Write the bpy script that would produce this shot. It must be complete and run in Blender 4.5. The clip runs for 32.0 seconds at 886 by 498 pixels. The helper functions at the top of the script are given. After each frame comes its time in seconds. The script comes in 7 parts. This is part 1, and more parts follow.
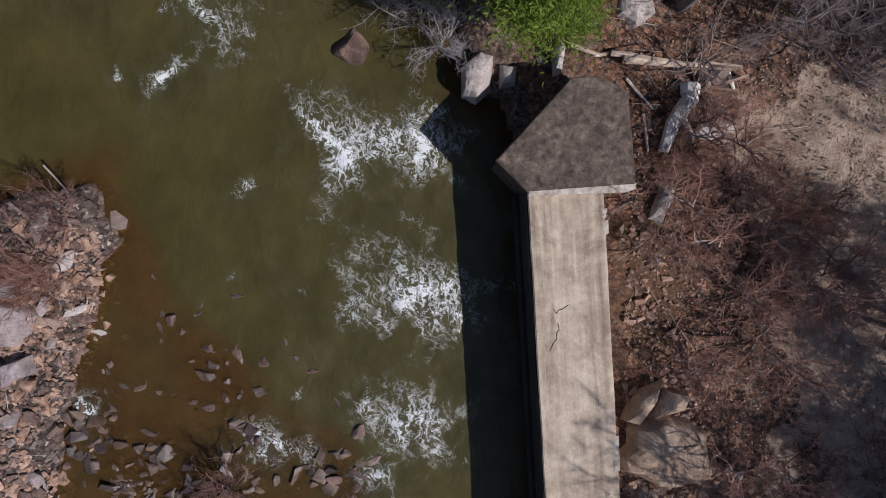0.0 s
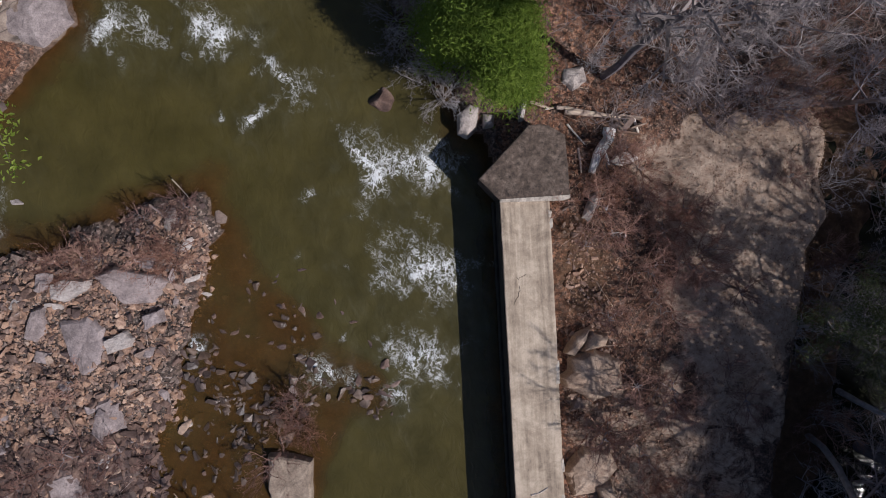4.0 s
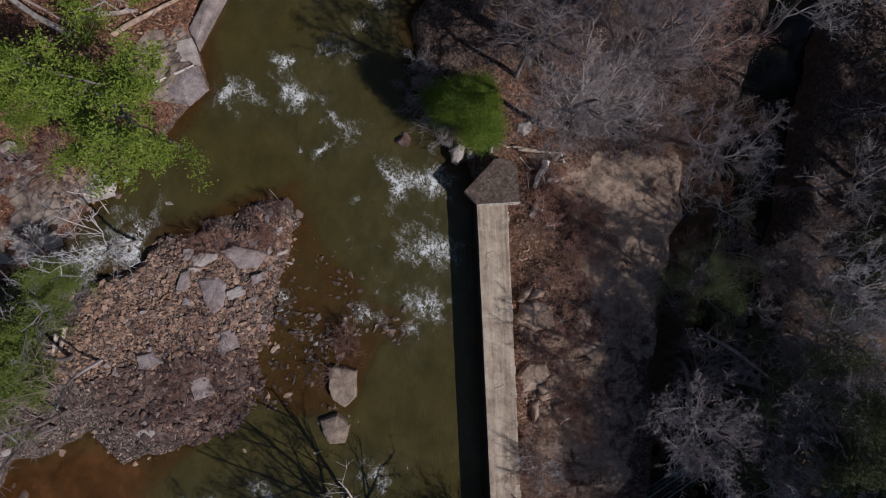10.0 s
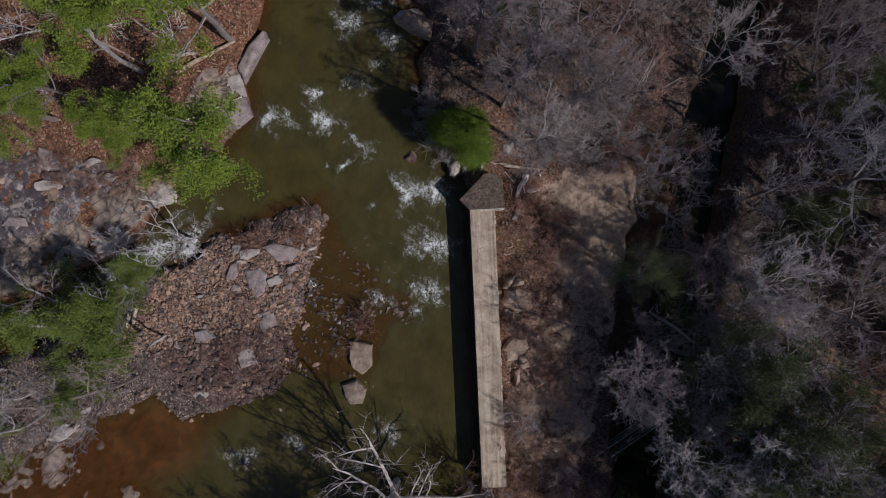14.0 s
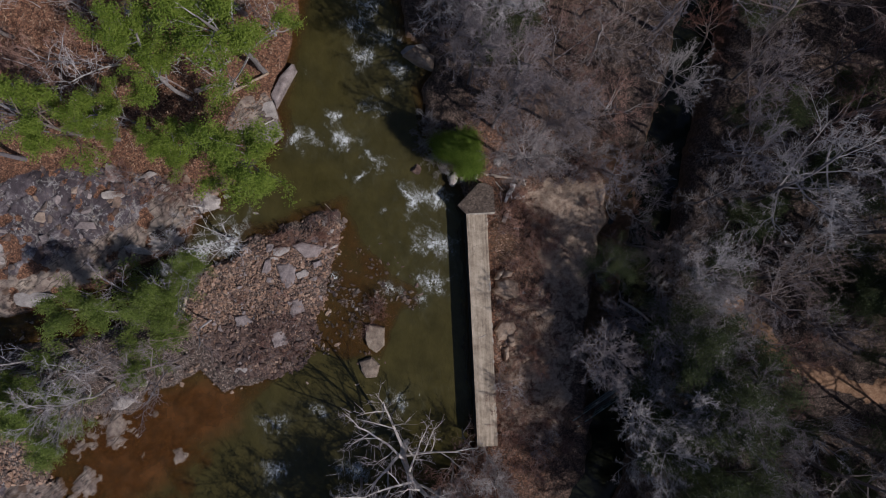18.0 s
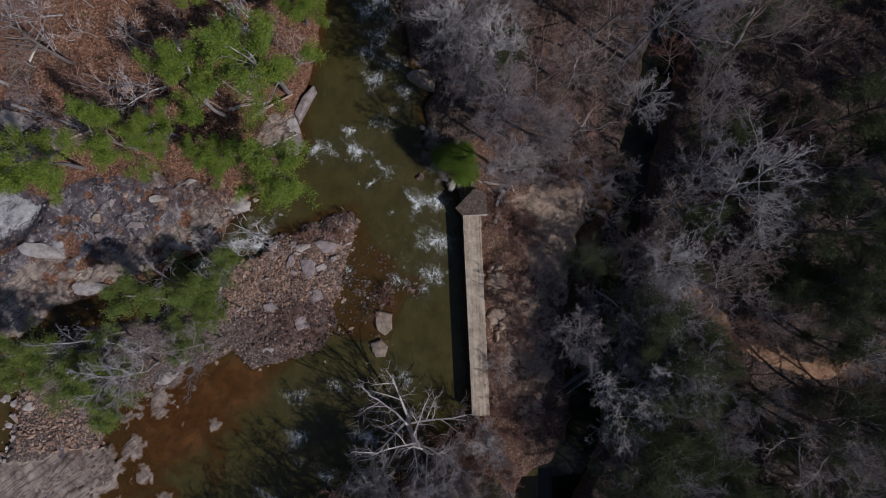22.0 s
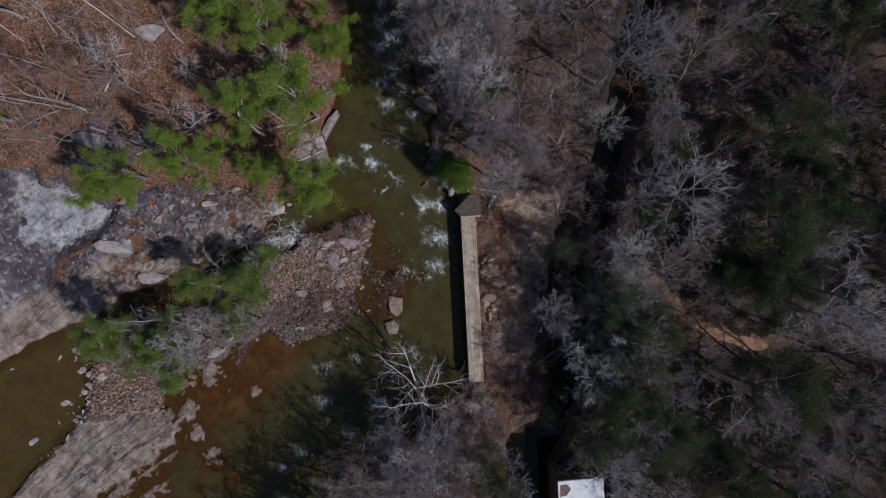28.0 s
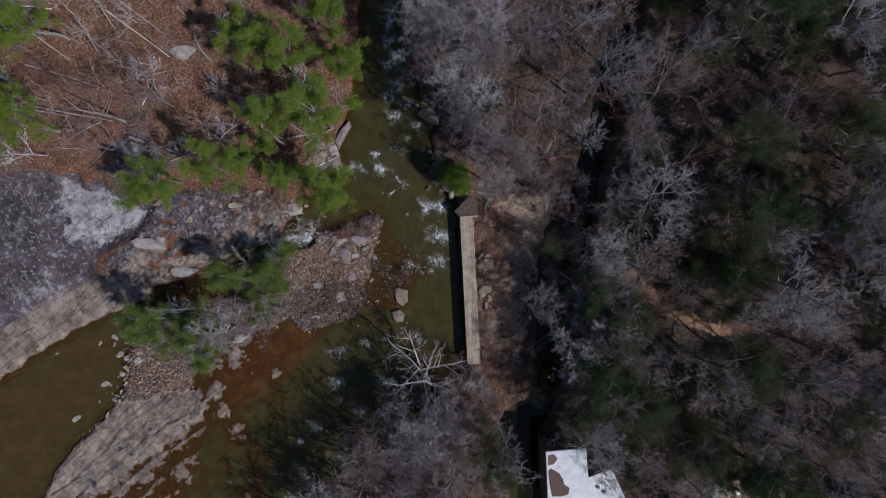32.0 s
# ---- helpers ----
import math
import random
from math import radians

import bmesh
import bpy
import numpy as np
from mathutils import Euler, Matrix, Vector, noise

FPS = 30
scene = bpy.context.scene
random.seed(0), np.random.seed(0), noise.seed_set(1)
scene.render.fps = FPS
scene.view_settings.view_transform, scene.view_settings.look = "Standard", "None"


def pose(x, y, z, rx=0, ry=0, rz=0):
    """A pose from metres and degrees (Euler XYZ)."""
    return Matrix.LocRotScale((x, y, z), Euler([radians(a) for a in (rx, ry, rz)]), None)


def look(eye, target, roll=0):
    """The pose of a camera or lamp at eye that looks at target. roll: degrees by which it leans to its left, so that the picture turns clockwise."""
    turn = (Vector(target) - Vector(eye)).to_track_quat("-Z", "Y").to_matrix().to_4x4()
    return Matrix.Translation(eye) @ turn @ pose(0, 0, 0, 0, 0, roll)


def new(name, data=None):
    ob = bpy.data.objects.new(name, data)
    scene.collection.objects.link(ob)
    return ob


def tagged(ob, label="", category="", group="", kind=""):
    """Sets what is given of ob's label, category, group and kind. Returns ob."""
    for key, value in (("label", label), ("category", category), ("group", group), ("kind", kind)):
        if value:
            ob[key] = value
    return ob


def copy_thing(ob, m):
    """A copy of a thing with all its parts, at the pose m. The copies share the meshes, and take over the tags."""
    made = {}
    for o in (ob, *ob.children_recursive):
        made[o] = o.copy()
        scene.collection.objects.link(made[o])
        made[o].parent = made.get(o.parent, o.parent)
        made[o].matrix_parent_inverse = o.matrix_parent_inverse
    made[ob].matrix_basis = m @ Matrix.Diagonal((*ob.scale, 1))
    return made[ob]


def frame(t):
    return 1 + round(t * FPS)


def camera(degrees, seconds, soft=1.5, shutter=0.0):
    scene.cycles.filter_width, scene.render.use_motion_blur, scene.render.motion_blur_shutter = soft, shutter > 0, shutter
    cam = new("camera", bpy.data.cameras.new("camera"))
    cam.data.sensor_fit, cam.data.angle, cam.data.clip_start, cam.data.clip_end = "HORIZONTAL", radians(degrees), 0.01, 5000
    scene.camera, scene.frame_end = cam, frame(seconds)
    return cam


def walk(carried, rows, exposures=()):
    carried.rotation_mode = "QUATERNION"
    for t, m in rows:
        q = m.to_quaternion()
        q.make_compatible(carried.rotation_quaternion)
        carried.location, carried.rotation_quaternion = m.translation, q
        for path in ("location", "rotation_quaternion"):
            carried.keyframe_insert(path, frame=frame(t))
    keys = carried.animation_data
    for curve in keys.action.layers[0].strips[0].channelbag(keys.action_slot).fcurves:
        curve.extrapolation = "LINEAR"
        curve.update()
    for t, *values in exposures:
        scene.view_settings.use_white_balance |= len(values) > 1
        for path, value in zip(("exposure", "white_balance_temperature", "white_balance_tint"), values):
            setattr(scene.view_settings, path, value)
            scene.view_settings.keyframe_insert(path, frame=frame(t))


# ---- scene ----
cam = camera(75, 32.0, soft=1.0)
PATH = [
    (0, pose(-2.522, -1.071, 19.170, -1.757, -0.318, -1.155)),
    (1, pose(-2.561, -1.173, 20.348, -1.695, -0.291, -1.236)),
    (2, pose(-2.649, -1.307, 22.457, -1.716, -0.272, -1.024)),
    (3, pose(-2.688, -1.376, 25.164, -1.715, -0.280, -0.821)),
    (4, pose(-2.641, -1.390, 27.874, -1.637, -0.356, -0.850)),
    (6.5, pose(-2.718, -1.696, 34.327, -1.678, -0.296, -0.623)),
    (7, pose(-2.726, -1.767, 35.703, -1.678, -0.263, -0.596)),
    (8, pose(-2.655, -1.926, 38.487, -1.701, -0.258, -0.509)),
    (9, pose(-2.626, -2.016, 40.925, -1.779, -0.206, -0.465)),
    (10, pose(-2.542, -1.916, 43.451, -1.707, -0.237, -0.415)),
    (11, pose(-2.517, -1.883, 45.919, -1.691, -0.229, -0.465)),
    (12, pose(-2.576, -1.969, 48.399, -1.718, -0.190, -0.463)),
    (13, pose(-2.595, -2.059, 50.825, -1.786, -0.243, -0.332)),
    (14, pose(-2.595, -1.944, 53.431, -1.661, -0.277, -0.271)),
    (16.5, pose(-2.713, -1.904, 59.537, -1.664, -0.243, -0.473)),
    (17, pose(-2.705, -1.884, 60.770, -1.645, -0.269, -0.519)),
    (18, pose(-2.684, -1.874, 63.360, -1.697, -0.241, -0.517)),
    (19, pose(-2.678, -1.891, 65.913, -1.722, -0.214, -0.451)),
    (20, pose(-2.694, -1.927, 68.395, -1.732, -0.243, -0.444)),
    (21, pose(-2.697, -1.948, 70.835, -1.702, -0.270, -0.485)),
    (22, pose(-2.707, -1.988, 73.279, -1.691, -0.248, -0.435)),
    (23, pose(-2.714, -2.036, 75.782, -1.713, -0.248, -0.434)),
    (24, pose(-2.758, -2.071, 78.303, -1.740, -0.244, -0.454)),
    (25, pose(-2.843, -2.082, 80.784, -1.712, -0.229, -0.562)),
    (27.5, pose(-2.919, -2.244, 87.106, -1.697, -0.241, -0.654)),
    (28, pose(-2.960, -2.264, 88.326, -1.682, -0.221, -0.680)),
    (29, pose(-3.064, -2.279, 90.892, -1.688, -0.251, -0.671)),
    (30, pose(-3.189, -2.288, 93.492, -1.710, -0.297, -0.701)),
    (31, pose(-3.314, -2.311, 96.105, -1.743, -0.339, -0.697)),
    (32, pose(-3.442, -2.356, 98.636, -1.769, -0.380, -0.669)),
]
walk(cam, PATH, [(0.0, -0.03, 5700, 17), (4.0, -0.1, 5750, 17), (9.0, -0.54, 5800, 17), (16.0, -0.6, 5750, 16), (23.0, -0.7, 5600, 15), (32.0, -0.65, 5430, 15)])

# ---- light: winter sun from the south-east of the plan, clear sky ----
SUN_EL = 46.0
SUN_DIR = Vector((0.85, -0.527, math.tan(radians(SUN_EL)))).normalized()
world = bpy.data.worlds.new("sky")
scene.world = world
world.use_nodes = True
wn = world.node_tree.nodes
sky = wn.new("ShaderNodeTexSky")
sky.sky_type = "NISHITA"
sky.sun_disc = False
sky.sun_elevation = radians(SUN_EL)
sky.sun_rotation = math.atan2(SUN_DIR.x, SUN_DIR.y)
world.node_tree.links.new(sky.outputs[0], wn["Background"].inputs[0])
wn["Background"].inputs[1].default_value = 0.064
sun_data = bpy.data.lights.new("sun", "SUN")
sun_data.energy, sun_data.angle, sun_data.color = 4.1, radians(0.5), (1.0, 0.92, 0.80)
sun = new("sun", sun_data)
sun.matrix_world = look((60, -50, 80), Vector((60, -50, 80)) - SUN_DIR)


# ---- materials ----
def shader(name):
    m = bpy.data.materials.new(name)
    m.use_nodes = True
    return m, m.node_tree, m.node_tree.nodes["Principled BSDF"]


def node(nt, kind, **values):
    n = nt.nodes.new(kind)
    for k, v in values.items():
        if k in n.inputs:
            n.inputs[k].default_value = v
    return n


def noise_node(nt, scale, detail=6, rough=0.6, coord=None, stretch=None, distort=0.0):
    tex = node(nt, "ShaderNodeTexNoise", Scale=scale, Detail=detail, Roughness=rough, Distortion=distort)
    src = coord
    if src is None:
        src = nt.nodes.new("ShaderNodeNewGeometry").outputs["Position"]
    if stretch:
        mp = nt.nodes.new("ShaderNodeMapping")
        mp.inputs["Scale"].default_value = stretch[:3]
        if len(stretch) > 3:
            mp.vector_type = "TEXTURE"
            mp.inputs["Scale"].default_value = [1 / s for s in stretch[:3]]
            mp.inputs["Rotation"].default_value = (0, 0, radians(stretch[3]))
        nt.links.new(src, mp.inputs["Vector"])
        src = mp.outputs[0]
    nt.links.new(src, tex.inputs["Vector"])
    return tex.outputs[0]


def ramp(nt, fac, stops):
    r = nt.nodes.new("ShaderNodeValToRGB")
    while len(r.color_ramp.elements) < len(stops):
        r.color_ramp.elements.new(0.5)
    for e, (p, c) in zip(r.color_ramp.elements, stops):
        e.position = p
        e.color = (*c, 1) if len(c) == 3 else c
    nt.links.new(fac, r.inputs[0])
    return r.outputs[0]


def ragged(nt, mask, noise_out, amount=0.9):
    """A mask with a broken, leafy edge instead of a soft one."""
    v = calc(nt, "ADD", mask, calc(nt, "MULTIPLY", calc(nt, "SUBTRACT", noise_out, 0.5), amount))
    return ramp(nt, v, [(0.42, grey(0)), (0.58, grey(1))])


def grey(v):
    return (v, v, v)


def mix(nt, fac, a, b, blend="MIX"):
    n = nt.nodes.new("ShaderNodeMix")
    n.data_type, n.blend_type = "RGBA", blend
    for sock, v in ((n.inputs[0], fac), (n.inputs[6], a), (n.inputs[7], b)):
        if isinstance(v, (int, float)):
            sock.default_value = v
        elif isinstance(v, tuple):
            sock.default_value = (*v, 1)
        else:
            nt.links.new(v, sock)
    return n.outputs[2]


def calc(nt, op, a, b=0.0, clamp=False):
    n = nt.nodes.new("ShaderNodeMath")
    n.operation, n.use_clamp = op, clamp
    for sock, v in zip(n.inputs, (a, b)):
        if isinstance(v, (int, float)):
            sock.default_value = v
        else:
            nt.links.new(v, sock)
    return n.outputs[0]


def bump(nt, bsdf, height, strength, distance):
    b = node(nt, "ShaderNodeBump", Strength=strength, Distance=distance)
    nt.links.new(height, b.inputs["Height"])
    nt.links.new(b.outputs[0], bsdf.inputs["Normal"])


def rock_material(name, dark, mid, light, scale=1.0):
    m, nt, p = shader(name)
    rnd = nt.nodes.new("ShaderNodeObjectInfo").outputs["Random"]
    isl = nt.nodes.new("ShaderNodeNewGeometry").outputs["Random Per Island"]
    big = noise_node(nt, 1.3 * scale, 8, 0.65)
    fine = noise_node(nt, 14 * scale, 8, 0.7)
    col = ramp(nt, big, [(0.3, dark), (0.5, mid), (0.72, light)])
    col = mix(nt, 0.55, col, ramp(nt, fine, [(0.3, grey(0.12)), (0.5, grey(0.5)), (0.75, grey(0.85))]), "OVERLAY")
    both = calc(nt, "FRACT", calc(nt, "ADD", rnd, isl))
    col = mix(nt, 0.8, col, ramp(nt, both, [(0.0, (0.2, 0.18, 0.19)), (0.3, (0.38, 0.34, 0.33)), (0.55, (0.5, 0.41, 0.34)), (0.8, (0.55, 0.46, 0.38)), (1.0, (0.72, 0.67, 0.62))]), "OVERLAY")
    nt.links.new(col, p.inputs["Base Color"])
    p.inputs["Roughness"].default_value = 0.88
    bump(nt, p, calc(nt, "ADD", big, calc(nt, "MULTIPLY", fine, 0.4)), 0.7, 0.06)
    return m


def bark_material(name, dark, light, leafy=0.0):
    m, nt, p = shader(name)
    rnd = nt.nodes.new("ShaderNodeObjectInfo").outputs["Random"]
    n = noise_node(nt, 3.0, 5, 0.6)
    col = ramp(nt, n, [(0.3, dark), (0.7, light)])
    col = mix(nt, 0.9, col, ramp(nt, rnd, [(0, (0.24, 0.215, 0.24)), (0.25, (0.36, 0.345, 0.38)), (0.5, (0.36, 0.27, 0.225)), (0.7, (0.5, 0.48, 0.475)), (1, (0.78, 0.765, 0.77))]), "OVERLAY")
    nt.links.new(col, p.inputs["Base Color"])
    p.inputs["Roughness"].default_value = 0.85
    return m


def leaf_material(name, dark, mid, light):
    m, nt, p = shader(name)
    isl = nt.nodes.new("ShaderNodeNewGeometry").outputs["Random Per Island"]
    n = noise_node(nt, 0.9, 3, 0.6)
    col = ramp(nt, calc(nt, "ADD", calc(nt, "MULTIPLY", isl, 0.34), calc(nt, "MULTIPLY", n, 0.72)), [(0.2, dark), (0.5, mid), (0.85, light)])
    nt.links.new(col, p.inputs["Base Color"])
    p.inputs["Roughness"].default_value = 0.6
    p.inputs["Specular IOR Level"].default_value = 0.25
    tr = nt.nodes.new("ShaderNodeBsdfTranslucent")
    nt.links.new(col, tr.inputs[0])
    ms = nt.nodes.new("ShaderNodeMixShader")
    ms.inputs[0].default_value = 0.3
    nt.links.new(p.outputs[0], ms.inputs[1])
    nt.links.new(tr.outputs[0], ms.inputs[2])
    nt.links.new(ms.outputs[0], nt.nodes["Material Output"].inputs[0])
    return m


M_ROCK = rock_material("river_rock", (0.15, 0.12, 0.10), (0.30, 0.24, 0.20), (0.46, 0.38, 0.32))
M_RUBBLE = rock_material("rubble_stone", (0.16, 0.105, 0.08), (0.34, 0.245, 0.19), (0.54, 0.43, 0.35), 1.6)
M_WETROCK = rock_material("wet_rock", (0.05, 0.04, 0.035), (0.11, 0.085, 0.07), (0.2, 0.16, 0.13))
M_WETROCK.node_tree.nodes["Principled BSDF"].inputs["Roughness"].default_value = 0.4
M_PALE = rock_material("pale_rock", (0.26, 0.225, 0.205), (0.42, 0.375, 0.345), (0.58, 0.53, 0.49))
M_BARK = bark_material("grey_bark", (0.19, 0.175, 0.165), (0.36, 0.34, 0.33))
M_TWIG = bark_material("grey_twigs", (0.225, 0.207, 0.202), (0.43, 0.405, 0.395))
M_TWIG_BROWN = bark_material("brown_twigs", (0.19, 0.105, 0.078), (0.37, 0.23, 0.175))
M_WHITE_BARK = bark_material("white_bark", (0.46, 0.44, 0.42), (0.74, 0.72, 0.70))
M_DEADWOOD = bark_material("bleached_wood", (0.42, 0.37, 0.31), (0.72, 0.66, 0.58))
M_LEAF = leaf_material("evergreen_leaves", (0.065, 0.10, 0.012), (0.18, 0.25, 0.03), (0.37, 0.44, 0.085))
M_LEAF_GREY = leaf_material("dull_evergreen_leaves", (0.065, 0.095, 0.018), (0.16, 0.21, 0.04), (0.29, 0.35, 0.095))
M_NEEDLE = leaf_material("pine_needles", (0.04, 0.054, 0.022), (0.082, 0.102, 0.042), (0.155, 0.168, 0.078))
M_NEEDLE_BRIGHT = leaf_material("sunlit_needles", (0.065, 0.11, 0.014), (0.17, 0.25, 0.03), (0.3, 0.39, 0.075))


# ---- mesh helpers ----
def mesh_np(name, verts, faces):
    """A mesh from arrays: verts (n, 3), faces (m, 3) or (m, 4)."""
    me = bpy.data.meshes.new(name)
    verts, faces = np.asarray(verts, np.float32), np.asarray(faces, np.int32)
    k = faces.shape[1]
    me.vertices.add(len(verts))
    me.vertices.foreach_set("co", verts.ravel())
    me.loops.add(faces.size)
    me.loops.foreach_set("vertex_index", faces.ravel())
    me.polygons.add(len(faces))
    me.polygons.foreach_set("loop_start", np.arange(0, faces.size, k, dtype=np.int32))
    me.update(calc_edges=True)
    me.polygons.foreach_set("use_smooth", np.zeros(len(me.polygons), dtype=bool))
    return me


def solid(name, data, material, parent=None, label="", smooth=False):
    if isinstance(data, bmesh.types.BMesh):
        me = bpy.data.meshes.new(name)
        data.to_mesh(me)
        data.free()
    else:
        me = data
    if material:
        me.materials.clear()
        me.materials.append(material)
    if smooth:
        me.polygons.foreach_set("use_smooth", np.ones(len(me.polygons), dtype=bool))
    ob = new(name, me)
    if parent:
        ob.parent = parent
    if label:
        ob["label"] = label
    return ob


def part(name, data, material, parent, label="", smooth=False):
    return solid(name, data, material, parent, label, smooth)


def box_bm(sx, sy, sz, at=(0, 0, 0), bevel=0.0, turn=0.0, bm=None):
    own = bmesh.new() if bm is None else bm
    r = bmesh.ops.create_cube(own, size=1.0)
    m = Matrix.Translation(at) @ Matrix.Rotation(turn, 4, "Z") @ Matrix.Diagonal((sx, sy, sz, 1))
    bmesh.ops.transform(own, matrix=m, verts=r["verts"])
    if bevel:
        es = list({e for v in r["verts"] for e in v.link_edges})
        bmesh.ops.bevel(own, geom=es, offset=bevel, segments=2, affect="EDGES")
    return own


def tubes(p0, p1, r0, r1, sides=3):
    """Tapered tubes from rows of ends and radii."""
    p0, p1 = np.asarray(p0, float), np.asarray(p1, float)
    r0, r1 = np.asarray(r0, float), np.asarray(r1, float)
    d = p1 - p0
    d /= np.maximum(np.linalg.norm(d, axis=1, keepdims=True), 1e-9)
    ref = np.where(np.abs(d[:, 2:3]) < 0.9, np.array([[0, 0, 1.0]]), np.array([[1.0, 0, 0]]))
    u = np.cross(d, ref)
    u /= np.linalg.norm(u, axis=1, keepdims=True)
    w = np.cross(d, u)
    a = np.arange(sides) * 2 * np.pi / sides
    ring = u[:, None] * np.cos(a)[None, :, None] + w[:, None] * np.sin(a)[None, :, None]
    v = np.concatenate([p0[:, None] + ring * r0[:, None, None], p1[:, None] + ring * r1[:, None, None]], 1)
    n = len(p0)
    base = (np.arange(n) * 2 * sides)[:, None]
    k = np.arange(sides)
    f = np.stack([base + k, base + (k + 1) % sides, base + sides + (k + 1) % sides, base + sides + k], -1)
    return v.reshape(-1, 3), f.reshape(-1, 4)


# ---- plan helpers ----
def hash2(ix, iy, seed):
    h = np.sin(ix * 127.1 + iy * 311.7 + seed * 74.7) * 43758.5453
    return h - np.floor(h)


def vnoise(x, y, seed=0):
    ix, iy = np.floor(x), np.floor(y)
    fx, fy = x - ix, y - iy
    fx, fy = fx * fx * (3 - 2 * fx), fy * fy * (3 - 2 * fy)
    a, b = hash2(ix, iy, seed), hash2(ix + 1, iy, seed)
    c, d = hash2(ix, iy + 1, seed), hash2(ix + 1, iy + 1, seed)
    return (a * (1 - fx) + b * fx) * (1 - fy) + (c * (1 - fx) + d * fx) * fy


def fbm(x, y, scale, octaves=4, seed=0):
    s, amp, tot = 0.0, 1.0, 0.0
    for o in range(octaves):
        s = s + amp * vnoise(x * scale * 2 ** o, y * scale * 2 ** o, seed + o)
        tot += amp
        amp *= 0.5
    return s / tot


def inside(x, y, poly):
    """Signed distance to the outline, positive inside."""
    x, y = np.asarray(x, float), np.asarray(y, float)
    best = np.full(x.shape, 1e18)
    odd = np.zeros(x.shape, bool)
    n = len(poly)
    for i in range(n):
        (ax, ay), (bx, by) = poly[i], poly[(i + 1) % n]
        dx, dy = bx - ax, by - ay
        t = np.clip(((x - ax) * dx + (y - ay) * dy) / max(dx * dx + dy * dy, 1e-9), 0, 1)
        best = np.minimum(best, (x - ax - t * dx) ** 2 + (y - ay - t * dy) ** 2)
        if ay != by:
            cross = ((ay > y) != (by > y)) & (x < (bx - ax) * (y - ay) / (by - ay) + ax)
            odd ^= cross
    d = np.sqrt(best)
    return np.where(odd, d, -d)


def near_line(x, y, line):
    best = np.full(np.shape(x), 1e18)
    for (ax, ay), (bx, by) in zip(line[:-1], line[1:]):
        dx, dy = bx - ax, by - ay
        t = np.clip(((x - ax) * dx + (y - ay) * dy) / (dx * dx + dy * dy), 0, 1)
        best = np.minimum(best, (x - ax - t * dx) ** 2 + (y - ay - t * dy) ** 2)
    return np.sqrt(best)


def step(a, b, x):
    t = np.clip((x - a) / (b - a), 0, 1)
    return t * t * (3 - 2 * t)


def axis(lo, hi, fine_lo, fine_hi, fine, coarse, far):
    """Grid lines: fine in the middle, coarse to the edge of the place, growing to the horizon."""
    mid = np.arange(fine_lo, fine_hi, fine)
    left = np.arange(fine_lo - coarse, lo, -coarse)[::-1]
    right = np.arange(fine_hi, hi, coarse)
    grow = coarse * 1.35 ** np.arange(1, 40)
    out = np.cumsum(grow)
    out = out[out < far]
    return np.concatenate([lo - out[::-1], left, mid, right, hi + out])


def sheet(xs, ys, z):
    nx, ny = len(xs), len(ys)
    gx, gy = np.meshgrid(xs, ys)
    v = np.stack([gx, gy, z], -1).reshape(-1, 3)
    i = (np.arange(ny - 1)[:, None] * nx + np.arange(nx - 1)).ravel()
    return v, np.stack([i, i + 1, i + nx + 1, i + nx], -1)


def paint(me, name, rgba):
    at = me.color_attributes.new(name, "FLOAT_COLOR", "POINT")
    at.data.foreach_set("color", np.ascontiguousarray(rgba, dtype=np.float32).ravel())


def attribute(nt, name):
    n = nt.nodes.new("ShaderNodeVertexColor")
    n.layer_name = name
    s = nt.nodes.new("ShaderNodeSeparateColor")
    nt.links.new(n.outputs[0], s.inputs[0])
    return s.outputs[0], s.outputs[1], s.outputs[2], n.outputs[1]

# ---- the plan: shorelines and patches, in metres ----
LAND_NW = [(-13.43, 83.07), (-15.96, 42.4), (-16.52, 36.77), (-16.9, 31.12), (-17.36, 26.4), (-17.8, 22.62), (-18.44, 18.82), (-19.05, 16.45), (-19.76, 14.08), (-20.18, 11.98), (-19.92, 10.26), (-19.76, 8.63), (-21.31, 7.6), (-22.58, 6.46), (-24.06, 4.56), (-25.71, 3.23), (-27.17, 2.48), (-28.15, 1.25), (-29.33, -0.18), (-30.13, -1.52), (-31.61, -3.43), (-34.53, -4.94), (-36.96, -6.07), (-39.88, -7.57), (-42.79, -8.7), (-45.71, -9.82), (-48.61, -10.56), (-50.74, -11.11), (-53.31, -13.5), (-55.45, -14.44), (-57.87, -15.09), (-61.27, -16.21), (-64.2, -17.63), (-67.63, -19.53), (-70.09, -21.15), (-73.04, -23.05), (-75.99, -24.96), (-78.95, -26.87), (-84.82, -29.52), (-93.66, -33.8), (-165.86, -38.16), (-158.28, 83.93)]
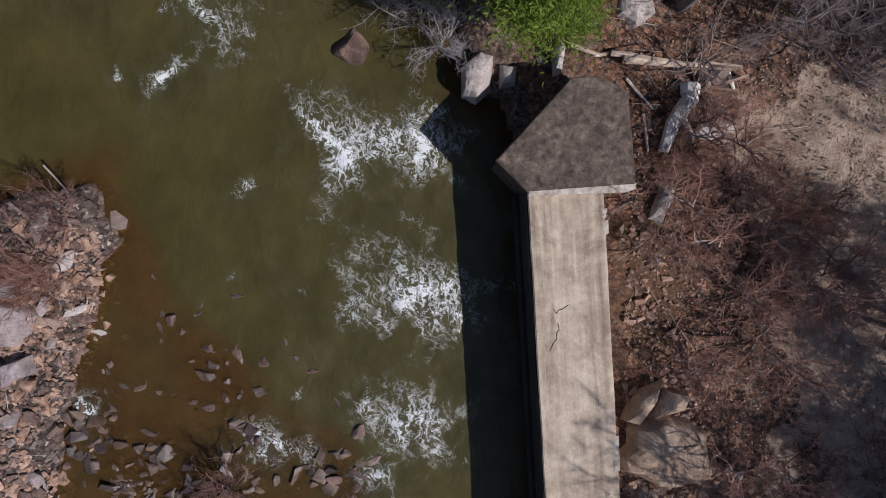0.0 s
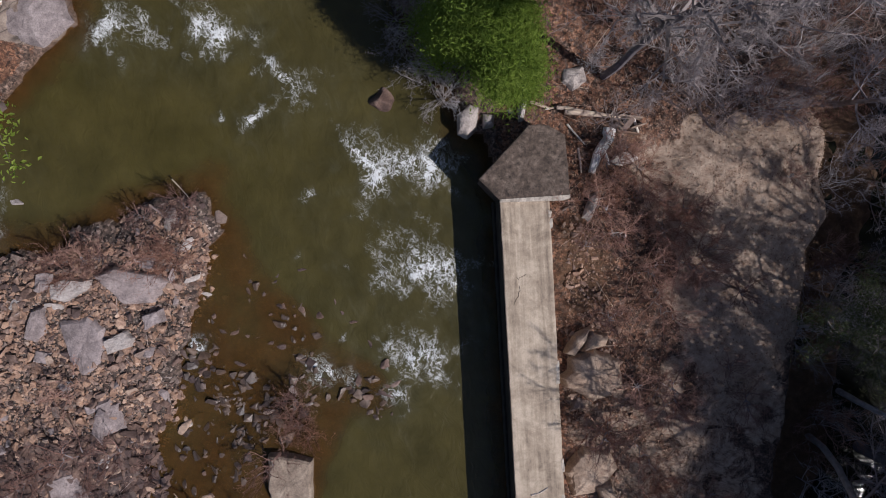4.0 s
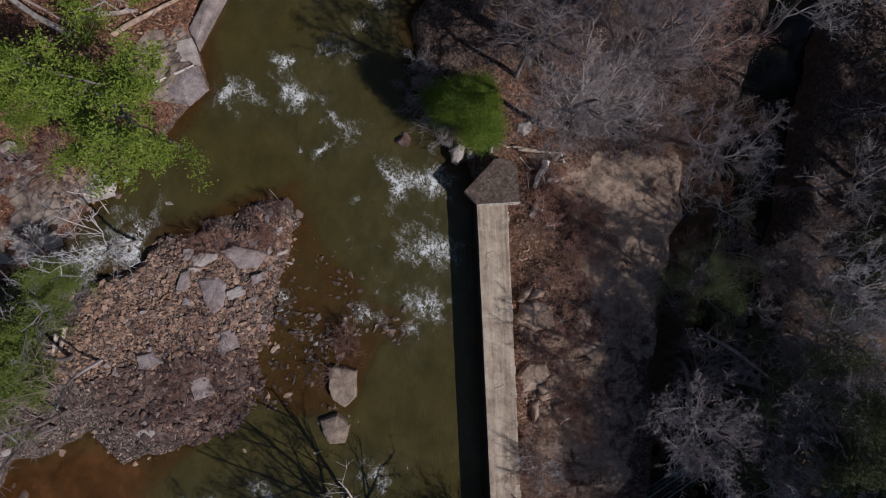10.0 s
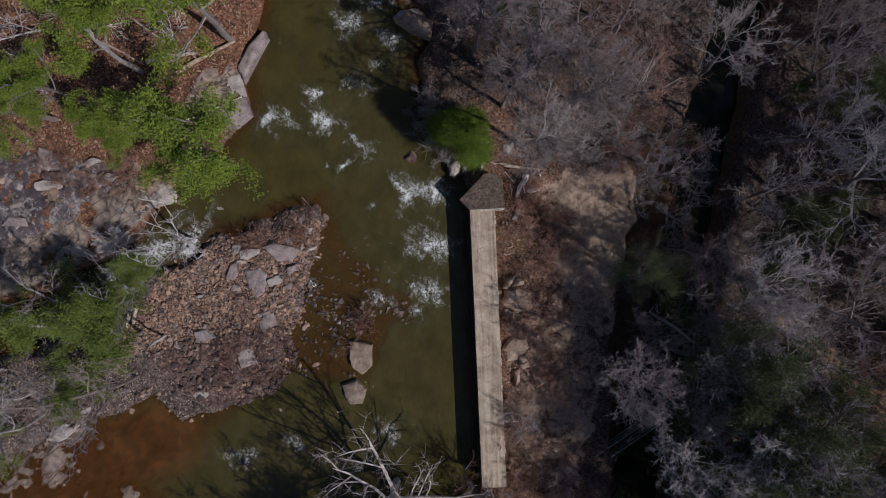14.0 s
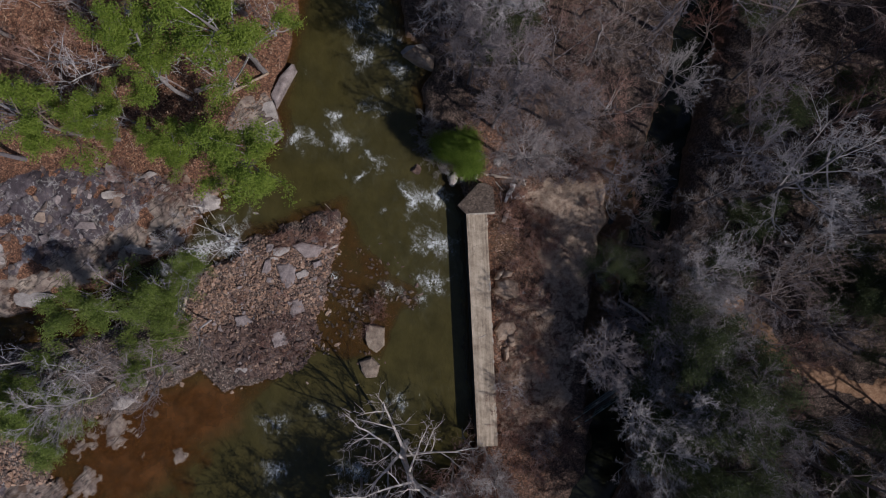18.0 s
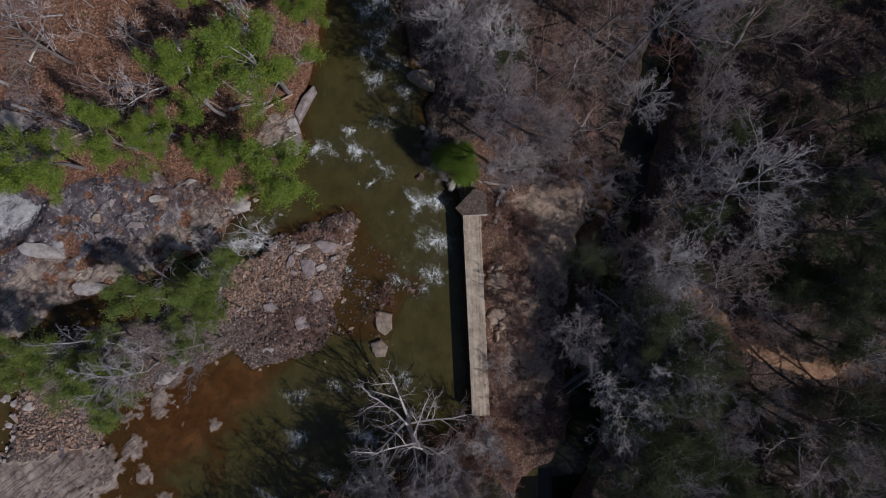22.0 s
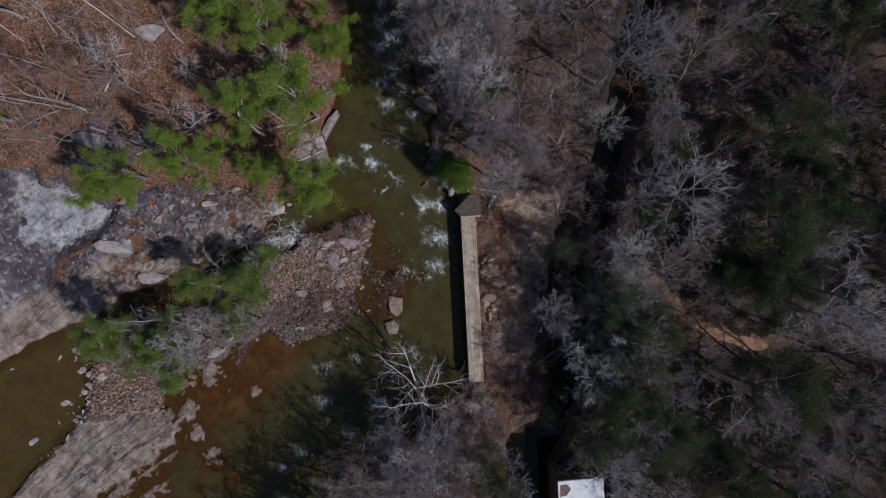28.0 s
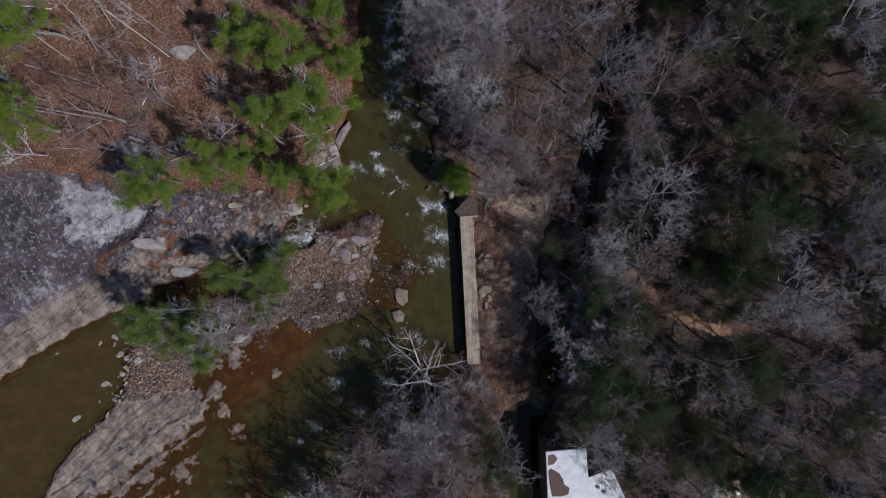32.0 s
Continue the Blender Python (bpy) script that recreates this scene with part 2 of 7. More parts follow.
ISLAND = [(-13.92, 0.99), (-13.0, -1.33), (-13.62, -4.22), (-14.43, -6.91), (-14.85, -9.04), (-15.84, -10.96), (-17.32, -12.88), (-19.29, -14.8), (-20.77, -16.34), (-22.72, -17.67), (-25.07, -18.81), (-26.62, -19.08), (-28.04, -17.8), (-29.47, -16.61), (-30.46, -17.57), (-32.4, -18.33), (-34.83, -18.98), (-37.3, -21.09), (-39.43, -21.55), (-41.68, -22.49), (-43.54, -23.64), (-44.94, -25.67), (-45.69, -28.29), (-46.21, -30.05), (-45.89, -32.5), (-46.82, -34.94), (-48.35, -37.87), (-50.35, -40.3), (-52.36, -42.74), (-54.19, -45.67), (-56.41, -48.6), (-58.55, -55.51), (-80.09, -59.16), (-75.96, -52.27), (-72.92, -48.36), (-70.69, -45.43), (-69.23, -42.49), (-66.79, -38.59), (-63.79, -35.69), (-60.8, -32.79), (-59.39, -30.85), (-57.31, -28.92), (-56.75, -26.19), (-57.36, -24.04), (-56.61, -21.32), (-55.39, -19.2), (-54.57, -17.27), (-53.35, -15.15), (-50.6, -12.95)]
ISLAND += [(-47.68, -11.73), (-43.81, -11.1), (-39.94, -10.18), (-36.05, -8.59), (-33.14, -7.37), (-30.23, -6.44), (-28.28, -5.01), (-26.8, -3.58), (-25.34, -2.25), (-23.4, -1.5), (-20.99, -1.24), (-18.57, -0.79), (-15.67, -0.05)]
EAST_BANK = [(-7.33, 83.03), (-7.88, 42.33), (-7.76, 36.69), (-7.36, 31.03), (-6.96, 25.35), (-6.08, 19.65), (-3.7, 18.1), (-3.45, 15.33), (-4.52, 13.44), (-4.18, 10.57)] + [(-3.15, 7.62), (-1.97, 6.51), (-1.66, 4.85), (-1.62, 3.34), (-0.54, 3.13), (-0.1, 1.86), (0.08, 1.11)] + [(0.45, -0.5), (0.9, -12.98), (1.4, -24.4)] + [(-0.07, -27.73), (-2.53, -30.64), (-5.47, -32.17), (-9.41, -34.97), (-12.37, -37.88), (-16.33, -41.77), (-20.3, -45.67), (-23.3, -50.09), (-29.36, -59.95), (-52.46, -120.52), (179.81, -125.09), (170.74, 81.97)]
RACE = [(32.98, 64.98), (30.07, 42.4), (27.73, 31.01), (25.97, 21.44), (23.8, 12.8), (21.83, 5.08), (20.23, -3.66), (18.52, -13.42), (16.71, -21.27), (15.39, -29.16), (12.19, -35.57), (8.7, -41.0), (6.15, -50.96), (3.98, -71.12)]
GRANITE = [(-95.83, 7.19), (-76.94, 8.68), (-71.24, 9.75), (-66.56, 8.75), (-62.79, 8.61), (-61.9, 6.81), (-59.03, 7.72), (-57.67, 5.82), (-54.4, 4.36), (-50.18, 2.7), (-51.89, -0.89), (-54.61, -3.24), (-59.91, -6.04), (-61.28, -10.32), (-53.92, -12.32), (-57.32, -14.96), (-60.68, -15.88), (-66.97, -19.16), (-72.33, -22.65), (-78.17, -26.24), (-97.57, -34.87)]
LEDGE_S = [(-45.01, -28.95), (-49.82, -28.88), (-53.5, -29.81), (-58.93, -31.1), (-63.29, -35.52), (-66.27, -38.41), (-69.96, -45.22), (-74.59, -51.05), (-69.96, -57.04), (-51.49, -55.35), (-47.41, -47.51), (-45.32, -41.65), (-43.75, -36.77), (-44.12, -32.08)]
ROCKS_W2 = [(-51.6, 2.9), (-45.85, 5.21), (-39.21, 5.61), (-32.59, 4.59), (-27.89, 1.68), (-29.85, -1.15), (-33.72, -4.15), (-39.49, -6.76), (-46.21, -9.07), (-51.01, -10.44), (-57.23, -11.8), (-60.49, -9.37), (-58.95, -5.57), (-54.6, -2.76)]
LEDGE_N = [(-26.08, 9.47), (-24.63, 11.4), (-23.63, 12.84), (-21.19, 13.31), (-20.4, 11.71), (-19.57, 8.71), (-20.96, 7.56), (-23.48, 7.67), (-25.32, 8.36)]
ROCKS_W = [(-43.54, 3.5), (-39.14, 4.21), (-33.3, 4.03), (-26.89, 2.93), (-26.45, 0.97), (-30.23, -0.08), (-30.78, -2.82), (-35.47, -4.46), (-40.87, -5.07), (-46.72, -4.3)]
RED_LITTER = [(-30.94, 11.56), (-27.53, 13.45), (-24.15, 14.39), (-18.82, 16.75), (-17.37, 17.69), (-19.84, 13.42), (-20.81, 13.18), (-23.7, 12.72), (-25.69, 9.62), (-28.57, 10.11)]
SAND = [(8.5, 3.2), (10.83, 3.4), (12.89, 3.6), (14.74, 2.82), (13.72, 1.5), (15.02, -0.96), (14.07, -3.4), (13.74, -5.73), (13.22, -7.85), (11.08, -8.86), (8.6, -7.8), (7.2, -5.2), (7.4, -3.0), (8.2, -0.8), (7.6, 1.5)]
SAND_S = [(4.85, -13.48), (8.21, -14.13), (10.34, -16.6), (11.25, -19.08), (10.63, -21.54), (8.8, -19.67), (5.75, -16.56)]
TRACK = [(28.6, -10.3), (30.85, -12.29), (33.23, -15.65), (37.51, -17.71), (42.29, -19.3), (47.06, -18.98), (52.97, -17.91), (59.48, -19.33)]
YARD = [(43.66, -45.45), (46.56, -45.1), (54.33, -46.79), (61.14, -47.87), (69.93, -51.24), (45.62, -52.35)]
MUD = [(2.7, -1.36), (4.03, -0.95), (4.81, -2.46), (4.61, -5.3), (2.92, -5.71)]
SHALLOW_S = [(-24.64, -16.68), (-22.25, -18.16), (-26.24, -24.45), (-29.26, -30.28), (-31.84, -38.1), (-34.04, -49.93), (-56.44, -49.59), (-50.34, -39.81), (-45.78, -32.01), (-45.12, -25.18), (-40.19, -20.85), (-32.4, -18.04)]
SHOAL = [(-15.94, -2.78), (-13.48, -2.0), (-11.05, -2.85), (-8.64, -4.8), (-6.49, -6.49), (-4.87, -8.17), (-4.36, -10.39), (-6.57, -10.91), (-7.72, -13.12), (-8.89, -16.45), (-13.85, -16.36), (-16.83, -14.63), (-16.45, -10.74), (-15.8, -7.44)]
CASCADE = [(-21.37, 1.97), (-22.77, 1.33), (-25.82, -2.96), (-30.02, -4.62), (-33.43, -6.15), (-37.46, -8.62), (-40.52, -11.35)] + [(-49.62, -12.48), (-53.34, -14.86), (-56.01, -17.25)]
PLATES = [(-45.1, -24.2), (-40.2, -21.34), (-33.41, -20.45), (-30.59, -24.39), (-28.81, -32.25), (-32.74, -34.65), (-36.75, -40.0), (-40.84, -48.84), (-55.44, -48.62), (-50.35, -40.3), (-46.36, -35.93), (-45.73, -30.06)]
SILT = [(-41.72, -24.25), (-38.26, -20.88), (-33.38, -19.0), (-28.53, -17.79), (-24.69, -19.59), (-25.72, -22.99), (-30.61, -25.37), (-33.6, -29.24), (-38.51, -32.11), (-42.32, -29.12)]
SILT_W = [(-84.79, -28.55), (-73.07, -23.83), (-64.22, -18.11), (-57.89, -15.77), (-56.09, -20.16), (-59.24, -28.89), (-64.76, -35.67), (-70.85, -44.44), (-75.96, -52.27), (-89.8, -59.01)]
STRIP = [(4.79, 2.24), (6.84, 3.53), (10.11, 3.98), (13.55, 4.12), (16.27, 2.66), (16.72, -1.85), (15.1, -6.38), (13.47, -11.81), (8.03, -11.7), (7.21, -7.9), (6.6, -4.56), (5.79, -1.66)]
STRIP_S = [(3.11, -8.93), (7.51, -8.27), (11.67, -10.86), (13.07, -15.54), (11.45, -20.22), (10.28, -24.93), (3.04, -24.86)]
ROCKS_W3 = [(-59.95, 8.68), (-56.45, 15.24), (-51.28, 14.72), (-47.63, 9.49), (-51.56, 4.33), (-55.33, 4.84)]
LICHEN = [(-63.73, 8.72), (-59.03, 7.72), (-50.18, 2.7), (-51.89, -0.89), (-54.61, -3.24), (-59.91, -6.04), (-66.04, -4.53), (-68.63, 3.1)]
SLOPE = [(13.03, 5.7), (14.41, 4.1), (15.15, 2.95), (14.79, 0.89), (15.25, -0.95), (14.2, -2.55), (13.97, -4.85), (13.61, -7.16), (13.15, -10.87), (12.69, -13.2), (13.07, -17.41), (12.71, -22.11), (18.2, -18.4), (20.02, -10.93), (21.31, 2.9), (22.65, 7.45), (15.78, 7.5)]
SAND_W = [(5.12, -13.74), (8.21, -13.76), (9.76, -16.36), (10.28, -17.67), (11.32, -19.24), (10.54, -21.32), (8.73, -20.52), (6.66, -16.86)]
POOL = [(7.44, -33.09), (10.69, -31.16), (13.34, -30.41), (14.86, -37.95), (14.19, -50.89), (3.15, -50.73), (4.84, -38.8)]
FLOOR_RACE = -0.9


def heights(x, y):
    """Ground height, and the distances that shape it."""
    d_nw, d_is, d_ea = inside(x, y, LAND_NW), inside(x, y, ISLAND), inside(x, y, EAST_BANK)
    d = np.maximum(np.maximum(d_nw, d_is), d_ea)
    wob = (fbm(x, y, 0.5, 4, 3) - 0.5)
    fine = fbm(x, y, 2.2, 3, 9) - 0.5
    d2 = d + wob * 1.0 + np.where(d_is > -3, 1.0, 0.0) * (fbm(x, y, 0.28, 3, 17) - 0.5) * 2.2
    land = 0.85 * (1 - np.exp(-np.maximum(d2, 0) / 0.9))
    rise = np.where(d_nw > 0, np.clip(d_nw * 0.09, 0, 7), 0)
    rise = np.where(d_ea > 0, 0.5 + 0.25 * step(1, 7, d_ea), rise)
    race = near_line(x, y, RACE)
    east = step(0, 60, x - 20) * 5.0
    z = land + rise + np.where(d_ea > 0, east, 0)
    bed = -0.12 - 0.9 * (1 - np.exp(np.minimum(d2, 0) / 3.0))
    shallow = step(0, 3, inside(x, y, SHALLOW_S) + 1.5)
    bed = bed * (1 - 0.8 * shallow) + shallow * ((fbm(x + 0.7 * y, y - 0.7 * x, 0.22, 5, 83) - 0.5) * 1.5 + fine * 0.25 - 0.16 + 0.17 * step(0, 4, inside(x, y, PLATES)))
    shoal = step(-1.2, 1.5, inside(x, y, SHOAL))
    bed = bed * (1 - shoal) + shoal * (-0.22 + wob * 0.35)
    z = np.where(d2 > 0, z, bed)
    z = z + np.where(d2 > 0, wob * 0.7 + fine * 0.22, fine * 0.1)
    fall = step(2.2, 1.2, near_line(x, y, CASCADE) + wob * 1.2)
    z = z * (1 - fall) + fall * np.minimum(z, -0.25)
    gran = step(-0.5, 2.5, inside(x, y, GRANITE))
    z = z * (1 - gran) + gran * (0.25 + np.clip(inside(x, y, GRANITE), 0, 30) * 0.12 + 0.25 * wob)
    cracks = np.abs(fbm(x + 0.6 * y, y - 0.6 * x, 0.45, 3, 21) - 0.5)
    west = np.maximum(np.maximum(inside(x, y, ROCKS_W), inside(x, y, ROCKS_W2)), inside(x, y, ROCKS_W3))
    rocky = np.maximum(step(-0.2, 0.4, inside(x, y, LEDGE_N)), step(-0.5, 1, west) * step(0.27, 0.35, fbm(x, y, 0.35, 3, 31)))
    led = inside(x, y, LEDGE_S) + wob * 2.4 + fine * 1.2
    v = -0.57 * x + 0.82 * y + 6.0 * (fbm(x, y, 0.07, 3, 55) - 0.5) + 0.5 * fine
    saw = v / 3.1 - np.floor(v / 3.1)
    gate = step(0.48, 0.62, fbm(x + 0.7 * y, y - 0.7 * x, 0.16, 3, 57))
    strata = 0.2 * saw - 0.42 * step(0.06, 0.0, np.minimum(saw, 1 - saw)) * gate + 0.5 * wob + 0.18 * fine
    strata = strata - 0.42 * step(-1.0, 6.5, 0.57 * (x + 57.0) - 0.82 * (y + 38.5))
    on = step(-0.1, 0.25, led)
    z = z * (1 - on) + on * (0.3 + strata)
    z = z + np.where(d2 > -0.5, rocky * (0.25 - 0.5 * step(0.03, 0.0, cracks)), 0)
    cut = np.maximum(step(3.2, 1.8, race + wob * 1.2), step(-0.4, 0.8, inside(x, y, POOL) + wob * 2))
    z = z * (1 - cut) + cut * (FLOOR_RACE - 0.5)
    sand = inside(x, y, SAND)
    z = z + 0.35 * step(-0.5, 1.5, sand) * step(2.8, 3.6, race)
    drop = step(-0.15, 0.55, inside(x, y, SLOPE) + wob * 0.8)
    z = np.where(race > 1.0, z * (1 - drop) + drop * np.minimum(z, -0.7 + wob * 1.2 + fine * 0.3), z)
    return z, d2, race, gran, rocky, shallow


def build_ground():
    xs = axis(-100, 90, -74, 19, 0.22, 0.55, 1500)
    ys = axis(-75, 60, -50, 12, 0.22, 0.55, 1500)
    gx, gy = np.meshgrid(xs, ys)
    z, d2, race, gran, rocky, shallow = heights(gx, gy)
    v, f = sheet(xs, ys, z)
    me = mesh_np("ground", v, f)
    n1, n2 = fbm(gx, gy, 0.16, 4, 41), fbm(gx, gy, 0.9, 4, 45)
    sand = 1.2 * step(-0.2, 0.6, inside(gx, gy, SAND) + (n2 - 0.5) * 2.5)
    sand = np.maximum(sand, step(-0.5, 0.8, inside(gx, gy, SAND_S) + (n2 - 0.5) * 4))
    sand = np.maximum(sand, 0.9 * step(-0.5, 0.8, inside(gx, gy, SAND_W) + (n2 - 0.5) * 3))
    sand = np.maximum(sand, step(-0.5, 1.0, inside(gx, gy, YARD) + (n2 - 0.5) * 3))
    strip = np.maximum(step(-0.5, 1.5, inside(gx, gy, STRIP) + (n2 - 0.5) * 4), 0.9 * step(-0.5, 1.0, inside(gx, gy, STRIP_S) + (n2 - 0.5) * 4))
    sand = np.maximum(sand, strip * 0.58) * step(0.5, 0.0, inside(gx, gy, SLOPE))
    track = step(1.7, 0.5, near_line(gx, gy, TRACK) + (n2 - 0.5) * 2.5) * step(53, 45, gx)
    rock = np.maximum(np.maximum(gran, rocky * step(0.36, 0.46, n2 + 0.1)), step(-0.2, 0.3, inside(gx, gy, LEDGE_S) + (fbm(gx, gy, 0.5, 4, 3) - 0.5) * 2.4) * step(-0.06, 0.02, z))
    shore = step(-5.5, -4.0, inside(gx, gy, GRANITE) + (n2 - 0.5) * 3) * step(8, 5, d2) * (gx < -40)
    rock = np.maximum(rock, shore)
    flat = shallow * step(-0.02, 0.04, z) * (d2 < 0)
    rock = np.maximum(rock, flat)
    east = (gx > 0) & (inside(gx, gy, EAST_BANK) > 0)
    red = np.where(inside(gx, gy, LAND_NW) > 0, step(0.3, 0.6, n1 + 0.15), 0.25)
    red = np.maximum(red, step(-0.5, 0.5, inside(gx, gy, RED_LITTER)) * 1.5)
    red = np.where(east & (gx < 15), 0.55, red)
    isl = (inside(gx, gy, ISLAND) > -1) * 1.0
    rim = step(5.0, 1.0, inside(gx, gy, GRANITE) + (n2 - 0.5) * 6) * step(6, 3, d2)
    rim = np.maximum(rim, step(-0.5, 0.5, inside(gx, gy, LEDGE_S)) * step(0.35, 0.6, n2 + 0.12) * 0.9)
    rim = np.maximum(rim, shore)
    rim = np.maximum(rim, 0.8 * step(2.2, 0.4, inside(gx, gy, GRANITE) + (n2 - 0.5) * 3) * gran)
    rim = np.maximum(rim, rocky * step(0.38, 0.56, n2) * 0.36)
    rock = rock + 0.9 * step(-1.5, 3.5, inside(gx, gy, LICHEN) + (n2 - 0.5) * 6) * gran
    paint(me, "cover", np.stack([rock, sand, track, rim], -1))
    wet = np.maximum(step(0.15, -0.1, z), 0.8 * step(-0.6, 0.6, inside(gx, gy, MUD) + (n2 - 0.5) * 2))
    # mask of the eastern wood, where canopy shade is painted into the ground
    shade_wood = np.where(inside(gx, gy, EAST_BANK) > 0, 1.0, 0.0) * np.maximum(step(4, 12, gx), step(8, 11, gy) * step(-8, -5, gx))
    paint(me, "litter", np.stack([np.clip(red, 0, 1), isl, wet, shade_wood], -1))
    m, nt, p = shader("woodland_ground")
    rock_a, sand_a, track_a, rim_a = attribute(nt, "cover")
    red_a, isl_a, wet_a, wood_shade_a = attribute(nt, "litter")
    big, mid, fine = noise_node(nt, 0.35, 6, 0.6), noise_node(nt, 2.4, 8, 0.7), noise_node(nt, 16, 6, 0.75)
    vor = node(nt, "ShaderNodeTexVoronoi", Scale=9.0)
    nt.links.new(nt.nodes.new("ShaderNodeNewGeometry").outputs["Position"], vor.inputs["Vector"])
    speck = nt.nodes.new("ShaderNodeSeparateColor")
    nt.links.new(vor.outputs["Color"], speck.inputs[0])
    edge = noise_node(nt, 3.2, 9, 0.78, None, None, 0.4)
    crust_a = ragged(nt, calc(nt, "SUBTRACT", rock_a, 1.0, True), noise_node(nt, 1.3, 9, 0.75), 2.2)
    rock_a, sand_a, track_a = ragged(nt, rock_a, edge, 1.2), ragged(nt, sand_a, noise_node(nt, 1.1, 12, 0.82, None, None, 0.8), 1.7), ragged(nt, track_a, edge, 1.2)
    red_a, rim_a, isl_a = ragged(nt, red_a, edge, 2.0), ragged(nt, rim_a, edge, 1.6), ragged(nt, isl_a, edge, 1.0)
    brown = ramp(nt, mid, [(0.3, (0.055, 0.035, 0.025)), (0.5, (0.15, 0.10, 0.075)), (0.7, (0.29, 0.21, 0.17))])
    redl = ramp(nt, mid, [(0.3, (0.065, 0.03, 0.019)), (0.5, (0.195, 0.093, 0.053)), (0.7, (0.36, 0.20, 0.122))])
    col = mix(nt, red_a, brown, redl)
    # less red soil, darkened so that the wood's shade is in its colour
    shaded_humus = ramp(nt, mid, [(0.3, (0.035, 0.024, 0.018)), (0.5, (0.085, 0.058, 0.045)), (0.7, (0.17, 0.125, 0.10))])
    col = mix(nt, calc(nt, "MULTIPLY", wood_shade_a, 0.8), col, shaded_humus)
    gravel = ramp(nt, speck.outputs[1], [(0, (0.04, 0.03, 0.026)), (0.4, (0.105, 0.075, 0.06)), (0.8, (0.21, 0.155, 0.125)), (1, (0.33, 0.27, 0.23))])
    col = mix(nt, isl_a, col, gravel)
    sandc = ramp(nt, mid, [(0.3, (0.15, 0.095, 0.066)), (0.42, (0.31, 0.22, 0.158)), (0.56, (0.44, 0.335, 0.25)), (0.75, (0.58, 0.46, 0.35))])
    col = mix(nt, 0.85, col, ramp(nt, speck.outputs[0], [(0, grey(0.12)), (0.5, grey(0.42)), (1, grey(0.9))]), "OVERLAY")
    col = mix(nt, 0.8, col, ramp(nt, fine, [(0.32, grey(0.1)), (0.5, grey(0.45)), (0.68, grey(0.92))]), "OVERLAY")
    col = mix(nt, sand_a, col, mix(nt, 0.4, sandc, ramp(nt, fine, [(0.3, grey(0.2)), (0.7, grey(0.7))]), "OVERLAY"))
    dirt = ramp(nt, mid, [(0.3, (0.22, 0.115, 0.06)), (0.6, (0.42, 0.25, 0.145)), (0.8, (0.58, 0.41, 0.28))])
    col = mix(nt, track_a, col, dirt)
    stain = noise_node(nt, 0.36, 14, 0.72, None, (1, 0.7, 1, 30), 0.3)
    broad = noise_node(nt, 0.07, 4, 0.55)
    both = calc(nt, "ADD", calc(nt, "MULTIPLY", stain, 0.72), calc(nt, "MULTIPLY", broad, 0.28))
    gr = ramp(nt, both, [(0.40, (0.04, 0.03, 0.034)), (0.50, (0.09, 0.07, 0.078)), (0.555, (0.16, 0.132, 0.14)), (0.59, (0.34, 0.31, 0.305)), (0.65, (0.55, 0.52, 0.49))])
    pale = ramp(nt, noise_node(nt, 0.6, 12, 0.75, None, (1, 0.6, 1, 30)), [(0.34, (0.11, 0.078, 0.065)), (0.45, (0.23, 0.175, 0.145)), (0.55, (0.35, 0.28, 0.225)), (0.68, (0.49, 0.405, 0.325))])
    crust = ramp(nt, noise_node(nt, 0.7, 10, 0.72), [(0.36, (0.17, 0.15, 0.16)), (0.5, (0.40, 0.385, 0.39)), (0.64, (0.62, 0.60, 0.58))])
    gr = mix(nt, crust_a, gr, crust)
    spots = ramp(nt, noise_node(nt, 1.5, 6, 0.7), [(0.57, grey(0)), (0.61, grey(0.75))])
    gr = mix(nt, spots, gr, (0.42, 0.40, 0.40))
    gr = mix(nt, rim_a, gr, pale)
    seam = calc(nt, "ABSOLUTE", calc(nt, "SUBTRACT", noise_node(nt, 0.35, 3, 0.5, None, (0.3, 1.6, 1, 38), 0.4), 0.5))
    gr = mix(nt, ramp(nt, seam, [(0.0, grey(0.8)), (0.006, grey(0.4)), (0.014, grey(0))]), gr, (0.035, 0.03, 0.028))
    lich = calc(nt, "ABSOLUTE", calc(nt, "SUBTRACT", noise_node(nt, 0.8, 5, 0.6, None, (1, 0.6, 1, 30), 0.2), 0.5))
    gr = mix(nt, calc(nt, "MULTIPLY", calc(nt, "SUBTRACT", 1.0, rim_a), ramp(nt, lich, [(0.0, grey(0.7)), (0.012, grey(0.4)), (0.026, grey(0))])), gr, mix(nt, ramp(nt, noise_node(nt, 0.25, 4, 0.6), [(0.5, grey(0)), (0.58, grey(1))]), (0.09, 0.07, 0.078), (0.42, 0.39, 0.35)))
    fiss = calc(nt, "ABSOLUTE", calc(nt, "SUBTRACT", noise_node(nt, 0.4, 4, 0.55, None, (0.14, 1.3, 1, 38), 0.3), 0.5))
    gr = mix(nt, calc(nt, "MULTIPLY", rim_a, ramp(nt, fiss, [(0.0, grey(0.85)), (0.007, grey(0.5)), (0.016, grey(0))])), gr, (0.05, 0.038, 0.032))
    moss = noise_node(nt, 0.75, 7, 0.62, None, (0.6, 1.2, 1, 38), 0.5)
    gr = mix(nt, calc(nt, "MULTIPLY", rim_a, ramp(nt, moss, [(0.58, grey(0)), (0.63, grey(0.8))])), gr, (0.13, 0.078, 0.05))
    gr = mix(nt, 0.35, gr, ramp(nt, fine, [(0.3, grey(0.2)), (0.5, grey(0.5)), (0.75, grey(0.9))]), "OVERLAY")
    col = mix(nt, rock_a, col, gr)
